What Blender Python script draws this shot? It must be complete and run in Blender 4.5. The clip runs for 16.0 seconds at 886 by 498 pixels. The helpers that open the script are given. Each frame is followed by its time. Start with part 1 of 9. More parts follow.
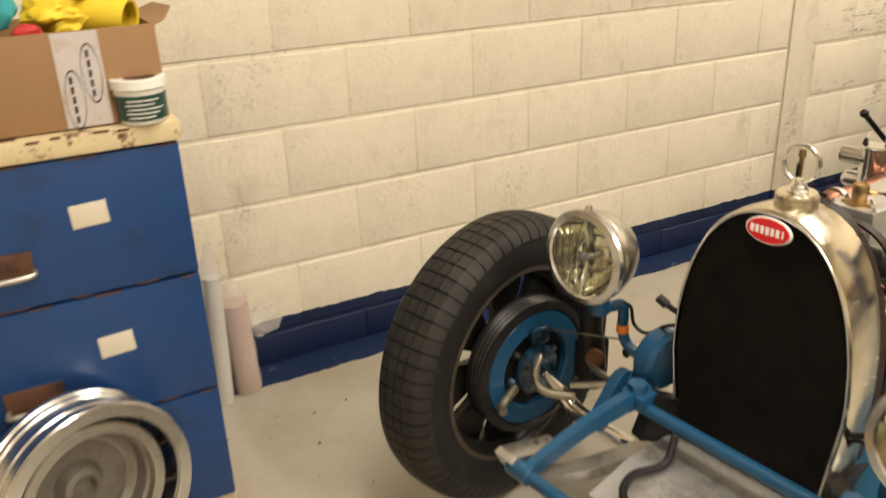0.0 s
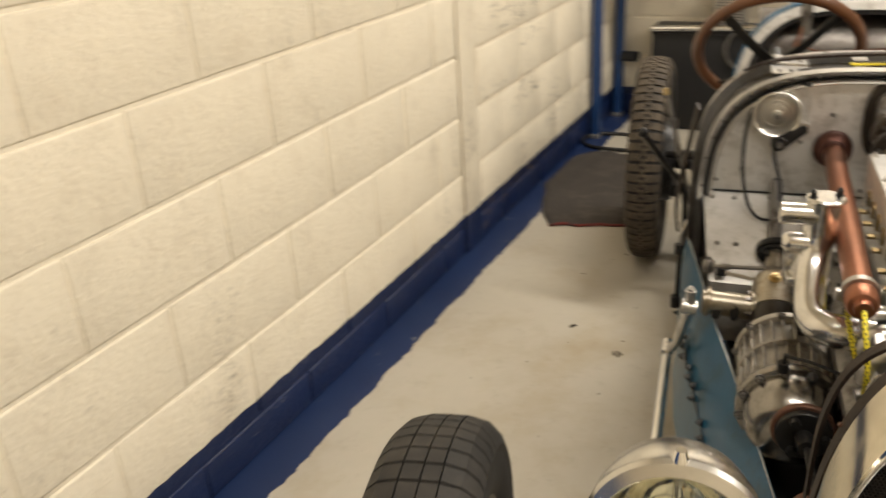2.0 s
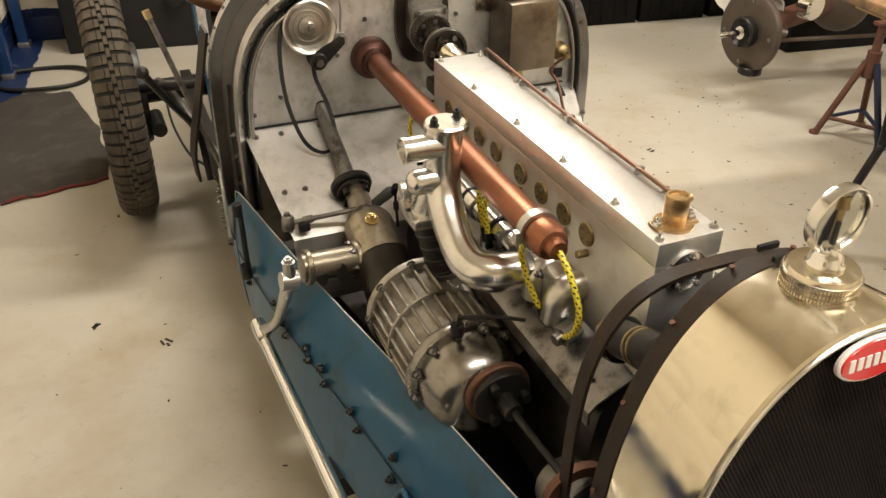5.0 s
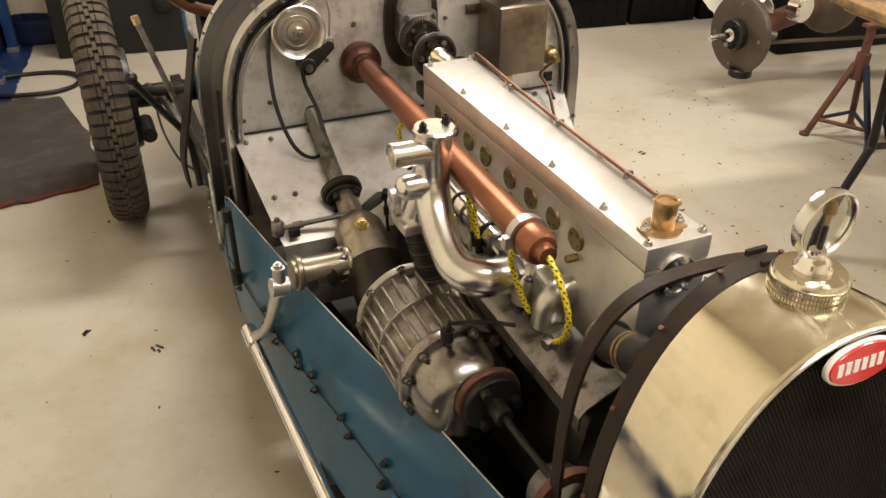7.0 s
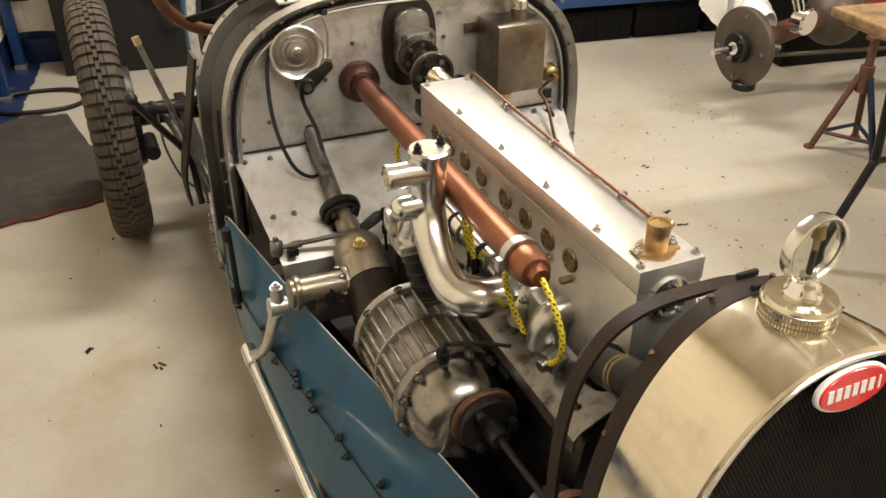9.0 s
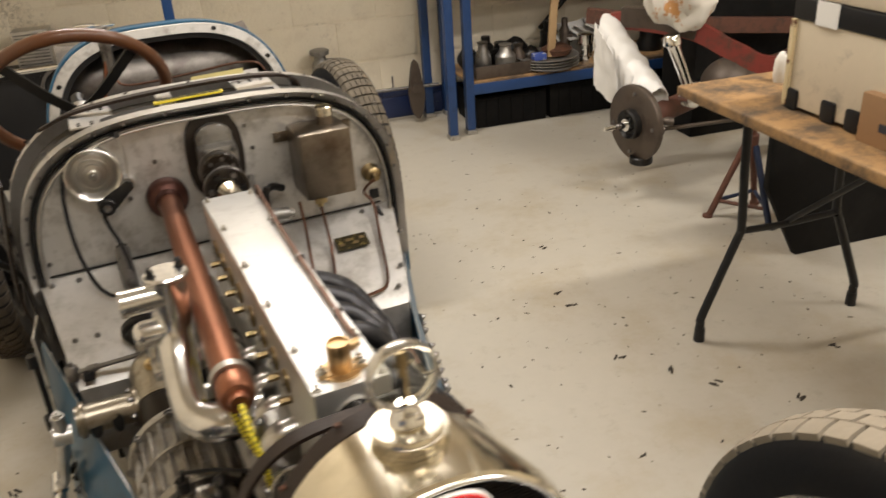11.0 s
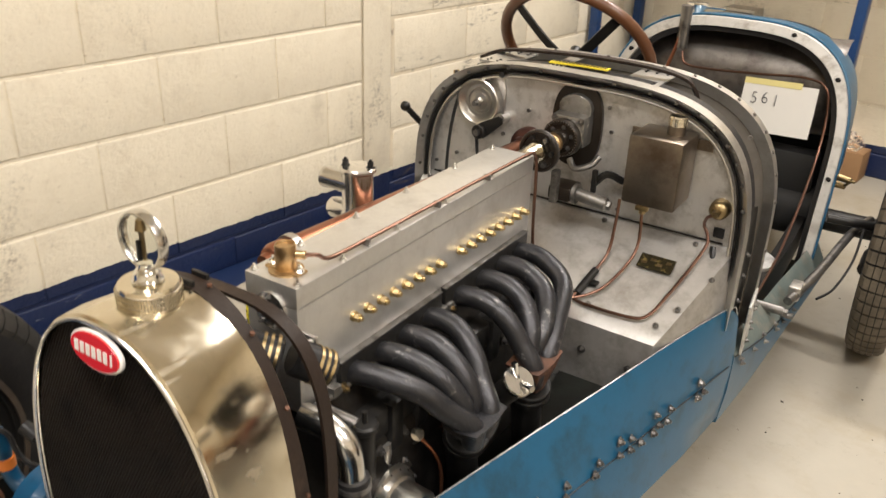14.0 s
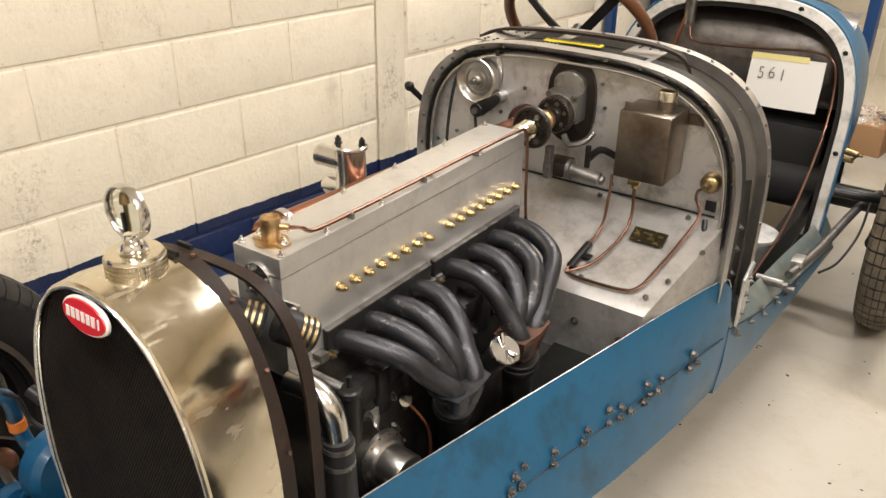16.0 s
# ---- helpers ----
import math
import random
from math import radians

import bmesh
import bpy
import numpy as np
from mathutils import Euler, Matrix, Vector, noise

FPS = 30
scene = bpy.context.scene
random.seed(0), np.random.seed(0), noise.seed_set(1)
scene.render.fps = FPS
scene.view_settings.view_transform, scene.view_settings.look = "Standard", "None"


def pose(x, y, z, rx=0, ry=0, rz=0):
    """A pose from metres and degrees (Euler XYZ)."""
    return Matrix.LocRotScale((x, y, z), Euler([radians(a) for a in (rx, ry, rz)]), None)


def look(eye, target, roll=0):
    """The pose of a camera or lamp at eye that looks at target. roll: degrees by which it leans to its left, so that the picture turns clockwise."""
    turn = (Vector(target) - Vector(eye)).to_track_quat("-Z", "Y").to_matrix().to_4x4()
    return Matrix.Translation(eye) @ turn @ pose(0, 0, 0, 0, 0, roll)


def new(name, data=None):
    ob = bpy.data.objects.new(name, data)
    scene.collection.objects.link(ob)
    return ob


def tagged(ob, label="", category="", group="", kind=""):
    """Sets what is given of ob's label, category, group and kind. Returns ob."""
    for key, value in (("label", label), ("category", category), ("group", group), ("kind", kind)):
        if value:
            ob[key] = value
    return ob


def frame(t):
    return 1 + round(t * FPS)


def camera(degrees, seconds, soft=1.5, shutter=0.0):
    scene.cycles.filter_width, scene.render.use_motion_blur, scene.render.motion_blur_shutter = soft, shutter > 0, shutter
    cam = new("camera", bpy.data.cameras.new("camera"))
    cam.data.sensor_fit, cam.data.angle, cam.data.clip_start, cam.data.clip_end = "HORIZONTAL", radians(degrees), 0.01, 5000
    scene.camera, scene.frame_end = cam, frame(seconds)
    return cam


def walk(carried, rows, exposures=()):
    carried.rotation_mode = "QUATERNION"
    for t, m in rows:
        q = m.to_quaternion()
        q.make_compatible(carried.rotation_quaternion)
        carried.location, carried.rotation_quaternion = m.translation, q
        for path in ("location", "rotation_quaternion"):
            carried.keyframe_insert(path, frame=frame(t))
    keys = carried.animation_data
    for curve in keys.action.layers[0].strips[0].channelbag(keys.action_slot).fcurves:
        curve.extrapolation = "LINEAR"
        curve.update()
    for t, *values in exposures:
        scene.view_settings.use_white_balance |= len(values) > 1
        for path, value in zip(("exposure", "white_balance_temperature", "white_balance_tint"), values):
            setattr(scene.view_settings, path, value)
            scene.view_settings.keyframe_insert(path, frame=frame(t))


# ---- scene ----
cam = camera(56.7, 16.0, shutter=0.5)
PATH = [
    (0, (2.395, -2.527, 1.403), (0.762, -1.673, 0.626), -2.2),
    (0.5, (2.103, -2.526, 1.427), (0.558, -1.511, 0.663), -3.0),
    (1, (1.835, -2.431, 1.427), (0.368, -1.325, 0.637), -4.7),
    (1.5, (1.567, -2.368, 1.412), (0.303, -1.047, 0.602), -3.9),
    (2, (1.312, -2.288, 1.415), (0.503, -0.759, 0.611), -3.7),
    (2.5, (1.172, -2.124, 1.418), (0.798, -0.466, 0.568), -5.7),
    (3, (1.096, -1.959, 1.387), (1.287, -0.189, 0.475), -4.3),
    (3.5, (1.012, -1.909, 1.358), (1.405, -0.205, 0.387), -2.4),
    (4, (1.008, -1.899, 1.343), (1.421, -0.251, 0.288), -0.7),
    (4.5, (1.007, -1.902, 1.349), (1.438, -0.271, 0.275), 0.2),
    (5, (1.003, -1.902, 1.348), (1.449, -0.274, 0.275), 0.6),
    (7.5, (1.01, -1.899, 1.352), (1.473, -0.27, 0.289), 0.5),
    (8, (1.009, -1.897, 1.356), (1.466, -0.261, 0.3), 0.4),
    (8.2, (1.014, -1.893, 1.358), (1.465, -0.253, 0.305), 0.3),
    (10.3, (1.111, -1.917, 1.377), (1.573, -0.232, 0.403), -2.5),
    (10.5, (1.184, -1.924, 1.386), (1.656, -0.226, 0.442), -3.6),
    (11, (1.393, -1.966, 1.391), (1.875, -0.236, 0.511), -3.8),
    (11.5, (1.543, -1.873, 1.371), (1.994, -0.119, 0.524), -2.1),
    (12, (1.706, -1.81, 1.38), (1.942, -0.001, 0.562), -2.1),
    (12.5, (1.91, -1.844, 1.384), (1.718, -0.022, 0.583), -1.6),
    (13, (1.984, -1.762, 1.353), (1.432, -0.023, 0.532), -0.3),
    (13.1, (1.986, -1.774, 1.344), (1.382, -0.052, 0.525), 0.9),
    (13.5, (2.073, -1.746, 1.36), (1.144, -0.19, 0.515), 0.5),
    (14, (2.268, -1.781, 1.364), (1.108, -0.401, 0.498), 2.3),
    (14.5, (2.32, -1.783, 1.37), (1.114, -0.453, 0.488), 1.7),
    (15, (2.342, -1.776, 1.37), (1.135, -0.462, 0.467), 1.4),
    (15.5, (2.349, -1.77, 1.368), (1.146, -0.459, 0.456), 1.1),
    (16, (2.358, -1.766, 1.372), (1.15, -0.454, 0.467), 0.7),
]
walk(cam, [(t, look(eye, target, roll)) for t, eye, target, roll in PATH], [(0, -0.36, 6500, 10), (1, -0.38, 6200, 10), (2, -0.3, 6150, 10), (2.5, -0.22, 6120, 10), (3, -0.02, 6150, 10), (4, 0.2, 6000, 10), (4.5, -0.02, 6250, 10), (5, -0.1, 6250, 10), (8.2, -0.08, 6200, 10), (10.3, -0.1, 5950, 10), (11, -0.52, 5980, 12), (11.5, -0.6, 5980, 12), (12.5, -0.18, 5950, 12), (13.5, -0.3, 5930, 12), (14.5, -0.08, 5880, 12), (16, -0.08, 5830, 13)])

# world and lamps
world = bpy.data.worlds.new("world")
scene.world = world
world.use_nodes = True
world.node_tree.nodes["Background"].inputs[0].default_value = (0.9, 0.85, 0.75, 1)
world.node_tree.nodes["Background"].inputs[1].default_value = 0.02
scene.view_settings.exposure = 0.0
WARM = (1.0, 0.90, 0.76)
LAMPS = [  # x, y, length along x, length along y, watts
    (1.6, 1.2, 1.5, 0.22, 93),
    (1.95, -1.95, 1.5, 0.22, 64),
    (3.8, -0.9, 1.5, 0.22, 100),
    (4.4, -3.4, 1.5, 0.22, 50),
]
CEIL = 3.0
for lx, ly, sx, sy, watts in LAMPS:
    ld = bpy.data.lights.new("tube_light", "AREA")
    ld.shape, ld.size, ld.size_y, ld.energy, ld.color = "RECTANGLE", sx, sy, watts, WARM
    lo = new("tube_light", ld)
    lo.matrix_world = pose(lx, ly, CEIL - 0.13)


# ---- materials ----
def ramp(nt, fac, stops):
    r = nt.nodes.new("ShaderNodeValToRGB")
    els = r.color_ramp.elements
    while len(els) < len(stops):
        els.new(0.5)
    for e, (p, c) in zip(els, stops):
        e.position, e.color = p, (*c, 1) if len(c) == 3 else c
    nt.links.new(fac, r.inputs[0])
    return r.outputs[0]


def noise_tex(nt, scale, detail=4, rough=0.6, stretch=None, world_space=True):
    src = nt.nodes.new("ShaderNodeNewGeometry").outputs["Position"] if world_space else nt.nodes.new("ShaderNodeTexCoord").outputs["Object"]
    if stretch:
        mp = nt.nodes.new("ShaderNodeMapping")
        mp.inputs["Scale"].default_value = stretch
        nt.links.new(src, mp.inputs[0])
        src = mp.outputs[0]
    n = nt.nodes.new("ShaderNodeTexNoise")
    n.inputs["Scale"].default_value, n.inputs["Detail"].default_value, n.inputs["Roughness"].default_value = scale, detail, rough
    nt.links.new(src, n.inputs["Vector"])
    return n.outputs["Fac"]


def mixc(nt, fac, a, b):
    m = nt.nodes.new("ShaderNodeMix")
    m.data_type = "RGBA"
    for sock, v in ((m.inputs[0], fac), (m.inputs[6], a), (m.inputs[7], b)):
        if isinstance(v, (int, float)):
            sock.default_value = v
        elif isinstance(v, tuple):
            sock.default_value = (*v, 1)
        else:
            nt.links.new(v, sock)
    return m.outputs[2]


def math_node(nt, op, a, b=None):
    m = nt.nodes.new("ShaderNodeMath")
    m.operation = op
    for sock, v in zip(m.inputs, (a, b)):
        if v is None:
            continue
        if isinstance(v, (int, float)):
            sock.default_value = v
        else:
            nt.links.new(v, sock)
    return m.outputs[0]


def material(name, colour, rough=0.5, metal=0.0, vary=0.25, grain=60, stain=None, stain_scale=9, stain_lo=0.55, stain_hi=0.7,
             bump=0.15, bump_scale=None, rough_vary=0.12, stretch=None, coat=0.0, world_space=True, spread=None, spec=0.5):
    """A surface with fine grain, broad cloudiness, optional stains, relief and uneven gloss."""
    m = bpy.data.materials.new(name)
    m.use_nodes = True
    nt = m.node_tree
    b = nt.nodes["Principled BSDF"]
    fine = noise_tex(nt, grain, 5, 0.65, stretch, world_space)
    broad = noise_tex(nt, spread or grain / 12, 3, 0.6, None, world_space)
    dark = tuple(c * (1 - vary) for c in colour)
    lite = tuple(min(1, c * (1 + vary * 0.6)) for c in colour)
    col = mixc(nt, math_node(nt, "MULTIPLY", math_node(nt, "ADD", fine, broad), 0.5), dark, lite)
    if stain:
        s = noise_tex(nt, stain_scale, 6, 0.7, None, world_space)
        col = mixc(nt, ramp(nt, s, [(stain_lo, (0, 0, 0)), (stain_hi, (1, 1, 1))]), col, stain)
    nt.links.new(col, b.inputs["Base Color"])
    r = math_node(nt, "ADD", rough - rough_vary / 2, math_node(nt, "MULTIPLY", broad, rough_vary))
    nt.links.new(r, b.inputs["Roughness"])
    b.inputs["Metallic"].default_value = metal
    b.inputs["Coat Weight"].default_value = coat
    b.inputs["Specular IOR Level"].default_value = spec
    if bump:
        bn = nt.nodes.new("ShaderNodeBump")
        bn.inputs["Strength"].default_value, bn.inputs["Distance"].default_value = bump, 0.002
        nt.links.new(noise_tex(nt, bump_scale or grain, 5, 0.6, stretch, world_space), bn.inputs["Height"])
        nt.links.new(bn.outputs[0], b.inputs["Normal"])
    return m


def nodes_of(m):
    return m.node_tree, m.node_tree.nodes["Principled BSDF"]


BLOCK_ALU = material("machined_block_aluminium", (0.70, 0.69, 0.665), 0.40, 0.86, 0.22, 90, (0.52, 0.50, 0.47), 12, 0.50, 0.76, 0.16)
ALU = material("brushed_aluminium", (0.64, 0.63, 0.61), 0.36, 1, 0.28, 90, (0.44, 0.42, 0.39), 12, 0.48, 0.74, 0.16)
ALU_DULL = material("dull_sheet_aluminium", (0.72, 0.71, 0.69), 0.44, 0.8, 0.28, 60, (0.38, 0.365, 0.34), 17, 0.48, 0.68, 0.25, stretch=(1, 1, 0.25))
FOOT = material("handled_sheet_aluminium", (0.56, 0.545, 0.52), 0.46, 0.75, 0.32, 50, (0.34, 0.32, 0.29), 15, 0.46, 0.68, 0.25)
ALU_DARK = material("stained_cast_aluminium", (0.30, 0.29, 0.27), 0.45, 0.9, 0.35, 60, (0.10, 0.09, 0.08), 16, 0.5, 0.7, 0.3)
DASH_GREY = material("oxidised_brown_grey_metal", (0.21, 0.19, 0.165), 0.5, 0.4, 0.3, 40, (0.16, 0.14, 0.115), 14, 0.5, 0.7, 0.2)
DISH = material("dull_grey_casting", (0.27, 0.25, 0.22), 0.5, 0.75, 0.25, 50, (0.16, 0.14, 0.12), 12, 0.5, 0.72, 0.2)
BLOWER = material("warm_grey_casting", (0.40, 0.375, 0.33), 0.46, 0.75, 0.3, 80, (0.17, 0.145, 0.115), 20, 0.45, 0.68, 0.35)
CAST = material("raw_cast_aluminium", (0.52, 0.50, 0.46), 0.42, 0.9, 0.3, 120, (0.25, 0.22, 0.18), 22, 0.55, 0.75, 0.5)
POLISHED = material("polished_aluminium", (0.78, 0.77, 0.75), 0.22, 1, 0.2, 40, (0.55, 0.53, 0.49), 18, 0.5, 0.75, bump=0.06)
SATIN = material("satin_turned_aluminium", (0.60, 0.585, 0.55), 0.30, 1, 0.2, 70, (0.40, 0.37, 0.33), 20, 0.5, 0.72, bump=0.1)
CHROME = material("chrome", (0.85, 0.85, 0.84), 0.07, 1, 0.06, 30, None, bump=0.02, rough_vary=0.06)


def nickel_mat():
    """Old nickel plate: mirror-like, with hazy patches and a bluish tarnish."""
    m = material("warm_nickel_plate", (0.80, 0.74, 0.60), 0.12, 1, 0.10, 30, (0.66, 0.60, 0.47), 13, 0.50, 0.66, 0.04, rough_vary=0.08)
    nt, b = nodes_of(m)
    base, gloss = b.inputs["Base Color"].links[0].from_socket, b.inputs["Roughness"].links[0].from_socket
    haze = ramp(nt, noise_tex(nt, 7, 5, 0.65), [(0.46, (0, 0, 0)), (0.60, (1, 1, 1))])
    tarnish = ramp(nt, noise_tex(nt, 16, 6, 0.75), [(0.60, (0, 0, 0)), (0.70, (1, 1, 1))])
    scratch = ramp(nt, noise_tex(nt, 60, 3, 0.6, (1, 0.08, 1)), [(0.60, (0, 0, 0)), (0.66, (1, 1, 1))])
    nt.links.new(mixc(nt, math_node(nt, "MULTIPLY", tarnish, 0.5), base, (0.46, 0.48, 0.47)), b.inputs["Base Color"])
    g = math_node(nt, "ADD", gloss, math_node(nt, "MULTIPLY", haze, 0.13))
    nt.links.new(math_node(nt, "ADD", g, math_node(nt, "MULTIPLY", scratch, 0.10)), b.inputs["Roughness"])
    return m


NICKEL = nickel_mat()
PRIMED = material("scuffed_pale_primer", (0.50, 0.485, 0.455), 0.5, 0.3, 0.3, 40, (0.30, 0.28, 0.25), 18, 0.50, 0.66, 0.2)
FUEL = material("dull_tank_steel", (0.24, 0.222, 0.205), 0.38, 0.8, 0.35, 40, (0.075, 0.062, 0.055), 9, 0.45, 0.7, 0.12)
REFLECTOR = material("aged_silver_reflector", (0.84, 0.83, 0.76), 0.06, 1, 0.3, 30, (0.42, 0.38, 0.26), 24, 0.5, 0.7, 0.1)
LAMP_CHROME = material("dulled_chrome", (0.68, 0.67, 0.64), 0.24, 1, 0.12, 40, (0.5, 0.48, 0.44), 30, 0.55, 0.75, 0.05)
# oil stains, plus a base darkened for the enclosed bay it mirrors
COVER = material("oily_polished_aluminium", (0.34, 0.325, 0.30), 0.27, 1, 0.3, 60, (0.14, 0.125, 0.105), 17, 0.48, 0.70, 0.15)
DULL_CASE = material("warm_dull_casing", (0.40, 0.36, 0.29), 0.36, 0.95, 0.35, 70, (0.16, 0.13, 0.09), 20, 0.5, 0.7, 0.25)
DARK_BASE = material("dark_brown_casing", (0.026, 0.020, 0.015), 0.30, 0.3, 0.4, 60, (0.015, 0.011, 0.008), 20, 0.5, 0.7, 0.2)
# oily casting, blackened further for the unlit space below the block
OILY_SHADED_CASE = material("oil_soaked_casting", (0.065, 0.06, 0.055), 0.34, 0.85, 0.4, 60, (0.025, 0.022, 0.02), 15, 0.45, 0.65, 0.3)
STEEL = material("oily_steel", (0.25, 0.24, 0.23), 0.36, 0.9, 0.3, 80, (0.06, 0.05, 0.045), 25, 0.5, 0.7, 0.2)
BLACK_STEEL = material("black_steel", (0.020, 0.019, 0.018), 0.38, 0.4, 0.4, 60, (0.06, 0.045, 0.032), 18, 0.6, 0.75, 0.2, spec=0.4)
EXHAUST = material("heat_darkened_exhaust_steel", (0.052, 0.052, 0.056), 0.34, 0.7, 0.4, 90, (0.24, 0.23, 0.22), 32, 0.60, 0.68, 0.6, stretch=(1, 2.5, 1))
RUSTY = material("rusty_brown_steel", (0.16, 0.075, 0.045), 0.55, 0.5, 0.45, 60, (0.06, 0.035, 0.025), 14, 0.5, 0.65, 0.5)
COPPER = material("tarnished_copper", (0.34, 0.145, 0.082), 0.36, 0.95, 0.3, 60, (0.24, 0.09, 0.05), 9, 0.5, 0.75, 0.1)
PIPE = material("thin_copper_pipe", (0.19, 0.105, 0.075), 0.38, 1, 0.35, 50, (0.2, 0.12, 0.09), 20, 0.5, 0.7, bump=0.05)
DARK_COPPER = material("dark_copper_flange", (0.075, 0.03, 0.022), 0.4, 0.7, 0.3, 60, None, bump=0.3)
BRASS = material("brass", (0.60, 0.47, 0.25), 0.30, 1, 0.2, 70, (0.42, 0.26, 0.09), 30, 0.6, 0.8, 0.08)
BREATHER = material("copper_brown_brass", (0.50, 0.35, 0.18), 0.36, 0.95, 0.3, 60, (0.30, 0.19, 0.09), 25, 0.5, 0.7, 0.12)
OLD_BRASS = material("old_brass", (0.31, 0.235, 0.12), 0.38, 1, 0.3, 70, (0.2, 0.14, 0.07), 30, 0.5, 0.7, 0.15)
TANK = material("tarnished_tinned_steel", (0.26, 0.22, 0.175), 0.32, 0.95, 0.35, 50, (0.12, 0.09, 0.065), 11, 0.42, 0.7, 0.08)
RUBBER = material("tyre_rubber", (0.013, 0.012, 0.012), 0.6, 0, 0.3, 90, (0.026, 0.023, 0.020), 12, 0.5, 0.75, 0.35, spec=0.3)
# dust tan, with bright grazing light mixed into the base colour
TREAD = material("dusty_tread_rubber", (0.105, 0.088, 0.065), 0.8, 0, 0.4, 90, (0.17, 0.142, 0.103), 10, 0.45, 0.7, 0.4, spec=0.25)
# dusty rubber; the pale base also holds the lamps' grazing sheen
TREAD_PALE = material("chalky_new_tread_rubber", (0.31, 0.265, 0.20), 0.75, 0, 0.25, 90, (0.27, 0.225, 0.165), 14, 0.5, 0.75, 0.3, spec=0.25)
TREAD_WORN = material("worn_tread_rubber", (0.060, 0.048, 0.036), 0.7, 0, 0.4, 90, (0.11, 0.088, 0.062), 10, 0.45, 0.7, 0.4, spec=0.25)
TREAD_FRONT = material("grey_tread_rubber", (0.021, 0.0195, 0.0175), 0.62, 0, 0.4, 90, (0.042, 0.037, 0.031), 10, 0.45, 0.7, 0.35, spec=0.3)
HOSE = material("black_rubber_hose", (0.018, 0.017, 0.017), 0.42, 0, 0.3, 90, None, bump=0.2, spec=0.28)
LEATHER = material("dark_brown_leather", (0.022, 0.014, 0.010), 0.5, 0, 0.35, 90, (0.044, 0.026, 0.016), 20, 0.55, 0.75, 0.4, spec=0.28)
BLUE = material("car_blue_paint", (0.018, 0.096, 0.185), 0.38, 0, 0.28, 30, (0.016, 0.058, 0.095), 9, 0.50, 0.68, 0.12, spec=0.42, coat=0.15)
BLUE_BRIGHT = material("bright_blue_enamel", (0.011, 0.076, 0.170), 0.34, 0, 0.25, 40, (0.012, 0.035, 0.06), 18, 0.58, 0.75, 0.1, coat=0.2, spec=0.4)
OILY_BLUE = material("oily_dark_blue_enamel", (0.009, 0.048, 0.10), 0.26, 0, 0.4, 40, (0.006, 0.012, 0.018), 26, 0.46, 0.6, 0.3, coat=0.4)
BLUE_WORN = material("worn_grey_blue_paint", (0.135, 0.165, 0.155), 0.5, 0.1, 0.35, 40, (0.21, 0.20, 0.165), 14, 0.5, 0.66, 0.2)
STAND_NAVY = material("scuffed_navy_paint", (0.010, 0.018, 0.045), 0.5, 0, 0.3, 40, (0.03, 0.022, 0.018), 14, 0.5, 0.7, 0.2)
RACK_BLUE = material("rack_blue_paint", (0.015, 0.050, 0.16), 0.42, 0, 0.25, 40, (0.010, 0.03, 0.09), 12, 0.58, 0.72, 0.15)
CAB_BLUE = material("cabinet_blue_paint", (0.0072, 0.050, 0.185), 0.40, 0, 0.32, 24, (0.010, 0.026, 0.065), 7, 0.53, 0.70, 0.14)
CREAM = material("chipped_cream_paint", (0.66, 0.55, 0.33), 0.5, 0, 0.2, 40, (0.14, 0.055, 0.028), 16, 0.56, 0.62, 0.25)
CARD = material("brown_cardboard", (0.31, 0.18, 0.085), 0.8, 0, 0.12, 70, None, bump=0.1)
PAPER = material("white_paper", (0.80, 0.79, 0.76), 0.75, 0, 0.05, 30, None, bump=0.08)
OLD_PAPER = material("grubby_label_paper", (0.68, 0.62, 0.50), 0.75, 0, 0.15, 40, (0.4, 0.34, 0.26), 20, 0.6, 0.75, 0.15)
YELLOW = material("yellow_tape", (0.80, 0.66, 0.03), 0.45, 0, 0.15, 40, None, bump=0.2)
PALE_YELLOW = material("pale_yellow_strip", (0.78, 0.70, 0.30), 0.55, 0, 0.12, 40, None, bump=0.1)
YELLOW_CLOTH = material("yellow_fabric", (0.80, 0.58, 0.03), 0.6, 0, 0.22, 30, None, bump=0.5)
MATT_BLACK = material("matt_black_paint", (0.0065, 0.0062, 0.006), 0.75, 0, 0.3, 20, (0.014, 0.013, 0.012), 5, 0.5, 0.75, 0.1, spec=0.15)
BLACK = material("black_plastic", (0.016, 0.016, 0.017), 0.4, 0, 0.3, 50, None, bump=0.15, spec=0.28)
DARK = material("dark_interior_paint", (0.020, 0.020, 0.020), 0.55, 0, 0.4, 30, None, bump=0.1, spec=0.28)
PLATE_MAT = material("etched_brass_plate", (0.06, 0.05, 0.025), 0.4, 0.8, 0.5, 120, (0.35, 0.27, 0.09), 70, 0.55, 0.62, 0.2)
WOOD_RIM = material("varnished_steering_wood", (0.12, 0.047, 0.018), 0.34, 0, 0.35, 40, (0.11, 0.04, 0.016), 25, 0.5, 0.7, 0.1, coat=0.3)
BOARD = material("worn_plywood", (0.40, 0.235, 0.095), 0.7, 0, 0.45, 30, (0.10, 0.068, 0.042), 8, 0.41, 0.60, 0.3, stretch=(1, 0.2, 1))
BATTEN = material("pine_batten", (0.45, 0.30, 0.15), 0.7, 0, 0.25, 40, None, bump=0.2, stretch=(1, 1, 0.1))
RED = material("red_oxide_paint", (0.22, 0.040, 0.028), 0.5, 0, 0.3, 40, (0.10, 0.045, 0.03), 12, 0.5, 0.65, 0.25)
RUST_RED = material("rusty_chassis_steel", (0.13, 0.055, 0.035), 0.6, 0.2, 0.4, 50, (0.06, 0.035, 0.025), 14, 0.5, 0.65, 0.4)
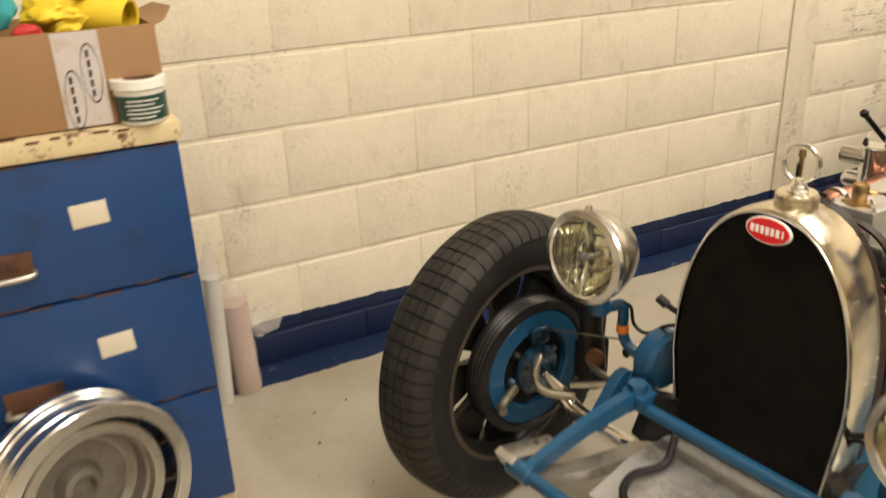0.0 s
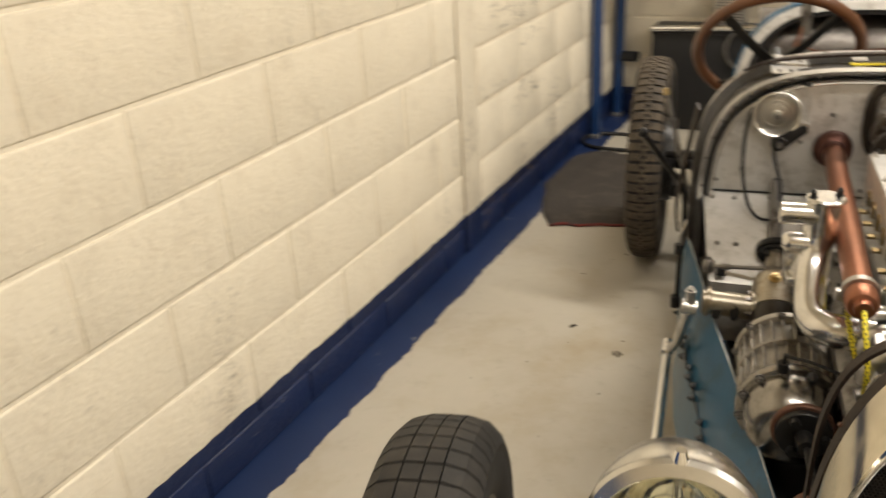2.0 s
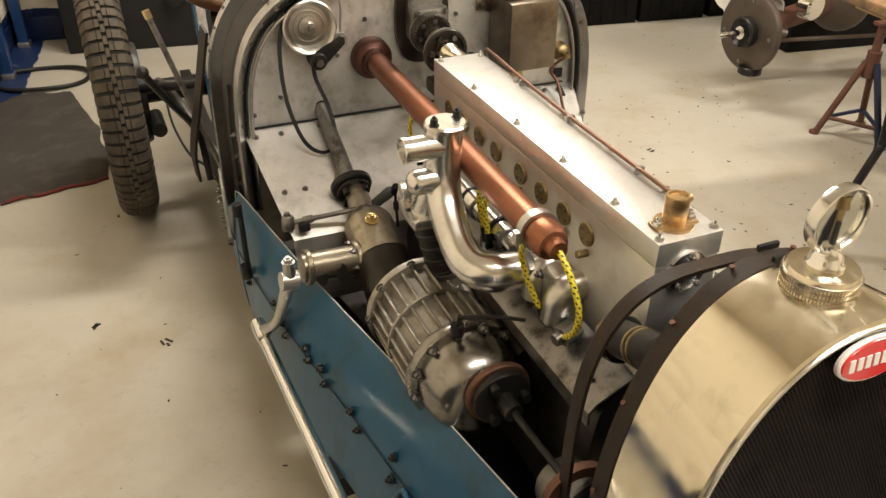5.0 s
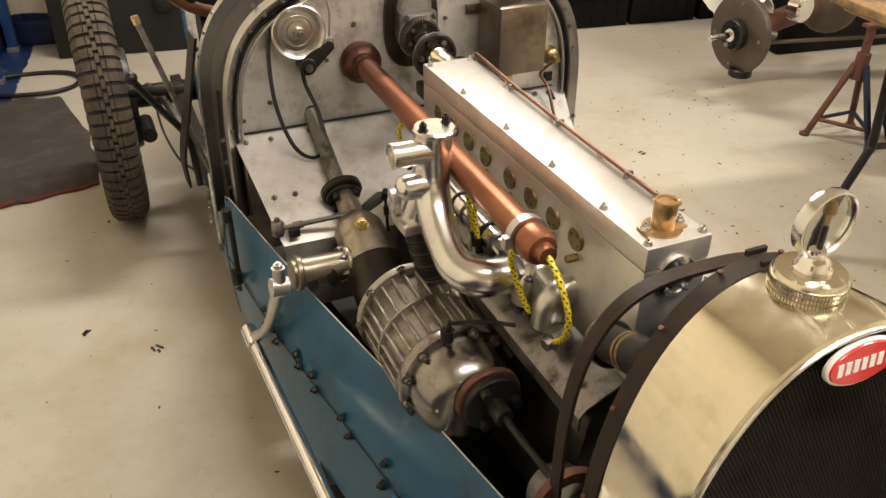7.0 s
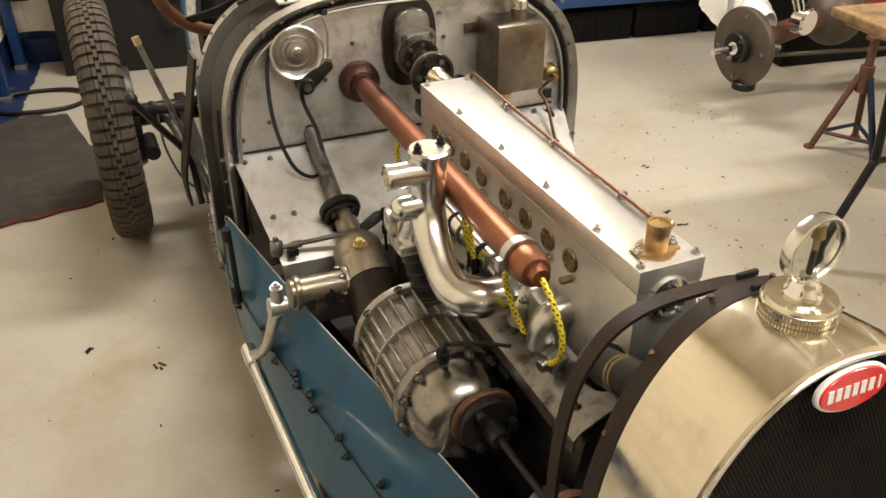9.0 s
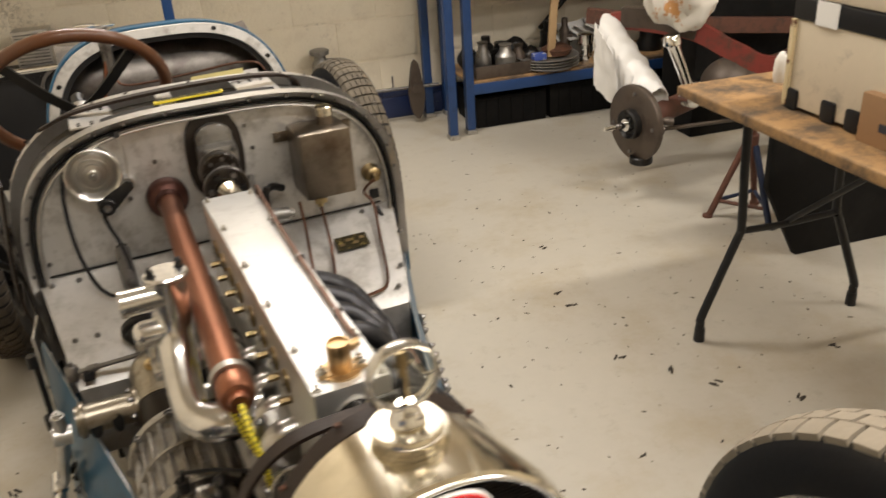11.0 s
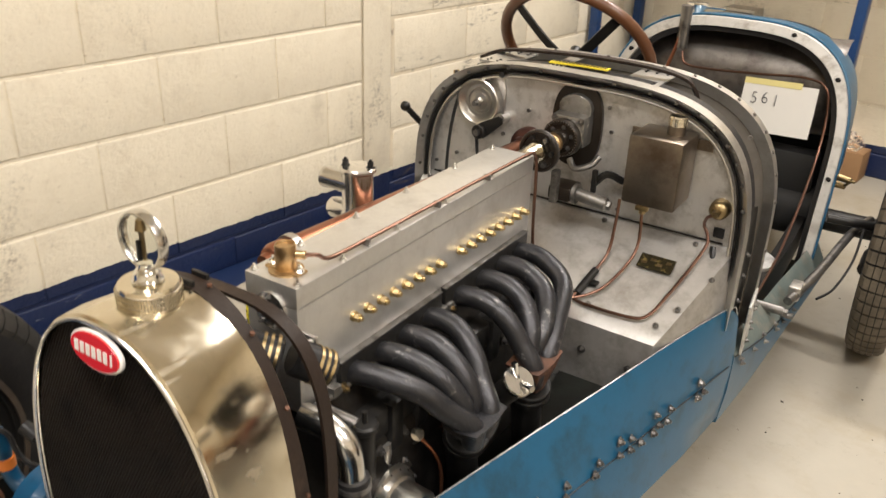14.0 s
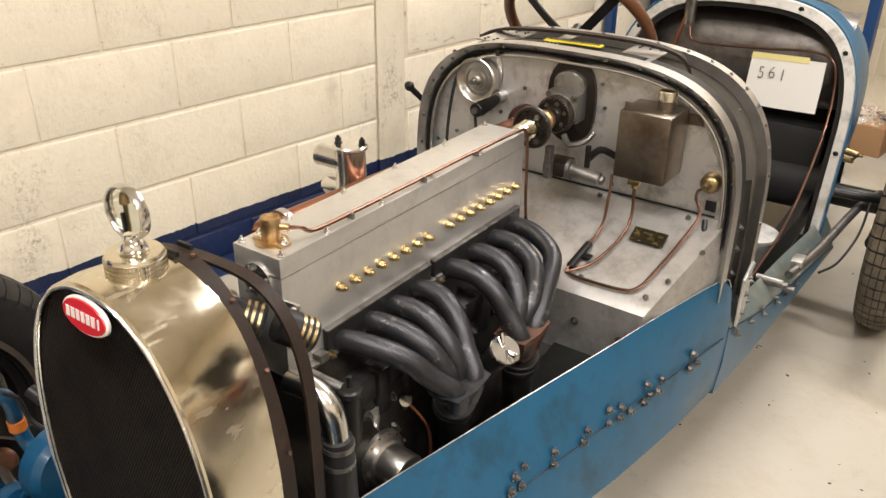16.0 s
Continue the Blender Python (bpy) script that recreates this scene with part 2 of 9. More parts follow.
CLOTH = material("white_cotton_sheet", (0.80, 0.78, 0.74), 0.85, 0, 0.08, 40, None, bump=0.5, bump_scale=35)
BUNDLE = material("taped_white_wrap", (0.78, 0.74, 0.66), 0.7, 0, 0.12, 30, (0.55, 0.28, 0.10), 8, 0.56, 0.60, 0.5, bump_scale=18)
MAT_RUG = material("dirty_grey_carpet", (0.055, 0.048, 0.042), 0.95, 0, 0.35, 120, (0.085, 0.072, 0.06), 8, 0.5, 0.7, 1.0, 160, spec=0.28)
RED_EDGE = material("dark_red_carpet_edge", (0.16, 0.03, 0.025), 0.9, 0, 0.4, 120, (0.05, 0.03, 0.03), 18, 0.5, 0.6, 0.8)
GREY_DRUM = material("brake_drum_iron", (0.12, 0.095, 0.075), 0.5, 0.6, 0.35, 40, (0.07, 0.05, 0.04), 10, 0.5, 0.7, 0.25)
GREEN = material("dark_green_label", (0.012, 0.06, 0.045), 0.45, 0, 0.2, 40, None, bump=0.03)
WHITE_PLASTIC = material("white_plastic", (0.78, 0.76, 0.70), 0.4, 0, 0.08, 30, None, bump=0.04)
TAPE_WHITE = material("translucent_white_tape", (0.56, 0.51, 0.50), 0.32, 0, 0.18, 30, (0.46, 0.37, 0.30), 24, 0.52, 0.7, 0.15)
PINK_CUPS = material("pale_pink_cups", (0.50, 0.36, 0.31), 0.5, 0, 0.15, 30, None, bump=0.1)
CREAM_BOX = material("grubby_cream_box", (0.62, 0.54, 0.41), 0.6, 0, 0.15, 20, (0.30, 0.26, 0.20), 7, 0.55, 0.75, 0.15)
BADGE_RED = material("red_enamel", (0.62, 0.02, 0.025), 0.2, 0, 0.1, 40, None, bump=0.02, coat=0.5)
BADGE_WHITE = material("white_enamel", (0.82, 0.80, 0.77), 0.25, 0, 0.05, 40, None, bump=0.02)
INK = material("pen_ink", (0.03, 0.03, 0.04), 0.7, 0, 0.2, 40, None, bump=0)
ORANGE = material("orange_tape", (0.75, 0.22, 0.03), 0.5, 0, 0.1, 40, None, bump=0.1)
TURQUOISE = material("turquoise_fabric", (0.05, 0.42, 0.48), 0.6, 0, 0.15, 40, None, bump=0.3)
RED_CLOTH = material("red_fabric", (0.5, 0.03, 0.03), 0.7, 0, 0.15, 40, None, bump=0.3)
CEILING = material("white_ceiling_paint", (0.72, 0.68, 0.60), 0.8, 0, 0.06, 10, None, bump=0.1)
DEBRIS = material("floor_dirt", (0.05, 0.04, 0.03), 0.9, 0, 0.5, 60, None, bump=0.3)


def lead_mat():
    m = material("yellow_black_braided_lead", (0.78, 0.66, 0.03), 0.5, 0, 0.1, 60, None, bump=0.3)
    nt, b = nodes_of(m)
    g = nt.nodes.new("ShaderNodeTexCoord")
    sp = nt.nodes.new("ShaderNodeSeparateXYZ")
    nt.links.new(g.outputs["UV"], sp.inputs[0])
    ring = math_node(nt, "LESS_THAN", math_node(nt, "FRACT", sp.outputs[1]), 0.52)
    dot = math_node(nt, "LESS_THAN", math_node(nt, "FRACT", math_node(nt, "ADD", sp.outputs[0], math_node(nt, "MULTIPLY", sp.outputs[1], 0.5))), 0.42)
    nt.links.new(mixc(nt, math_node(nt, "MULTIPLY", ring, dot), (0.74, 0.62, 0.03), (0.012, 0.012, 0.012)), b.inputs["Base Color"])
    return m


LEAD = lead_mat()


GRILLE = material("dark_honeycomb_brass", (0.020, 0.016, 0.013), 0.5, 0.3, 0.4, 80, (0.006, 0.005, 0.005), 20, 0.5, 0.7, bump=0, spec=0.16)
CORE_DARK = material("soot_black_core", (0.006, 0.006, 0.006), 0.7, 0, 0.4, 60, None, bump=0.1, spec=0.12)
# greenish tray, its colour lowered for the shade of the engine bay
BAY_TRAY = material("oily_green_black_tray", (0.020, 0.023, 0.020), 0.36, 0.2, 0.4, 40, (0.010, 0.009, 0.008), 9, 0.45, 0.65, 0.2, spec=0.35)


def glass_mat(name, tint=(0.95, 0.96, 0.95), rough=0.02, ior=1.25):
    m = bpy.data.materials.new(name)
    m.use_nodes = True
    b = m.node_tree.nodes["Principled BSDF"]
    b.inputs["Base Color"].default_value = (*tint, 1)
    b.inputs["Roughness"].default_value, b.inputs["Transmission Weight"].default_value, b.inputs["IOR"].default_value = rough, 1.0, ior
    return m


GLASS = glass_mat("fluted_lamp_glass", (0.95, 0.96, 0.88), 0.02, 1.48)
FILM = glass_mat("clear_plastic_film", (0.95, 0.92, 0.88), 0.25)
MILKY_FILM = bpy.data.materials.new("cloudy_plastic_film")
MILKY_FILM.use_nodes = True
film_bsdf = MILKY_FILM.node_tree.nodes["Principled BSDF"]
film_bsdf.inputs["Base Color"].default_value = (0.72, 0.68, 0.62, 1)
film_bsdf.inputs["Roughness"].default_value = 0.16
film_bsdf.inputs["Alpha"].default_value = 0.27
CUP_WHITE = material("greyish_white_cups", (0.60, 0.58, 0.54), 0.45, 0, 0.12, 30, None, bump=0.06)


def wall_mat():
    m = material("cream_masonry_paint", (0.82, 0.745, 0.595), 0.62, 0, 0.10, 14, None, bump=1.0, bump_scale=62, spread=2.2)
    nt, b = nodes_of(m)
    base = b.inputs["Base Color"].links[0].from_socket
    for nd in nt.nodes:
        if nd.type == "BUMP":
            nd.inputs["Distance"].default_value = 0.0035
    pits = ramp(nt, noise_tex(nt, 42, 6, 0.75), [(0.62, (0, 0, 0)), (0.67, (1, 1, 1))])
    grime = ramp(nt, noise_tex(nt, 3.2, 6, 0.7), [(0.58, (0, 0, 0)), (0.82, (1, 1, 1))])
    c1 = mixc(nt, math_node(nt, "MULTIPLY", pits, 0.42), base, (0.36, 0.28, 0.18))
    c2 = mixc(nt, math_node(nt, "MULTIPLY", grime, 0.5), c1, (0.42, 0.35, 0.26))
    mott = ramp(nt, noise_tex(nt, 11, 6, 0.7), [(0.50, (0, 0, 0)), (0.72, (1, 1, 1))])
    c2 = mixc(nt, math_node(nt, "MULTIPLY", mott, 0.30), c2, (0.56, 0.47, 0.34))
    rub = ramp(nt, noise_tex(nt, 2.1, 6, 0.75, (1, 1.6, 0.8)), [(0.58, (0, 0, 0)), (0.68, (1, 1, 1))])
    spk = ramp(nt, noise_tex(nt, 70, 5, 0.7), [(0.45, (0, 0, 0)), (0.62, (1, 1, 1))])
    c2 = mixc(nt, math_node(nt, "MULTIPLY", math_node(nt, "MULTIPLY", rub, spk), 0.62), c2, (0.22, 0.18, 0.13))
    pos = nt.nodes.new("ShaderNodeNewGeometry").outputs["Position"]
    sep = nt.nodes.new("ShaderNodeSeparateXYZ")
    nt.links.new(pos, sep.inputs[0])
    # a few hand-sized greasy smudges on the long wall
    ragged = math_node(nt, "MULTIPLY", noise_tex(nt, 15, 5, 0.7), 1.5)
    west_face = math_node(nt, "LESS_THAN", sep.outputs[0], 0.05)
    for sy, sz, wy, wz, deep in ((0.17, 0.50, 0.075, 0.16, 0.55), (-1.93, 0.62, 0.14, 0.10, 0.42), (-1.535, 0.335, 0.06, 0.035, 0.45)):
        dy = math_node(nt, "DIVIDE", math_node(nt, "SUBTRACT", sep.outputs[1], sy), wy)
        dz = math_node(nt, "DIVIDE", math_node(nt, "SUBTRACT", sep.outputs[2], sz), wz)
        r2 = math_node(nt, "ADD", math_node(nt, "MULTIPLY", dy, dy), math_node(nt, "MULTIPLY", dz, dz))
        spot = ramp(nt, math_node(nt, "ADD", r2, ragged), [(0.35, (1, 1, 1)), (1.0, (0, 0, 0))])
        c2 = mixc(nt, math_node(nt, "MULTIPLY", math_node(nt, "MULTIPLY", spot, west_face), deep), c2, (0.34, 0.28, 0.20))
    # ragged navy band along the foot of the wall
    edge = math_node(nt, "ADD", sep.outputs[2], math_node(nt, "MULTIPLY", math_node(nt, "SUBTRACT", noise_tex(nt, 22, 5, 0.6), 0.5), 0.025))
    band = math_node(nt, "LESS_THAN", edge, 0.160)
    chips = ramp(nt, noise_tex(nt, 16, 6, 0.75, (1, 0.5, 3)), [(0.66, (0, 0, 0)), (0.68, (1, 1, 1))])
    navy = mixc(nt, math_node(nt, "MULTIPLY", chips, 0.75), mixc(nt, noise_tex(nt, 9, 4), (0.0045, 0.012, 0.052), (0.010, 0.023, 0.085)), (0.36, 0.36, 0.36))
    nt.links.new(mixc(nt, band, c2, navy), b.inputs["Base Color"])
    rg = nt.nodes.new("ShaderNodeMix")
    nt.links.new(band, rg.inputs[0])
    rg.inputs[2].default_value, rg.inputs[3].default_value = 0.62, 0.36
    nt.links.new(rg.outputs[0], b.inputs["Roughness"])
    return m


WALL = wall_mat()


def old_wall_mat():
    """Older painted blockwork with flaking, dirty joints."""
    m = WALL.copy()
    m.name = "flaking_masonry_paint"
    nt, b = nodes_of(m)
    base = b.inputs["Base Color"].links[0].from_socket
    wide = ramp(nt, noise_tex(nt, 2.6, 5, 0.7, (1, 0.6, 2.2)), [(0.53, (0, 0, 0)), (0.62, (1, 1, 1))])
    fine = ramp(nt, noise_tex(nt, 26, 6, 0.8, (1, 0.5, 1.9)), [(0.52, (0, 0, 0)), (0.57, (1, 1, 1))])
    f = math_node(nt, "MULTIPLY", wide, fine)
    nt.links.new(mixc(nt, math_node(nt, "MULTIPLY", f, 0.75), base, (0.13, 0.10, 0.07)), b.inputs["Base Color"])
    return m


OLD_WALL = old_wall_mat()


def floor_mat():
    m = material("painted_concrete_floor", (0.45, 0.415, 0.345), 0.42, 0, 0.12, 20, (0.375, 0.318, 0.225), 2.2, 0.50, 0.72, 0.12, 40, spread=1.4)
    nt, b = nodes_of(m)
    base = b.inputs["Base Color"].links[0].from_socket
    specks = ramp(nt, noise_tex(nt, 42, 3, 0.5), [(0.735, (0, 0, 0)), (0.75, (1, 1, 1))])
    patches = ramp(nt, noise_tex(nt, 5.5, 6, 0.75), [(0.66, (0, 0, 0)), (0.74, (1, 1, 1))])
    c = mixc(nt, math_node(nt, "MULTIPLY", patches, 0.35), base, (0.53, 0.485, 0.40))
    scuff = ramp(nt, noise_tex(nt, 13, 7, 0.8), [(0.56, (0, 0, 0)), (0.70, (1, 1, 1))])
    c = mixc(nt, math_node(nt, "MULTIPLY", scuff, 0.38), c, (0.27, 0.225, 0.16))
    c = mixc(nt, math_node(nt, "MULTIPLY", specks, 0.6), c, (0.16, 0.12, 0.08))
    pos = nt.nodes.new("ShaderNodeNewGeometry").outputs["Position"]
    sep = nt.nodes.new("ShaderNodeSeparateXYZ")
    nt.links.new(pos, sep.inputs[0])
    wob = math_node(nt, "MULTIPLY", math_node(nt, "SUBTRACT", noise_tex(nt, 11, 6, 0.7), 0.5), 0.06)
    strip = math_node(nt, "LESS_THAN", math_node(nt, "ADD", sep.outputs[0], wob), 0.128)
    wear = ramp(nt, noise_tex(nt, 10, 6, 0.75), [(0.62, (0, 0, 0)), (0.66, (1, 1, 1))])
    blue = mixc(nt, math_node(nt, "MULTIPLY", wear, 0.6), mixc(nt, noise_tex(nt, 5, 5), (0.006, 0.016, 0.066), (0.016, 0.034, 0.100)), (0.36, 0.34, 0.30))
    nt.links.new(mixc(nt, strip, c, blue), b.inputs["Base Color"])
    return m


FLOOR = floor_mat()


# ---- mesh tools ----
def frame_of(axis):
    a = Vector(axis).normalized()
    u = a.orthogonal().normalized()
    return a, u, a.cross(u)


def box(bm, c, s, bevel=0.0, rot=None, seg=2):
    got = bmesh.ops.create_cube(bm, size=1.0)["verts"]
    m = Matrix.Translation(c) @ (rot or Matrix()) @ Matrix.Diagonal((*s, 1))
    bmesh.ops.transform(bm, matrix=m, verts=got)
    if bevel:
        edges = {e for v in got for e in v.link_edges}
        bmesh.ops.bevel(bm, geom=list(edges), offset=bevel, segments=seg, profile=0.6, affect="EDGES")


def lathe(bm, profile, origin, axis, seg=32, close=False):
    """Turn (radius, height) pairs round an axis."""
    a, u, v = frame_of(axis)
    o = Vector(origin)
    rings = []
    for r, h in profile:
        if r < 1e-6:
            rings.append([bm.verts.new(o + a * h)])
        else:
            rings.append([bm.verts.new(o + a * h + (u * math.cos(2 * math.pi * i / seg) + v * math.sin(2 * math.pi * i / seg)) * r) for i in range(seg)])
    pairs = list(zip(rings[:-1], rings[1:])) + ([(rings[-1], rings[0])] if close else [])
    for p, q in pairs:
        for i in range(seg):
            j = (i + 1) % seg
            if len(p) == 1 and len(q) == 1:
                continue
            if len(p) == 1:
                bm.faces.new((p[0], q[j], q[i]))
            elif len(q) == 1:
                bm.faces.new((p[i], p[j], q[0]))
            else:
                bm.faces.new((p[i], p[j], q[j], q[i]))


def cyl(bm, p0, p1, r0, r1=None, seg=20, bevel=0.0):
    p0, p1 = Vector(p0), Vector(p1)
    h = (p1 - p0).length
    r1 = r0 if r1 is None else r1
    if bevel:
        prof = [(0, 0), (r0 - bevel, 0), (r0, bevel), (r1, h - bevel), (r1 - bevel, h), (0, h)]
    else:
        prof = [(0, 0), (r0, 0), (r1, h), (0, h)]
    lathe(bm, prof, p0, p1 - p0, seg)


def spline(pts, n=6, closed=False):
    """Points along a smooth curve through pts."""
    P = [Vector(p) for p in pts]
    out = []
    k = len(P)
    for i in range(k if closed else k - 1):
        a, b = P[i], P[(i + 1) % k]
        p = P[i - 1] if (i or closed) else a * 2 - b
        q = P[(i + 2) % k] if (closed or i + 2 < k) else b * 2 - a
        for j in range(n):
            t = j / n
            out.append(0.5 * ((2 * a) + (b - p) * t + (2 * p - 5 * a + 4 * b - q) * t * t + (3 * a - p - 3 * b + q) * t ** 3))
    if not closed:
        out.append(P[-1])
    return out


def tube(bm, pts, r, seg=10, n=6, closed=False, radii=None, flat=None, smooth=True, uv=0.0):
    """Sweep a round (or flattened: flat = (half width, half thickness, up)) section along a curve."""
    P = spline(pts, n, closed) if smooth else [Vector(p) for p in pts]
    k = len(P)
    tang = []
    for i in range(k):
        a, b = (P[i - 1], P[(i + 1) % k]) if closed else (P[max(i - 1, 0)], P[min(i + 1, k - 1)])
        tang.append((b - a).normalized())
    u = tang[0].orthogonal().normalized()
    rings, along = [], 0.0
    lay = bm.loops.layers.uv.verify() if uv else None
    dist = []
    for i in range(k):
        along += (P[i] - P[i - 1]).length if i else 0
        dist.append(along)
        if flat:
            w = tang[i].cross(Vector(flat[2]))
            w = w.normalized() if w.length > 1e-5 else u
            nrm = w.cross(tang[i])
            sect = [(w * flat[0] * sx + nrm * flat[1] * sy) for sx, sy in ((1, -1), (1, 1), (-1, 1), (-1, -1))]
        else:
            u = (u - tang[i] * u.dot(tang[i])).normalized()
            w = tang[i].cross(u)
            rr = r if radii is None else np.interp(i / (k - 1), np.linspace(0, 1, len(radii)), radii)
            sect = [(u * math.cos(2 * math.pi * j / seg) + w * math.sin(2 * math.pi * j / seg)) * rr for j in range(seg)]
        rings.append([bm.verts.new(P[i] + s) for s in sect])
    m = len(rings[0])
    for i in range(k if closed else k - 1):
        p, q = rings[i], rings[(i + 1) % k]
        for j in range(m):
            f = bm.faces.new((p[j], p[(j + 1) % m], q[(j + 1) % m], q[j]))
            if uv:
                for loop, (dj, di) in zip(f.loops, ((0, 0), (1, 0), (1, 1), (0, 1))):
                    loop[lay].uv = ((j + dj) / m * 4, dist[min(i + di, k - 1)] * uv)
    if not closed:
        bm.faces.new(rings[0][::-1])
        bm.faces.new(rings[-1])


def slab(bm, outline, o, ux, uy, depth, bevel=0.0):
    """Extrude a 2D outline (in the axes ux, uy from o) by the vector depth."""
    o, ux, uy, d = Vector(o), Vector(ux), Vector(uy), Vector(depth)
    lo = [bm.verts.new(o + ux * x + uy * y) for x, y in outline]
    hi = [bm.verts.new(v.co + d) for v in lo]
    k = len(lo)
    faces = [bm.faces.new(lo[::-1]), bm.faces.new(hi)]
    for i in range(k):
        faces.append(bm.faces.new((lo[i], lo[(i + 1) % k], hi[(i + 1) % k], hi[i])))
    if bevel:
        edges = list(faces[0].edges) + list(faces[1].edges)
        bmesh.ops.bevel(bm, geom=edges, offset=bevel, segments=2, profile=0.6, affect="EDGES")


def band(bm, outer, inner, o, ux, uy, depth):
    """A flat ring between two open or closed outlines of equal length, extruded."""
    o, ux, uy, d = Vector(o), Vector(ux), Vector(uy), Vector(depth)
    rows = []
    for line in (outer, inner):
        lo = [bm.verts.new(o + ux * x + uy * y) for x, y in line]
        rows.append((lo, [bm.verts.new(v.co + d) for v in lo]))
    (a, a2), (b, b2) = rows
    for i in range(len(a) - 1):
        for q in ((a[i], a[i + 1], b[i + 1], b[i]), (a2[i], b2[i], b2[i + 1], a2[i + 1]), (a[i], a2[i], a2[i + 1], a[i + 1]), (b[i], b[i + 1], b2[i + 1], b2[i])):
            bm.faces.new(q)
    for i in (0, -1):
        bm.faces.new((a[i], b[i], b2[i], a2[i]))


def loft(bm, rows, caps=False, closed=False):
    """Skin between rows of points of equal length."""
    vs = [[bm.verts.new(p) for p in row] for row in rows]
    for p, q in zip(vs[:-1], vs[1:]):
        k = len(p)
        for i in range(k if closed else k - 1):
            j = (i + 1) % k
            bm.faces.new((p[i], p[j], q[j], q[i]))
    if caps:
        bm.faces.new(vs[0][::-1])
        bm.faces.new(vs[-1])


def thicken(bm, t):
    bmesh.ops.recalc_face_normals(bm, faces=bm.faces)
    bmesh.ops.solidify(bm, geom=list(bm.faces), thickness=t)


def bolt(bm, p, axis, r=0.006, h=0.005, washer=True):
    p, a = Vector(p), Vector(axis).normalized()
    if washer:
        cyl(bm, p, p + a * 0.0015, r * 1.45, seg=12)
    cyl(bm, p, p + a * h, r, seg=6)
    cyl(bm, p, p + a * (h + 0.004), r * 0.5, seg=8)


def part(name, bm, mat, parent=None, label="", smooth=38, shadow=True):
    """Link a bmesh as one mesh object under a thing or a part."""
    bmesh.ops.recalc_face_normals(bm, faces=bm.faces)
    me = bpy.data.meshes.new(name)
    bm.to_mesh(me)
    bm.free()
    me.materials.append(mat)
    if smooth:
        me.polygons.foreach_set("use_smooth", [True] * len(me.polygons))
        me.set_sharp_from_angle(angle=radians(smooth))
    ob = new(name, me)
    ob.parent = parent
    if label:
        ob["label"] = label
    return ob


def empty(name, m, label, category, group="", kind=""):
    ob = new(name)
    ob.empty_display_size = 0.1
    ob.matrix_basis = m
    return tagged(ob, label, category, group, kind)


BM = bmesh.new

# ---- the room ----
XR, YB, YF = 6.2, 2.52, -5.2
b = BM()
box(b, ((XR - 0.1) / 2, (YB + YF) / 2, -0.06), (XR + 0.5, YB - YF + 0.4, 0.12))
tagged(part("floor", b, FLOOR, smooth=0), "cream painted concrete floor with a blue strip along the wall", "floor", kind="structure")
b = BM()
box(b, (XR / 2, (YB + YF) / 2, CEIL + 0.06), (XR + 0.5, YB - YF + 0.4, 0.12))
tagged(part("ceiling", b, CEILING, smooth=0), "plain white painted workshop ceiling", "ceiling", kind="structure")
for nm, c, s in (("wall_east", (XR + 0.1, (YB + YF) / 2, CEIL / 2), (0.2, YB - YF + 0.4, CEIL)), ("wall_south", (XR / 2, YF - 0.1, CEIL / 2), (XR, 0.2, CEIL))):
    b = BM()
    box(b, c, s)
    tagged(part(nm, b, WALL, smooth=0), "plain cream painted block wall with a navy band", "wall", kind="structure")
b = BM()
box(b, (-0.106, (YB + YF) / 2, CEIL / 2), (0.2, YB - YF + 0.4, CEIL))
wall_w = tagged(part("wall_west", b, WALL, smooth=0), "cream painted concrete block wall with a navy foot", "wall", kind="structure")
b = BM()
box(b, (XR / 2, YB + 0.106, CEIL / 2), (XR, 0.2, CEIL))
wall_n = tagged(part("wall_north", b, OLD_WALL, smooth=0), "cream painted concrete block wall behind the racking", "wall", kind="structure")

# ---- the racing car ----
car = empty("racing_car", pose(1.545, -1.46, 0, 0, 0, 8.1), "vintage blue racing car with its bonnet off and engine bare", "car")
X, Y, Z = Vector((1, 0, 0)), Vector((0, 1, 0)), Vector((0, 0, 1))


def arch(w, top, zc, foot, n=3.3, cx=0.0, k=40, foot_w=None):
    """An upright horseshoe outline, from its left foot over the top to its right foot."""
    pts = []
    for i in range(k + 1):
        a = math.pi * (1 - i / k)
        c, s = math.cos(a), math.sin(a)
        pts.append((cx + w * math.copysign(abs(c) ** (2 / n), c), zc + (top - zc) * abs(s) ** (2 / n)))
    fw = w if foot_w is None else foot_w
    lo = [(cx - fw, foot), (cx - (fw + w) / 2, (foot + zc) / 2)]
    hi = [(cx + (fw + w) / 2, (foot + zc) / 2), (cx + fw, foot)]
    return lo + pts + hi


def at_y(line, y):
    return [(x, y, z) for x, z in line]


# radiator
RX = -0.021
RY = 0.013  # front face of the radiator
shell = [arch(w, top, 0.58, 0.40, 2.25, RX, 40, fw) for w, top, fw in ((0.1745, 0.9075, 0.155), (0.178, 0.912, 0.158), (0.179, 0.914, 0.160), (0.170, 0.906, 0.158))]
shell[3] = arch(0.168, 0.905, 0.58, 0.40, 2.2, -0.026, 40, 0.156)
b = BM()
loft(b, [at_y(arch(0.1725, 0.9055, 0.58, 0.40, 2.25, RX, 40, 0.153), RY + 0.006), at_y(shell[0], RY), at_y(shell[1], RY + 0.003), at_y(shell[2], RY + 0.03), at_y(shell[3], 0.14)])
thicken(b, 0.002)
rad = part("radiator_shell", b, NICKEL, car, "polished warm nickel horseshoe radiator shell")
# near-black slab stands for the unlit depth behind the shallow cells
b = BM()
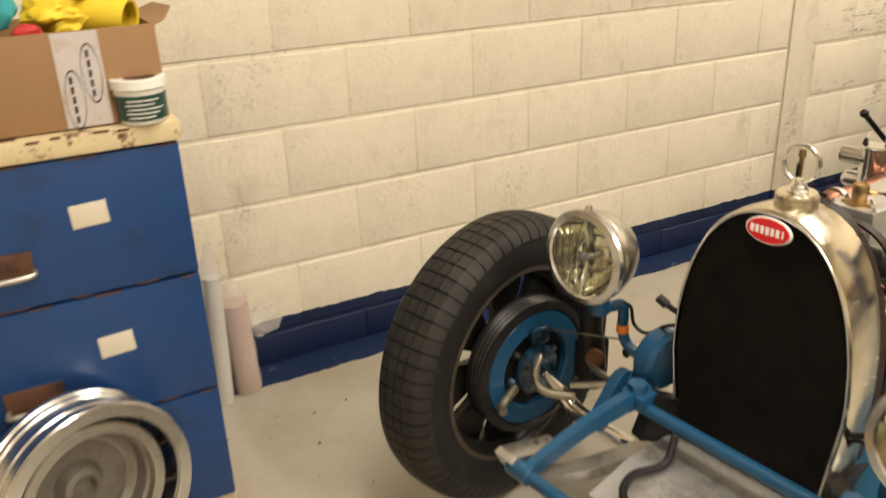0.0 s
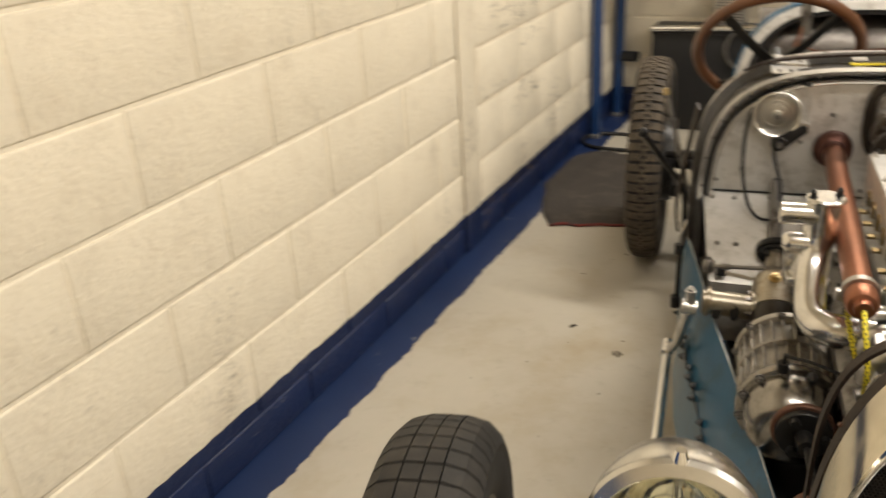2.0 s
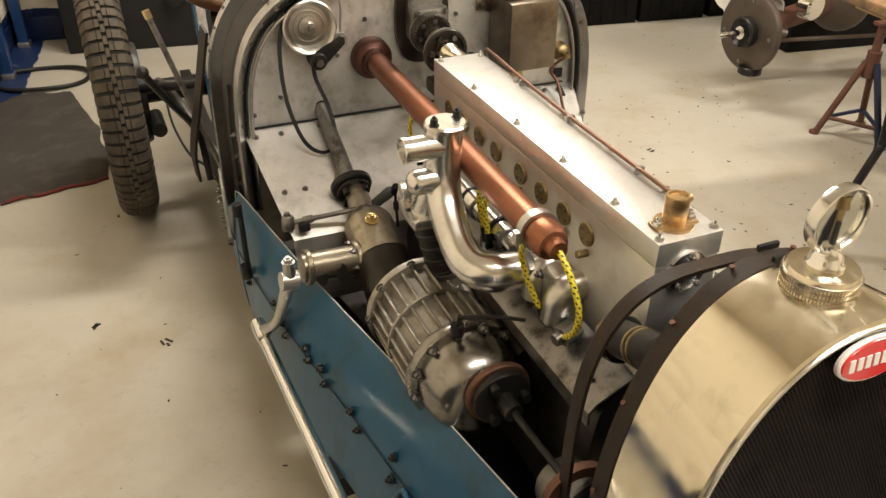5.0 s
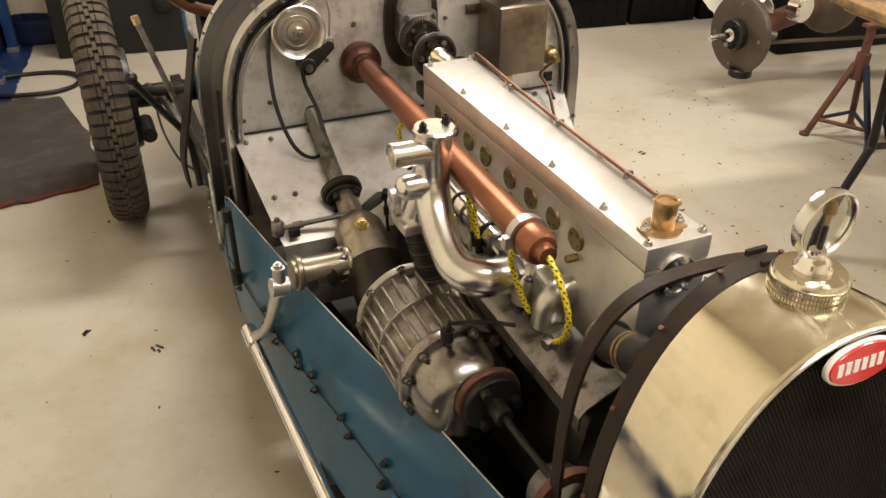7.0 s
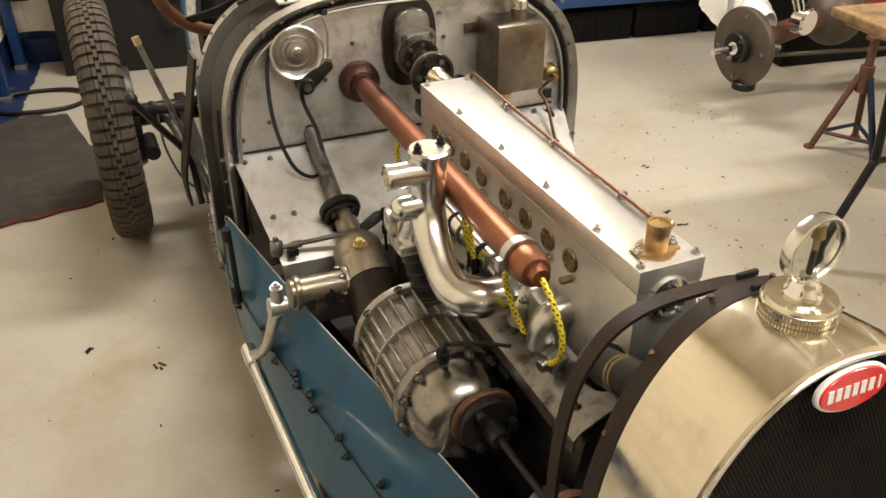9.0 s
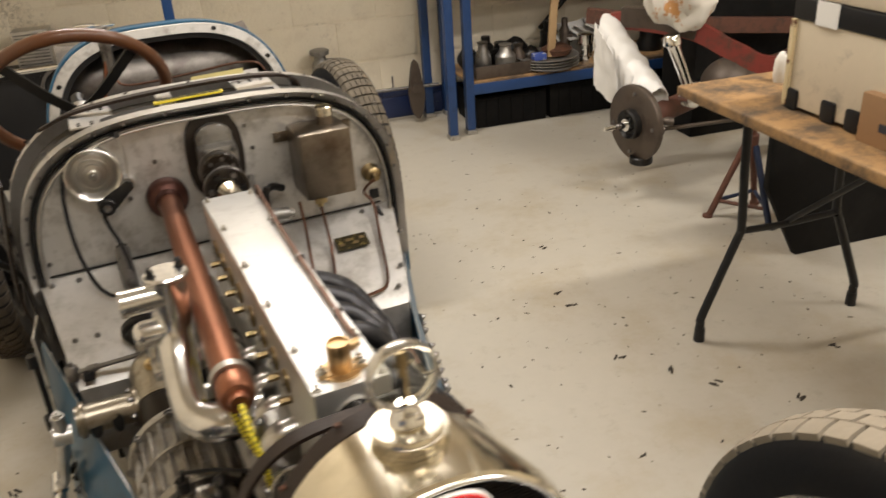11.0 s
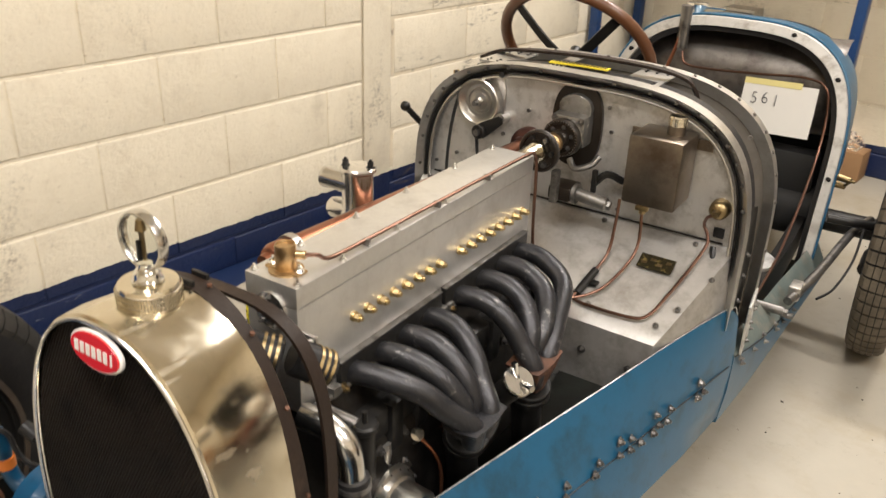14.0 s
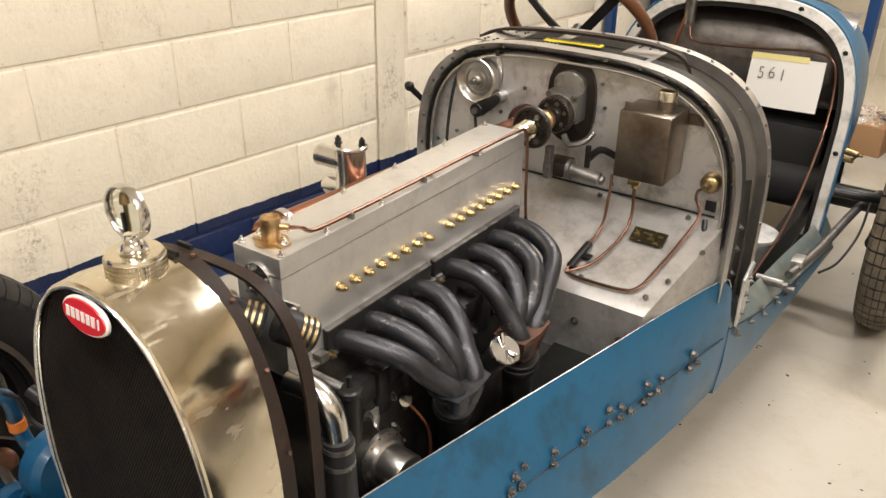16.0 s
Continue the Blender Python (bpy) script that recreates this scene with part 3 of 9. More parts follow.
slab(b, arch(0.172, 0.905, 0.58, 0.405, 2.25, RX, 40, 0.152), (0, RY + 0.008, 0), X, Z, (0, 0.05, 0))
core = part("radiator_core", b, CORE_DARK, car, "black honeycomb radiator core")
OUTLINE = arch(0.1715, 0.9045, 0.58, 0.405, 2.25, RX, 40, 0.1515)


def half_width(z):
    pts = [p for p in OUTLINE if p[0] > RX]
    pts.sort(key=lambda p: p[1])
    return float(np.interp(z, [p[1] for p in pts], [p[0] - RX for p in pts]))


cv, cf = [], []
PITCH = 0.0046
nrow = int(0.5 / (PITCH * 0.866))
for r in range(nrow):
    z = 0.408 + r * PITCH * 0.866
    if z > 0.902:
        break
    hw = half_width(z) - PITCH * 0.5
    m = int(hw / PITCH) + 1
    for c in range(-m, m + 1):
        x = (c + 0.5 * (r % 2)) * PITCH
        if abs(x) > hw:
            continue
        n0 = len(cv)
        for rad_, yy in ((PITCH * 0.575, RY + 0.0035), (PITCH * 0.44, RY + 0.0035), (PITCH * 0.40, RY + 0.0078)):
            for k in range(6):
                t = math.pi / 6 + k * math.pi / 3
                cv.append((RX + x + rad_ * math.cos(t), yy, z + rad_ * math.sin(t)))
        for k in range(6):
            q = (k + 1) % 6
            cf.append((n0 + k, n0 + q, n0 + 6 + q, n0 + 6 + k))
            cf.append((n0 + 6 + k, n0 + 6 + q, n0 + 12 + q, n0 + 12 + k))
hm = bpy.data.meshes.new("honeycomb")
hm.from_pydata(cv, [], cf)
hm.materials.append(GRILLE)
honey = new("honeycomb", hm)
honey.parent = core
tagged(honey, "fine dark honeycomb cells", kind="stuff")
b = BM()
box(b, (RX, 0.07, 0.405), (0.30, 0.13, 0.02), 0.004)
part("radiator_base", b, NICKEL, car)
b = BM()
tube(b, at_y(arch(0.1735, 0.9065, 0.58, 0.40, 2.25, RX, 40, 0.154), RY - 0.001), 0.0026, 8, 1)
part("shell_beading", b, LAMP_CHROME, rad, "thin bright bead round the core")
# badge on the top of the core
BT = Matrix.Translation((-0.021, RY - 0.003, 0.878)) @ Matrix.Rotation(radians(90 - 6), 4, "X")
for nm, rx, ry, h, mt in (("badge_rim", 0.0430, 0.0230, 0.005, BADGE_WHITE), ("badge_face", 0.0405, 0.0208, 0.0065, BADGE_RED)):
    b = BM()
    lathe(b, [(0, 0), (1, 0), (1, 0.7 * h), (0.96, h), (0, h)], (0, 0, 0), (0, 0, 1), 40)
    bmesh.ops.transform(b, matrix=BT @ Matrix.Diagonal((rx, ry, 1, 1)), verts=b.verts)
    part(nm, b, mt, rad, "red oval enamel badge with a white rim" if nm == "badge_face" else "")
for i in range(7):
    b = BM()
    x = -0.0285 + i * 0.0095
    box(b, (x, 0, 0.0068), (0.0062 if i < 6 else 0.0024, 0.0130, 0.001))
    bmesh.ops.transform(b, matrix=BT, verts=b.verts)
    part("badge_bar", b, BADGE_WHITE, rad)
# filler cap and its ring ornament
CX, CY = -0.022, 0.082
b = BM()
lathe(b, [(0.030, 0.890), (0.0335, 0.893), (0.0335, 0.899), (0.0345, 0.901), (0.0345, 0.927), (0.0325, 0.9305), (0.016, 0.9315), (0, 0.9315)], (CX, CY, 0), (0, 0, 1), 48)
cap = part("radiator_cap", b, NICKEL, car, "knurled nickel radiator cap")
# duller band puts shade into the grooves between the knurls
b = BM()
lathe(b, [(0.0342, 0.9020), (0.0350, 0.9025), (0.0350, 0.9255), (0.0342, 0.9260)], (CX, CY, 0), (0, 0, 1), 48)
part("knurl_ground", b, DULL_CASE, cap)
b = BM()
for i in range(72):
    a = 2 * math.pi * i / 72
    for j in range(4):
        box(b, (CX + 0.0351 * math.cos(a), CY + 0.0351 * math.sin(a), 0.9055 + j * 0.0057), (0.0022, 0.0018, 0.0040), 0, Matrix.Rotation(a, 4, "Z"))
part("knurling", b, NICKEL, cap, smooth=0)
b = BM()
lathe(b, [(0.016, 0.931), (0.018, 0.934), (0.015, 0.938), (0.015, 0.941), (0.012, 0.945), (0.009, 0.949), (0.0085, 0.953), (0, 0.953)], (CX, CY, 0), (0, 0, 1), 32)
part("ornament_foot", b, CHROME, cap)
RC, RT = Vector((CX, CY, 0.980)), Matrix.Rotation(radians(1), 4, "Z")
b = BM()
prof = [(0.0303, -0.0062), (0.0320, -0.0070), (0.0334, -0.0062), (0.0341, -0.003), (0.0343, 0.0), (0.0341, 0.003), (0.0334, 0.0062), (0.0320, 0.0070), (0.0303, 0.0062), (0.0309, 0.003), (0.0311, 0.0), (0.0309, -0.003)]
lathe(b, prof, RC, RT @ Y, 56, close=True)
orn = part("ornament_ring", b, POLISHED, cap, "chrome ring ornament with a gauge inside")
b = BM()
lathe(b, [(0, -0.0015), (0.0295, -0.0015), (0.0295, 0.0015), (0, 0.0015)], RC, RT @ Y, 40)
part("ornament_glass", b, GLASS, cap).visible_shadow = False
b = BM()
box(b, RC + Vector((0, 0, -0.004)), (0.008, 0.004, 0.040), 0.001)
cyl(b, RC + Vector((0, 0, 0.012)), RC + Vector((0, 0, 0.024)), 0.007, 0.005, 16)
part("gauge_stem", b, OLD_BRASS, cap)
b = BM()
box(b, RC + Vector((-0.003, -0.004, -0.012)), (0.004, 0.004, 0.024), 0.0006)
part("gauge_tube", b, BLACK_STEEL, cap)


def ribbon(line, y0, y1, t):
    b = BM()
    loft(b, [at_y(line, y0), at_y(line, y1)])
    thicken(b, t)
    return b


strap = part("bonnet_strap", ribbon(arch(0.171, 0.908, 0.58, 0.44, 2.15, -0.026, 40, 0.160), 0.126, 0.149, 0.004), LEATHER, car, "dark brown leather strap over the radiator shell")
for i in range(4, 42, 5):
    x, z = arch(0.174, 0.912, 0.58, 0.44, 2.15, -0.026, 40, 0.162)[i]
    d = Vector((x, 0, z - 0.6)).normalized()
    b = BM()
    cyl(b, Vector((x, 0.143, z)) - d * 0.002, Vector((x, 0.143, z)) + d * 0.001, 0.003, seg=10)
    part("strap_rivet", b, RUSTY, strap)
for dy in (0.0, 0.022):
    b = BM()
    box(b, (-0.02, 0.130 + dy, 0.910), (0.026, 0.005, 0.007), 0.001)
    part("strap_buckle", b, BLACK_STEEL, strap)
part("bonnet_strap", ribbon(arch(0.161, 0.863, 0.60, 0.40, 3.2, -0.032, 40, 0.161), 0.196, 0.215, 0.005), LEATHER, car, "loose dark leather strap hooped behind the radiator")
b = BM()
loft(b, [at_y(arch(0.165, 0.88, 0.58, 0.42, 2.25, RX, 40, 0.15), 0.139), at_y(arch(0.10, 0.80, 0.58, 0.45, 2.25, RX, 40, 0.1), 0.142)])
part("radiator_back", b, BLACK_STEEL, car)

# cylinder block and cam box
EX0, EX1, EY0, EY1 = -0.063, 0.027, 0.262, 0.924
b = BM()
box(b, ((EX0 + EX1) / 2, (EY0 + EY1) / 2, 0.7425), (EX1 - EX0, EY1 - EY0, 0.165), 0.002)
block = part("cylinder_block", b, BLOCK_ALU, car, "brushed aluminium cylinder block")
b = BM()
box(b, ((EX0 + EX1) / 2, (EY0 + EY1) / 2, 0.8415), (EX1 - EX0 + 0.001, EY1 - EY0 + 0.001, 0.031), 0.0016)
camcover = part("cam_cover", b, BLOCK_ALU, car, "flat brushed aluminium cam cover")
for y in (0.272, 0.364, 0.490, 0.623, 0.773, 0.910):
    for x in (-0.056, 0.021):
        b = BM()
        bolt(b, (x, y, 0.857), Z, 0.0042, 0.0045)
        part("cover_bolt", b, SATIN, camcover)
b = BM()
cyl(b, (-0.02, 0.295, 0.857), (-0.02, 0.295, 0.860), 0.024, seg=32)
box(b, (-0.02, 0.295, 0.8595), (0.058, 0.022, 0.004), 0.002)
part("breather_flange", b, BREATHER, camcover, "copper coloured breather flange")
b = BM()
lathe(b, [(0.0140, 0.860), (0.0140, 0.872), (0.0145, 0.873), (0.0145, 0.893), (0.0135, 0.896), (0.0115, 0.896), (0.0105, 0.893), (0, 0.893)], (-0.02, 0.295, 0), (0, 0, 1), 32)
cyl(b, (-0.006, 0.30, 0.882), (0.006, 0.306, 0.882), 0.006, seg=12)
breather = part("breather_tube", b, BREATHER, camcover, "brass breather tube")
for x in (-0.043, 0.003):
    b = BM()
    bolt(b, (x, 0.295, 0.8615), Z, 0.005, 0.006)
    part("breather_nut", b, CHROME, camcover)
b = BM()
tube(b, [(0.004, 0.306, 0.882), (0.012, 0.322, 0.878), (0.014, 0.345, 0.866), (0.016, 0.42, 0.8645), (0.019, 0.60, 0.8645), (0.024, 0.755, 0.866), (0.031, 0.89, 0.868), (0.033, 0.915, 0.862), (0.034, 0.925, 0.83), (0.036, 0.93, 0.70), (0.04, 0.945, 0.60)], 0.0032, 8, 8)
part("oil_pipe", b, PIPE, car, "thin copper oil pipe along the cam cover")
for y in (0.42, 0.60, 0.755):
    b = BM()
    box(b, (0.018 + (y - 0.42) * 0.015, y, 0.862), (0.012, 0.006, 0.010), 0.001)
    part("pipe_clip", b, STEEL, camcover)
# round end plate on the front
b = BM()
lathe(b, [(0, 0), (0.027, 0), (0.027, 0.004), (0.02, 0.007), (0.010, 0.009), (0, 0.009)], (-0.018, EY0, 0.812), -Y, 32)
fp = part("end_plate", b, POLISHED, block, "round polished end plate")
for i in range(5):
    a = 2 * math.pi * i / 5 + 0.3
    b = BM()
    bolt(b, (-0.018 + 0.021 * math.cos(a), EY0 - 0.004, 0.812 + 0.021 * math.sin(a)), -Y, 0.0035, 0.004)
    part("end_plate_nut", b, STEEL, fp)
# left side: round brass plates
for y in (0.403, 0.462, 0.525, 0.589, 0.670, 0.731, 0.791, 0.850):
    b = BM()
    lathe(b, [(0, 0), (0.0165, 0), (0.0165, 0.003), (0.0155, 0.004), (0, 0.004)], (EX0, y, 0.792), -X, 24)
    pl = part("inspection_plate", b, OLD_BRASS, block, "small round brass plate")
    for i in range(4):
        a = math.pi / 2 * i + 0.6
        b = BM()
        cyl(b, (EX0 - 0.004, y + 0.010 * math.cos(a), 0.792 + 0.010 * math.sin(a)), (EX0 - 0.006, y + 0.010 * math.cos(a), 0.792 + 0.010 * math.sin(a)), 0.0022, seg=8)
        part("plate_screw", b, STEEL, pl)
    b = BM()
    cyl(b, (EX0, y - 0.004, 0.766), (EX0 - 0.016, y - 0.004, 0.766), 0.0055, seg=6)
    part("core_plug", b, OLD_BRASS, block)
# right side: sixteen spark plug caps in two rows of eight
PLUGS = [0.377 + i * 0.0317 for i in range(8)] + [0.663 + i * 0.0326 for i in range(8)]
for i, y in enumerate(PLUGS):
    b = BM()
    z = 0.764 - 0.010 * i / 15
    cyl(b, (EX1, y, z), (EX1 + 0.004, y, z), 0.008, seg=16)
    cyl(b, (EX1 + 0.003, y, z), (EX1 + 0.013, y, z), 0.0065, seg=6)
    cyl(b, (EX1 + 0.012, y, z), (EX1 + 0.017, y, z), 0.0035, seg=10)
    part("brass_plug", b, BRASS, block, "hexagonal brass plug" if not i else "")
b = BM()
box(b, (0.034, 0.59, 0.667), (0.016, 0.60, 0.006), 0.001)
for y in (0.32, 0.60, 0.62, 0.905):
    box(b, (0.034, y, 0.672), (0.02, 0.018, 0.016), 0.002)
part("port_rail", b, ALU_DARK, block, "dark joint rail above the exhaust ports")
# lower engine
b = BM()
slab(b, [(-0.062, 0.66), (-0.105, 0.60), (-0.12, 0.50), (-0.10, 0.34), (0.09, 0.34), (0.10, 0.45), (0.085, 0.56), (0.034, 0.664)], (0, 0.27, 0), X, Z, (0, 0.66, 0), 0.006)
crank = part("crankcase", b, OILY_SHADED_CASE, car, "oil-stained aluminium crankcase darkened for shade in the bay")
b = BM()
box(b, (0.06, 0.60, 0.60), (0.05, 0.56, 0.05), 0.008)
for y in (0.33, 0.40, 0.47, 0.54, 0.62, 0.70, 0.78, 0.86):
    box(b, (0.078, y, 0.585), (0.03, 0.03, 0.085), 0.006)
part("crankcase_ribs", b, BLACK_STEEL, crank)
for y in (0.36, 0.42, 0.50, 0.58, 0.66, 0.74, 0.82):
    b = BM()
    bolt(b, (0.086, y, 0.56), X, 0.006, 0.008)
    part("crankcase_nut", b, STEEL, crank)

# exhaust: two fans of four pipes into two outlets
PORTS = [0.365, 0.430, 0.492, 0.558, 0.652, 0.728, 0.800, 0.868]
for g, (cy, cz) in enumerate(((0.480, 0.590), (0.682, 0.585))):
    for k in range(4):
        y = PORTS[g * 4 + k]
        off = (k - 1.5)
        ye = cy + off * 0.017
        xe = 0.178 + (0.012 if k in (0, 3) else -0.012)
        reach = 0.128 + (0.016 if (g == 1 and k == 3) else 0.008 if (g == 1 and k == 2) else 0)
        mid = y + (ye - y) * (0.30 if g == 0 else 0.12)
        b = BM()
        tube(b, [(0.030, y, 0.676), (0.062, y, 0.684), (0.100, y + (mid - y) * 0.4, 0.681), (reach + 0.008, mid + (ye - y) * 0.10, 0.660), (reach + 0.034, y + (ye - y) * 0.68, 0.625), (xe, ye, cz), (xe - 0.004, cy + off * 0.010, cz - 0.035)], 0.0180, 16, 7)
        pipe = part("exhaust_pipe", b, EXHAUST, car, "dull grey curved exhaust pipe" if k == 0 and g == 0 else "")
        b = BM()
        slab(b, [(-0.026, -0.018), (0.026, -0.018), (0.026, 0.018), (-0.026, 0.018)], (0.030, y, 0.674), Y, Z, (0.008, 0, 0), 0.004)
        part("port_flange", b, BLACK_STEEL, pipe)
        b = BM()
        bolt(b, (0.038, y - 0.028, 0.668), X, 0.0055, 0.008)
        part("manifold_nut", b, OLD_BRASS, pipe)
    lean = Vector((-0.45, 0.5, -1.0)) if g == 0 else Vector((-0.15, 0.2, -1.0))
    oc = Vector((0.178, cy, cz))
    b = BM()
    loft(b, [[oc + lean * dz + Vector((kx * wx, ky * wy, 0)) for kx, ky in ((-1, -1), (0, -1.15), (1, -1), (1.15, 0), (1, 1), (0, 1.15), (-1, 1), (-1.15, 0))] for wx, wy, dz in ((0.031, 0.047, -0.006), (0.027, 0.036, 0.030), (0.022, 0.022, 0.060))], caps=True, closed=True)
    coll = part("exhaust_collector", b, EXHAUST if g == 0 else RUSTY, car, "merging exhaust collector")
    for k in (-1, 1):
        b = BM()
        slab(b, [(-0.030, 0.0), (0.030, 0.0), (0.016, -0.062), (-0.016, -0.062)], oc + Vector((0.0, k * 0.004, 0.002)), (0.9, 0.4 * k, 0), -lean.normalized() * 1.0, (0.0, 0.003, 0), 0.001)
        part("collector_web", b, EXHAUST, coll)
    for k, (d0, d1) in enumerate(((0.060, 0.071), (0.074, 0.085))):
        b = BM()
        cyl(b, oc + lean * d0, oc + lean * d1, 0.038, seg=28, bevel=0.002)
        part("exhaust_flange", b, BLACK_STEEL, coll)
    b = BM()
    tube(b, [oc + lean * 0.08, oc + lean * 0.12, oc + lean * 0.13 + Vector((0, 0.02, -0.12))], 0.028, 20, 5)
    part("down_pipe", b, BLACK_STEEL, car, "dark exhaust down pipe")
for y0, y1 in ((0.335, 0.600), (0.610, 0.905)):
    b = BM()
    box(b, (0.0325, (y0 + y1) / 2, 0.682), (0.010, y1 - y0, 0.050), 0.002)
    mp_ = part("manifold_plate", b, BLACK_STEEL, car, "dark exhaust manifold plate along the block")
    b = BM()
    box(b, (0.0325, (y0 + y1) / 2, 0.7085), (0.012, y1 - y0, 0.0025), 0.0006)
    part("gasket_edge", b, STEEL, mp_)
# oil filler with a winged silver cap
b = BM()
cyl(b, (0.10, 0.600, 0.47), (0.186, 0.603, 0.585), 0.019, 0.022, 20)
fill = part("oil_filler_neck", b, BLACK_STEEL, car)
NF = Vector((0.50, -0.25, 0.83)).normalized()
b = BM()
cyl(b, Vector((0.186, 0.603, 0.585)), Vector((0.186, 0.603, 0.585)) + NF * 0.012, 0.027, seg=32, bevel=0.002)
fcap = part("filler_cap", b, POLISHED, fill, "silver oil filler cap with a wing grip")
b = BM()
c0 = Vector((0.186, 0.603, 0.585)) + NF * 0.012
for s in (-1, 1):
    w = NF.cross(Vector((0.3, 1, 0))).normalized()
    tube(b, [c0 + w * 0.004 * s, c0 + w * 0.014 * s + NF * 0.006, c0 + w * 0.026 * s + NF * 0.016], 0.004, 8, 4, radii=[0.003, 0.005, 0.006])
part("wing_grip", b, CHROME, fcap)
# pumps and hoses at the front right of the engine
b = BM()
PO, PA = Vector((0.066, 0.382, 0.462)), Vector((1.0, -0.10, 0.06)).normalized()
lathe(b, [(0, 0), (0.061, 0), (0.067, 0.005), (0.067, 0.019), (0.061, 0.025), (0.052, 0.026), (0.050, 0.036), (0.043, 0.039), (0.040, 0.047), (0.035, 0.050), (0.0345, 0.090), (0.032, 0.095), (0.022, 0.097), (0.014, 0.093), (0, 0.093)], PO, PA, 40)
pump = part("water_pump", b, SATIN, car, "turned aluminium water pump")
a, u, v = frame_of(PA)
for i in range(8):
    t = 2 * math.pi * i / 8
    b = BM()
    bolt(b, PO + a * 0.022 + (u * math.cos(t) + v * math.sin(t)) * 0.0585, a, 0.0046, 0.005)
    part("pump_nut", b, STEEL, pump)
# black dots on the face show small drilled holes as painted shade
for i in range(14):
    t = 2 * math.pi * i / 14
    c0 = PO + a * 0.0358 + (u * math.cos(t) + v * math.sin(t)) * 0.0462
    b = BM()
    cyl(b, c0, c0 + a * 0.0022, 0.0019, seg=8)
    part("drilled_hole", b, BLACK_STEEL, pump)
b = BM()
tube(b, [PO + a * 0.012 + Z * 0.055, PO + a * 0.016 + Z * 0.078, PO + a * 0.012 + Z * 0.092], 0.011, 12, 4)
cyl(b, PO + a * 0.012 + Z * 0.088, PO + a * 0.012 + Z * 0.098, 0.015, seg=6)
part("pump_union", b, CAST, pump)
b = BM()
tube(b, [PO + a * 0.01 - Y * 0.04, PO + a * 0.012 + Vector((0.0, -0.075, -0.012)), PO + a * 0.010 + Vector((-0.01, -0.10, -0.05))], 0.020, 16, 5)
part("pump_outlet", b, CAST, pump)
b = BM()
tube(b, [(0.050, 0.240, 0.682), (0.092, 0.244, 0.680), (0.119, 0.247, 0.655), (0.127, 0.248, 0.605)], 0.0190, 18, 6)
part("water_elbow", b, POLISHED, car, "polished water elbow")
b = BM()
tube(b, [(0.127, 0.248, 0.612), (0.130, 0.250, 0.53), (0.120, 0.262, 0.43)], 0.0225, 18, 6)
eh = part("rubber_hose", b, HOSE, car)
for z in (0.600, 0.570):
    b = BM()
    lathe(b, [(0.0226, -0.004), (0.0242, -0.004), (0.0242, 0.004), (0.0226, 0.004)], (0.1278, 0.2485, z), Z, 28, close=True)
    part("hose_clip", b, STEEL, eh)
b = BM()
cyl(b, (0.102, 0.306, 0.555), (0.102, 0.306, 0.640), 0.0155, seg=24)
cyl(b, (0.102, 0.306, 0.640), (0.102, 0.306, 0.654), 0.020, seg=24, bevel=0.003)
cyl(b, (0.102, 0.306, 0.654), (0.102, 0.306, 0.672), 0.004, seg=10)
part("oil_pump_body", b, BLACK_STEEL, car, "black cylindrical pump with a domed cap")
b = BM()
cyl(b, (0.03, 0.285, 0.665), (0.092, 0.30, 0.650), 0.009, seg=14)
part("pump_link", b, STEEL, car)
b = BM()
cyl(b, (0.085, 0.452, 0.530), (0.100, 0.442, 0.545), 0.011, seg=18)
gauge = part("drain_cap", b, CHROME, car, "small bright round cap")
b = BM()
cyl(b, (0.068, 0.463, 0.513), (0.086, 0.452, 0.531), 0.015, seg=18)
part("drain_cap_collar", b, BLACK_STEEL, gauge)
b = BM()
tube(b, [(0.095, 0.455, 0.53), (0.125, 0.47, 0.48), (0.135, 0.465, 0.40)], 0.0032, 8, 6)
tube(b, [(0.10, 0.53, 0.50), (0.13, 0.535, 0.44), (0.135, 0.53, 0.38)], 0.0032, 8, 6)
part("brake_pipe", b, COPPER, car)
b = BM()
box(b, (0.045, 0.262, 0.782), (0.030, 0.006, 0.030), 0.002)
cyl(b, (0.052, 0.262, 0.788), (0.052, 0.253, 0.788), 0.006, seg=6)
part("hose_bracket", b, ALU, car)
for p0, p1 in (((0.0, 0.165, 0.815), (0.052, 0.205, 0.795)), ((0.050, 0.225, 0.785), (0.082, 0.262, 0.755))):
    b = BM()
    cyl(b, p0, p1, 0.025, seg=24, bevel=0.004)
    hz = part("water_hose", b, HOSE, car, "black water hose with brass bands")
    b = BM()
    d = (Vector(p1) - Vector(p0)).normalized()
    for s in (0.010, 0.019, 0.028):
        cyl(b, Vector(p1) - d * s, Vector(p1) - d * (s - 0.004), 0.0263, seg=24)
    part("hose_band", b, BRASS, hz)

b = BM()
cyl(b, (-0.098, 0.262, 0.735), (-0.118, 0.160, 0.790), 0.023, seg=24, bevel=0.004)
hz = part("water_hose", b, HOSE, car, "black water hose with brass bands")
for k in (0.0, 0.010):
    b = BM()
    cyl(b, Vector((-0.108, 0.211, 0.7625)) + Vector((-0.196, -1, 0.539)) * k, Vector((-0.1088, 0.207, 0.7647)) + Vector((-0.196, -1, 0.539)) * k, 0.0243, seg=24)
    part("hose_band", b, BRASS, hz)
b = BM()
cyl(b, (-0.097, 0.268, 0.732), (-0.099, 0.257, 0.738), 0.031, seg=28, bevel=0.002)
cyl(b, (-0.097, 0.267, 0.732), (-0.075, 0.300, 0.690), 0.018, seg=20)
part("hose_flange", b, COVER, car, "round water outlet flange")

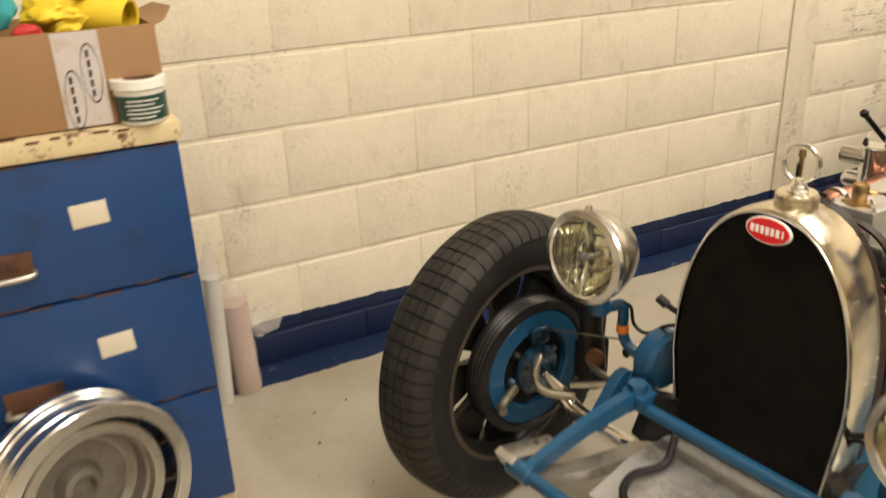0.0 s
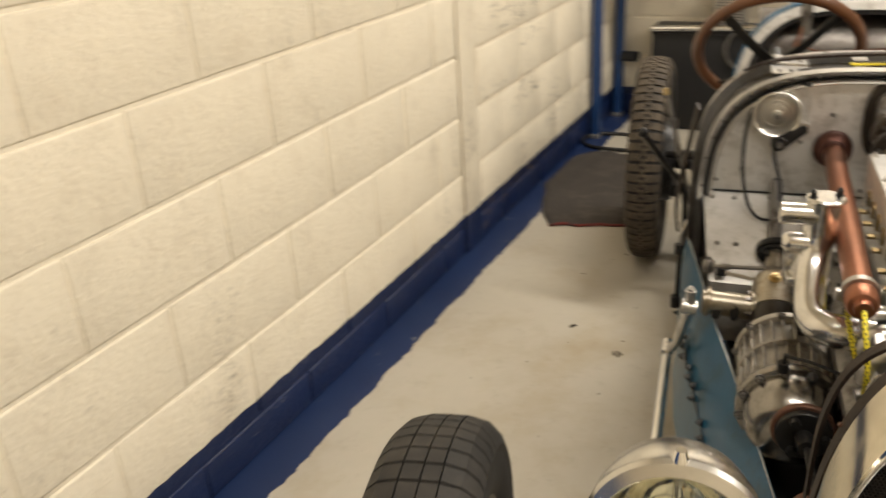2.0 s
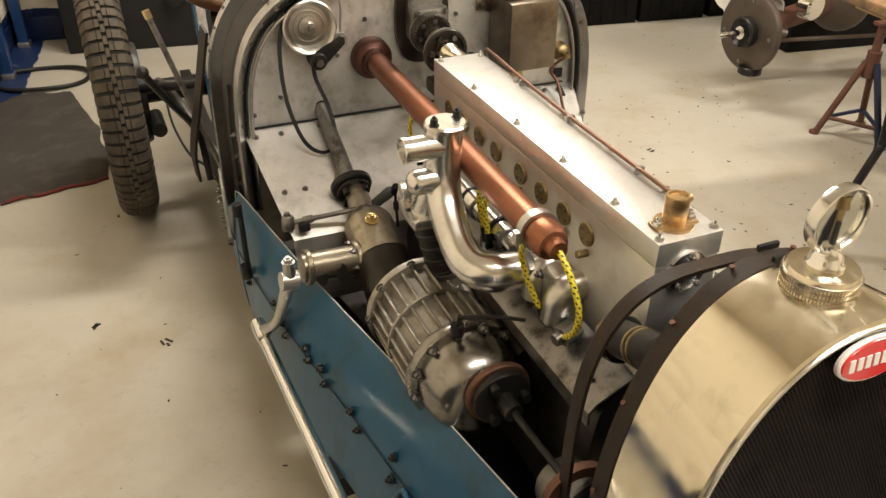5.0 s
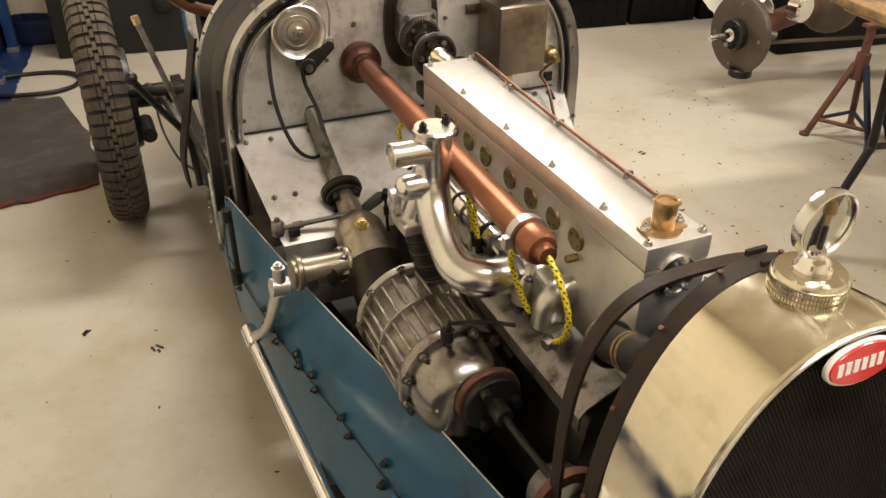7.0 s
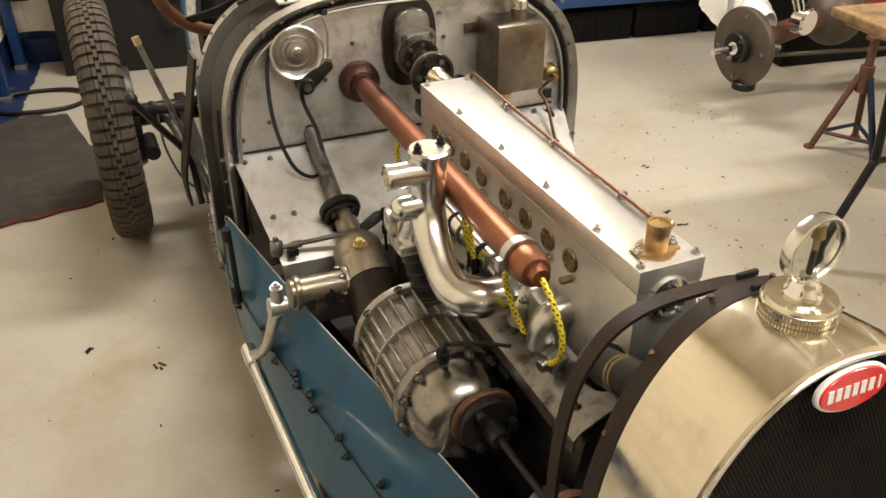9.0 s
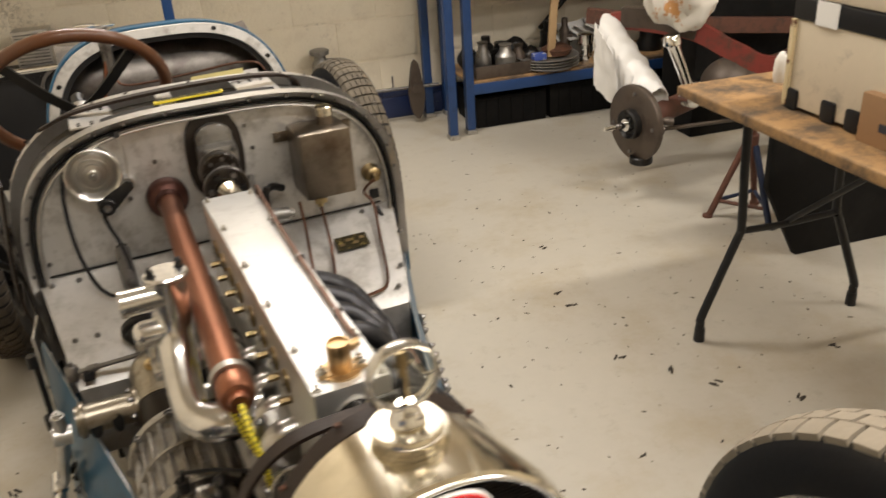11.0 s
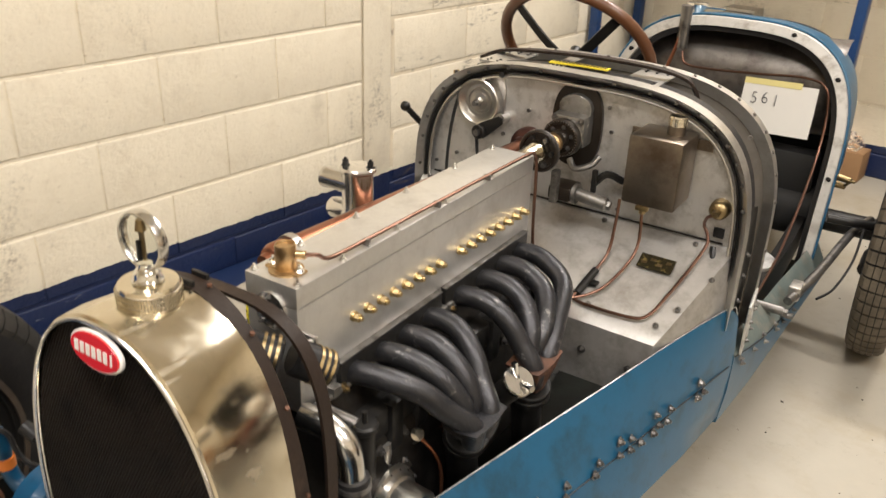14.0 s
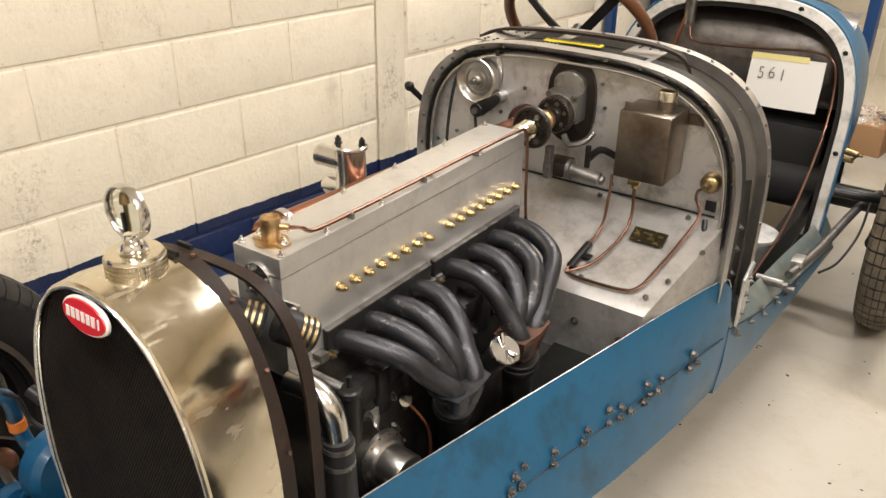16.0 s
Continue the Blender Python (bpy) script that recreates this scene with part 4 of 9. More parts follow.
# left side: copper ignition tube, induction pipe, blower, steering box
b = BM()
cyl(b, (-0.130, 0.385, 0.806), (-0.101, 1.15, 0.788), 0.0215, seg=28)
cond = part("copper_tube", b, COPPER, car, "fat tarnished copper ignition lead tube")
TD = (Vector((-0.101, 1.15, 0.788)) - Vector((-0.130, 0.385, 0.806))).normalized()
b = BM()
lathe(b, [(0, -0.024), (0.012, -0.024), (0.014, -0.012), (0.020, -0.010), (0.024, 0.0), (0.024, 0.022), (0.0215, 0.024)], (-0.130, 0.385, 0.806), TD, 28)
part("tube_end_cap", b, COPPER, cond)
b = BM()
lathe(b, [(0.022, 0.028), (0.0275, 0.028), (0.0275, 0.042), (0.022, 0.042)], (-0.130, 0.385, 0.806), TD, 28)
box(b, (-0.157, 0.42, 0.80), (0.012, 0.012, 0.018), 0.002)
part("tube_clamp", b, ALU, cond)
b = BM()
lathe(b, [(0.022, -0.050), (0.0255, -0.046), (0.0265, -0.032), (0.036, -0.026), (0.041, -0.016), (0.042, 0.0), (0, 0.0)], (-0.101, 1.166, 0.788), TD, 32)
part("tube_flange", b, DARK_COPPER, cond, "dark copper flange on the bulkhead")
for pts in ([(-0.130, 0.362, 0.806), (-0.128, 0.335, 0.785), (-0.122, 0.318, 0.745), (-0.118, 0.326, 0.705), (-0.112, 0.355, 0.672), (-0.10, 0.372, 0.664)],
            [(-0.140, 0.43, 0.786), (-0.135, 0.445, 0.75), (-0.122, 0.435, 0.70), (-0.110, 0.425, 0.668)],
            [(-0.118, 0.575, 0.785), (-0.120, 0.590, 0.75), (-0.115, 0.585, 0.70)],
            [(-0.112, 0.62, 0.785), (-0.120, 0.61, 0.75), (-0.112, 0.605, 0.70)],
            [(-0.114, 0.90, 0.768), (-0.118, 0.905, 0.74), (-0.110, 0.89, 0.70)]):
    b = BM()
    tube(b, pts, 0.0042, 12, 8, uv=150)
    ld = part("ignition_lead", b, LEAD, car, "yellow and black braided ignition lead")
    b = BM()
    p, q = Vector(pts[-1]), Vector(pts[-2])
    d = (p - q).normalized()
    cyl(b, p - d * 0.004, p + d * 0.016, 0.006, seg=12)
    box(b, p + d * 0.02, (0.012, 0.006, 0.006), 0.001)
    part("lead_terminal", b, BLACK_STEEL, ld)
# induction pipe
b = BM()
tube(b, [(-0.168, 0.634, 0.868), (-0.170, 0.636, 0.80), (-0.174, 0.615, 0.755), (-0.178, 0.560, 0.715), (-0.172, 0.520, 0.698), (-0.145, 0.497, 0.694), (-0.085, 0.487, 0.696)], 0.025, 20, 8, radii=[0.028, 0.028, 0.027, 0.026, 0.027, 0.029, 0.028])
ind = part("induction_pipe", b, POLISHED, car, "polished aluminium induction pipe")
b = BM()
cyl(b, (-0.166, 0.634, 0.864), (-0.166, 0.634, 0.874), 0.032, seg=28, bevel=0.003)
part("induction_cap", b, POLISHED, ind)
for s in (-1, 1):
    b = BM()
    bolt(b, (-0.166 + 0.021 * s, 0.634 + 0.008 * s, 0.873), Z, 0.0055, 0.011)
    part("cap_stud", b, BLACK_STEEL, ind)
b = BM()
lathe(b, [(0, 0.034), (0.0158, 0.034), (0.0164, 0.002), (0.0178, 0.0), (0.0198, 0.001), (0.0202, 0.004), (0.0195, 0.010), (0.0195, 0.07)], (-0.236, 0.628, 0.842), X, 28)
part("induction_stub", b, POLISHED, ind, "open polished side stub")
b = BM()
lathe(b, [(0, 0.0), (0.010, 0.001), (0.0165, 0.006), (0.0195, 0.014), (0.0195, 0.06)], (-0.228, 0.628, 0.788), X, 28)
part("induction_stub", b, POLISHED, ind, "rounded blind side stub")
b = BM()
slab(b, [(-0.034, -0.018), (-0.018, -0.030), (0.018, -0.030), (0.034, -0.018), (0.034, 0.018), (0.018, 0.030), (-0.018, 0.030), (-0.034, 0.018)], (-0.112, 0.492, 0.695), (0, 0.95, 0), Z, (0.012, -0.002, 0), 0.002)
part("induction_flange", b, STEEL, ind)
for y, r in ((0.405, 0.021), (0.465, 0.019), (0.53, 0.018), (0.61, 0.017)):
    b = BM()
    tube(b, [(-0.06, y, 0.712), (-0.080, y, 0.710), (-0.094, y, 0.696), (-0.098, y, 0.662)], r, 14, 5)
    part("intake_stub", b, SATIN, car, "row of satin intake stubs")
b = BM()
tube(b, [(-0.092, 0.520, 0.702), (-0.093, 0.70, 0.705), (-0.090, 0.905, 0.708)], 0.0185, 18, 4)
log_ = part("intake_log", b, POLISHED, car, "polished intake pipe along the block")
for y in (0.555, 0.588, 0.655, 0.690, 0.785, 0.820):
    b = BM()
    lathe(b, [(0.0184, -0.004), (0.0212, -0.003), (0.0212, 0.003), (0.0184, 0.004)], (-0.0925, y, 0.7035), Y, 24, close=True)
    part("joint_ring", b, BLACK_STEEL if y in (0.588, 0.690, 0.820) else STEEL, log_)
b = BM()
slab(b, [(-0.034, 0.640), (-0.040, 0.690), (-0.020, 0.722), (0.012, 0.728), (0.030, 0.700), (0.028, 0.645)], (-0.062, 0.430, 0), Y, Z, (-0.036, 0, 0), 0.008)
icast = part("intake_casting", b, SATIN, car, "rounded polished intake casting on the block")
for y, z in ((0.405, 0.705), (0.452, 0.708), (0.448, 0.655)):
    b = BM()
    bolt(b, (-0.098, y, z), -X, 0.0055, 0.006)
    part("casting_nut", b, STEEL, icast)
b = BM()
cyl(b, (-0.085, 0.372, 0.668), (-0.112, 0.366, 0.664), 0.0155, seg=6)
cyl(b, (-0.112, 0.366, 0.664), (-0.122, 0.364, 0.662), 0.009, seg=12)
part("manifold_union", b, STEEL, car, "large hexagon union nut")
# sloping ledge on the crankcase
b = BM()
loft(b, [[(-0.064, 0.262, 0.662), (-0.064, 0.92, 0.662)], [(-0.118, 0.262, 0.634), (-0.118, 0.92, 0.634)], [(-0.128, 0.262, 0.622), (-0.128, 0.92, 0.622)], [(-0.128, 0.262, 0.600), (-0.128, 0.92, 0.600)]])
thicken(b, 0.004)
ledge = part("crankcase_ledge", b, STEEL, car, "dull sloping crankcase ledge")
for y in (0.30, 0.47, 0.56, 0.66, 0.76, 0.86):
    b = BM()
    bolt(b, (-0.104, y, 0.643), (-0.46, 0, 0.89), 0.0045, 0.006)
    part("ledge_nut", b, STEEL, ledge)
b = BM()
H0, H1 = Vector((-0.150, 0.646, 0.598)), Vector((-0.173, 0.668, 0.694))
HD = (H1 - H0).normalized()
cyl(b, H0, H1, 0.0305, seg=28)
for i in range(4):
    cyl(b, H0 + HD * (0.012 + 0.022 * i), H0 + HD * (0.023 + 0.022 * i), 0.0322, seg=28, bevel=0.003)
part("blower_hose", b, HOSE, car, "ribbed black rubber hose above the blower")
b = BM()
lathe(b, [(0.064, -0.046), (0.058, -0.034), (0.046, -0.020), (0.037, -0.006), (0.036, 0.006), (0.030, 0.007), (0, 0.007)], H0, HD, 12)
inlet = part("blower_inlet", b, CAST, car, "cast inlet neck on the blower", smooth=20)
a, u, v = frame_of(HD)
for k in range(4):
    t = k * math.pi / 2 + 0.5
    d = u * math.cos(t) + v * math.sin(t)
    b = BM()
    tube(b, [H0 + d * 0.038, H0 - HD * 0.020 + d * 0.050, H0 - HD * 0.044 + d * 0.068], 0.004, 8, 4)
    part("inlet_web", b, CAST, inlet)
b = BM()
lathe(b, [(0.0312, -0.005), (0.0345, -0.004), (0.0345, 0.004), (0.0312, 0.005)], H0 + HD * 0.012, HD, 28, close=True)
part("hose_clip", b, STEEL, inlet)
b = BM()
box(b, (-0.176, 0.668, 0.705), (0.075, 0.060, 0.018), 0.005)
cyl(b, (-0.176, 0.668, 0.712), (-0.172, 0.655, 0.760), 0.030, 0.024, 24)
box(b, (-0.20, 0.69, 0.735), (0.035, 0.028, 0.04), 0.008)
part("relief_valve", b, POLISHED, car, "polished relief valve housing")
# blower
BO, BA = Vector((-0.192, 0.0, 0.528)), Y
b = BM()
lathe(b, [(0, 0.500), (0.078, 0.500), (0.078, 0.675), (0.070, 0.686), (0, 0.688)], BO, BA, 48)
blow = part("blower_casing", b, BLOWER, car, "ribbed cast aluminium blower casing")
b = BM()
for i in range(26):
    a = 2 * math.pi * i / 26
    for y, ln, da in ((0.550, 0.072, 0.0), (0.632, 0.074, 0.045)):
        c = BO + Vector((0.0795 * math.cos(a + da), y, 0.0795 * math.sin(a + da)))
        box(b, c, (0.015, ln, 0.0050), 0.002, Matrix.Rotation(-a - da, 4, "Y"), 1)
lathe(b, [(0.060, 0.668), (0.090, 0.668), (0.092, 0.672), (0.092, 0.680), (0.060, 0.688)], BO, BA, 48)
lathe(b, [(0.076, 0.587), (0.0865, 0.5885), (0.0865, 0.5935), (0.076, 0.595)], BO, BA, 48)
part("casing_ribs", b, BLOWER, blow)
for i in range(9):
    a = 2 * math.pi * i / 9 + 0.35
    b = BM()
    bolt(b, BO + Vector((0.0895 * math.cos(a), 0.672, 0.0895 * math.sin(a))), -Y, 0.0055, 0.007)
    part("casing_bolt", b, STEEL, blow)
b = BM()
lathe(b, [(0.074, 0.510), (0.088, 0.510), (0.090, 0.505), (0.090, 0.494), (0.088, 0.490), (0.078, 0.488), (0.077, 0.470), (0.073, 0.448), (0.066, 0.432), (0.055, 0.422), (0.045, 0.418), (0, 0.416)], BO, BA, 48)
bc = part("blower_cover", b, COVER, car, "smooth polished blower end cover")
for i in range(12):
    a = 2 * math.pi * i / 12 + 0.2
    c = BO + Vector((0.083 * math.cos(a), 0.489, 0.083 * math.sin(a)))
    b = BM()
    bolt(b, c, -Y, 0.006, 0.009)
    part("cover_nut", b, STEEL, bc)
b = BM()
cyl(b, (-0.178, 0.416, 0.553), (-0.178, 0.405, 0.553), 0.050, seg=32, bevel=0.002)
part("drive_flange", b, RUSTY, car, "rusty drive coupling flange")
b = BM()
cyl(b, (-0.178, 0.405, 0.553), (-0.178, 0.392, 0.553), 0.044, seg=32, bevel=0.002)
cyl(b, (-0.178, 0.392, 0.553), (-0.176, 0.362, 0.552), 0.014, seg=20)
for i in range(3):
    a = 2 * math.pi * i / 3
    cyl(b, (-0.178 + 0.032 * math.cos(a), 0.395, 0.553 + 0.032 * math.sin(a)), (-0.178 + 0.032 * math.cos(a), 0.380, 0.553 + 0.032 * math.sin(a)), 0.008, seg=10)
cyl(b, (-0.176, 0.37, 0.552), (-0.165, 0.22, 0.545), 0.0055, seg=14)
part("drive_shaft", b, BLACK_STEEL, car, "black drive shaft and coupling")
b = BM()
lathe(b, [(0.030, -0.01), (0.046, -0.01), (0.046, 0.002), (0.030, 0.002)], (-0.165, 0.22, 0.545), Y, 32)
part("drive_flange", b, RUSTY, car, "rusty drive coupling flange")
b = BM()
cyl(b, (-0.150, 0.19, 0.52), (-0.150, 0.27, 0.50), 0.05, 0.04, 28)
part("drive_housing", b, STEEL, car)
b = BM()
tube(b, [(-0.215, 0.475, 0.622), (-0.212, 0.470, 0.655)], 0.0035, 8, 3)
tube(b, [(-0.212, 0.470, 0.652), (-0.17, 0.45, 0.656), (-0.13, 0.43, 0.652)], 0.003, 8, 4)
cyl(b, (-0.214, 0.474, 0.62), (-0.214, 0.474, 0.637), 0.010, seg=12)
part("oil_lever", b, BLACK_STEEL, car)
# steering box, column and drop arm
b = BM()
cyl(b, (-0.209, 0.955, 0.596), (-0.209, 1.19, 0.703), 0.0145, seg=20)
col = part("steering_column", b, STEEL, car, "steel steering column tube")
CD = Vector((0, 0.91, 0.415)).normalized()
b = BM()
cyl(b, Vector((-0.209, 0.984, 0.608)) - CD * 0.010, Vector((-0.209, 0.984, 0.608)) + CD * 0.006, 0.040, seg=32, bevel=0.003)
cyl(b, Vector((-0.209, 0.984, 0.608)) - CD * 0.018, Vector((-0.209, 0.984, 0.608)) - CD * 0.012, 0.033, seg=32)
for i in range(4):
    a, u, v = frame_of(CD)
    c = Vector((-0.209, 0.984, 0.608)) - CD * 0.02 + (u * math.cos(i * math.pi / 2) + v * math.sin(i * math.pi / 2)) * 0.025
    cyl(b, c, c - CD * 0.012, 0.0065, seg=8)
part("steering_coupling", b, BLACK_STEEL, col, "black flexible steering coupling disc")
b = BM()
lathe(b, [(0, 0.20), (0.021, 0.20), (0.024, 0.150), (0.026, 0.147), (0.038, 0.134), (0.044, 0.124), (0.046, 0.118), (0.047, 0.058), (0.047, 0.056), (0.0505, 0.054), (0.0505, 0.040), (0.045, 0.038), (0, 0.038)], (-0.207, 0.785, 0.520), CD, 36)
sbox = part("steering_box", b, DULL_CASE, car, "warm plated steering box")
b = BM()
lathe(b, [(0, -0.035), (0.050, -0.035), (0.052, -0.03), (0.049, 0.0385), (0.04, 0.0385)], (-0.207, 0.785, 0.520), CD, 36)
part("box_base", b, DARK_BASE, sbox, "dark brown lower casing")
b = BM()
bolt(b, (-0.212, 0.855, 0.602), (0, -0.3, 1), 0.009, 0.010)
part("box_plug", b, BRASS, sbox)
b = BM()
cyl(b, (-0.235, 0.835, 0.540), (-0.352, 0.828, 0.548), 0.027, 0.026, 28)
cyl(b, (-0.246, 0.835, 0.541), (-0.256, 0.834, 0.541), 0.034, seg=28, bevel=0.002)
cyl(b, (-0.336, 0.829, 0.547), (-0.346, 0.829, 0.548), 0.032, seg=28, bevel=0.002)
sarm = part("steering_cross_tube", b, DULL_CASE, car, "cast steering cross tube")
for i in range(6):
    a = 2 * math.pi * i / 6
    b = BM()
    bolt(b, (-0.256, 0.834 + 0.030 * math.cos(a), 0.541 + 0.030 * math.sin(a)), -X, 0.0045, 0.006)
    part("tube_nut", b, STEEL, sarm)
# raised black ovals paint in the shade of two pockets
for x in (-0.322, -0.286):
    b = BM()
    slab(b, [(0.010 * math.cos(t), 0.017 * math.sin(t)) for t in [2 * math.pi * i / 20 for i in range(20)]], (x, 0.8055, 0.538), X, (0, 0.28, 0.96), (0, -0.0025, 0.0007), 0.0008)
    part("oval_pocket", b, BLACK_STEEL, sarm)
b = BM()
cyl(b, (-0.362, 0.822, 0.532), (-0.392, 0.820, 0.536), 0.017, seg=20)
cyl(b, (-0.376, 0.820, 0.520), (-0.376, 0.820, 0.572), 0.013, 0.010, 16)
bolt(b, (-0.376, 0.820, 0.572), Z, 0.008, 0.008)
tube(b, [(-0.378, 0.822, 0.530), (-0.392, 0.845, 0.46), (-0.402, 0.885, 0.40), (-0.418, 0.928, 0.358)], 0.011, 12, 6, radii=[0.013, 0.010, 0.009, 0.012])
part("drop_arm", b, ALU, car, "forged steering drop arm")
b = BM()
tube(b, [(-0.422, 0.955, 0.350), (-0.412, 0.45, 0.402), (-0.405, 0.12, 0.43)], 0.0115, 14, 6)
cyl(b, (-0.421, 0.962, 0.352), (-0.421, 0.90, 0.356), 0.015, seg=18)
part("drag_link", b, CHROME, car, "long polished steering drag link")
b = BM()
cyl(b, (-0.335, 0.940, 0.577), (-0.205, 0.905, 0.600), 0.0048, seg=10)
cyl(b, (-0.318, 0.9355, 0.580), (-0.300, 0.931, 0.583), 0.0075, seg=10)
lathe(b, [(0, -0.014), (0.010, -0.014), (0.012, -0.010), (0.012, 0.010), (0.010, 0.014), (0, 0.014)], (-0.345, 0.943, 0.576), (0.1, 0.2, 1), 16)
cyl(b, (-0.345, 0.943, 0.588), (-0.345, 0.944, 0.598), 0.005, seg=6)
link = part("throttle_linkage", b, STEEL, car, "oily throttle linkage rods")
b = BM()
slab(b, [(-0.052, -0.012), (-0.010, -0.009), (0.004, -0.004), (0.004, 0.006), (-0.012, 0.012), (-0.048, 0.006)], (-0.150, 0.905, 0.625), (0.92, 0.05, 0.38), (-0.25, 0.55, 0.80), (0, -0.006, 0.003), 0.001)
cyl(b, (-0.152, 0.902, 0.620), (-0.152, 0.890, 0.640), 0.007, seg=10)
cyl(b, (-0.152, 0.896, 0.630), (-0.150, 0.890, 0.555), 0.0028, seg=8)
cyl(b, (-0.1515, 0.894, 0.606), (-0.151, 0.893, 0.590), 0.0055, seg=8)
part("bell_crank", b, BLACK_STEEL, link, "oily black bell crank with a thin rod")
b = BM()
box(b, (-0.318, 0.930, 0.570), (0.020, 0.014, 0.016), 0.002)
part("rod_bush", b, BLACK, link)
b = BM()
for x, z0 in ((-0.155, 0.61), (-0.14, 0.58), (-0.125, 0.60)):
    box(b, (x, 0.73, z0), (0.02, 0.03, 0.07), 0.005)
tube(b, [(-0.13, 0.70, 0.62), (-0.125, 0.62, 0.60), (-0.12, 0.55, 0.58), (-0.115, 0.45, 0.57)], 0.010, 10, 5)
tube(b, [(-0.12, 0.68, 0.56), (-0.13, 0.58, 0.55), (-0.125, 0.48, 0.56)], 0.007, 8, 5)
part("carburettor_linkage", b, BLACK_STEEL, car)

# bulkhead
OUT1 = arch(0.390, 0.972, 0.62, 0.50, 3.3, 0.006)
IN1 = arch(0.372, 0.954, 0.62, 0.50, 3.3, 0.006)
b = BM()
slab(b, arch(0.380, 0.962, 0.62, 0.40, 3.3, 0.006), (0, 1.166, 0), X, Z, (0, 0.006, 0))
bulk = part("bulkhead", b, ALU_DULL, car, "dull aluminium engine bulkhead sheet")
b = BM()
loft(b, [at_y(IN1, 1.150), at_y(OUT1, 1.128), at_y(OUT1, 1.165)])
thicken(b, 0.003)
ring = part("bulkhead_rim", b, ALU, car, "bright flanged bulkhead rim")
b = BM()
loft(b, [at_y(arch(0.366, 0.948, 0.62, 0.50, 3.3, 0.006), 1.150), at_y(arch(0.372, 0.953, 0.62, 0.50, 3.3, 0.006), 1.142), at_y(arch(0.374, 0.956, 0.62, 0.50, 3.3, 0.006), 1.164)])
thicken(b, 0.004)
part("rim_beading", b, BLACK_STEEL, ring)
b = BM()
tube(b, [(x, 1.146, z) for x, z in arch(0.361, 0.943, 0.62, 0.50, 3.3, 0.006)], 0.0035, 8, 1)
part("inner_bead", b, ALU, ring)
for i in range(3, 41, 2):
    x, z = arch(0.381, 0.963, 0.62, 0.50, 3.3, 0.006)[i]
    b = BM()
    cyl(b, (x, 1.1385, z), (x, 1.1345, z), 0.004, seg=8)
    part("rim_rivet", b, STEEL, ring)
OUT2 = arch(0.408, 0.975, 0.62, 0.44, 3.2, 0.002)
b = BM()
loft(b, [at_y(arch(0.386, 0.952, 0.62, 0.44, 3.2, 0.002), 1.302), at_y(OUT2, 1.296), at_y(OUT2, 1.325)])
thicken(b, 0.003)
dash = part("dashboard_hoop", b, ALU, car, "bright aluminium scuttle hoop")
b = BM()
band(b, arch(0.392, 0.957, 0.62, 0.42, 3.2, 0.002), arch(0.330, 0.885, 0.62, 0.42, 3.0, 0.002), (0, 1.306, 0), X, Z, (0, 0.003, 0))
part("dashboard_panel", b, DASH_GREY, dash, "dull brown-grey oxidised panel")
for i in range(2, 43, 2):
    x, z = OUT2[i]
    d = Vector((x, 0, z - 0.6)).normalized()
    b = BM()
    cyl(b, Vector((x, 1.309, z)), Vector((x, 1.309, z)) + d * 0.003, 0.004, seg=8)
    part("hoop_rivet", b, STEEL, dash)
for x0, x1 in ((-0.245, -0.165), (-0.075, -0.045), (0.085, 0.165)):
    b = BM()
    box(b, ((x0 + x1) / 2, 1.238, 0.973 - abs(x0 + x1) * 0.045), (x1 - x0, 0.136, 0.003))
    tab = part("scuttle_tab", b, ALU, car, "flat aluminium tab bridging the scuttle")
    for yy in (1.18, 1.195, 1.28, 1.293):
        for k in range(3):
            x = x0 + (x1 - x0) * (0.2 + 0.3 * k)
            b = BM()
            cyl(b, (x, yy, 0.9735 - abs(x0 + x1) * 0.045), (x, yy, 0.9765 - abs(x0 + x1) * 0.045), 0.003, seg=8)
            part("tab_rivet", b, BLACK_STEEL, tab)
b = BM()
tube(b, [(-0.30, 1.285, 0.935), (-0.22, 1.262, 0.966), (-0.05, 1.250, 0.982), (0.12, 1.245, 0.983), (0.20, 1.252, 0.967), (0.225, 1.262, 0.930)], 0.01, flat=(0.011, 0.003, (0, 0, 1)), n=8)
part("scuttle_strap", b, LEATHER, car, "dark leather strap lying across the scuttle")
b = BM()
tube(b, [(-0.085, 1.200, 0.9705), (-0.02, 1.199, 0.973), (0.050, 1.198, 0.974)], 0.01, flat=(0.0095, 0.0015, (0, 0, 1)), n=5)
tape_y = part("yellow_tape_strip", b, YELLOW, car, "yellow and black tape strip on the scuttle")
for k in range(16):
    for dy in (-0.0042, 0.0042):
        b = BM()
        box(b, (-0.077 + k * 0.0079, 1.199 + dy, 0.9758), (0.0056, 0.0054, 0.001), 0, Matrix.Rotation(0.35, 4, "Z"))
        part("tape_mark", b, BLACK, tape_y)
part("scuttle_seal", ribbon(arch(0.386, 0.968, 0.62, 0.43, 3.3, 0.006), 1.167, 1.205, 0.005), HOSE, car, "black rubber seal behind the bulkhead rim")
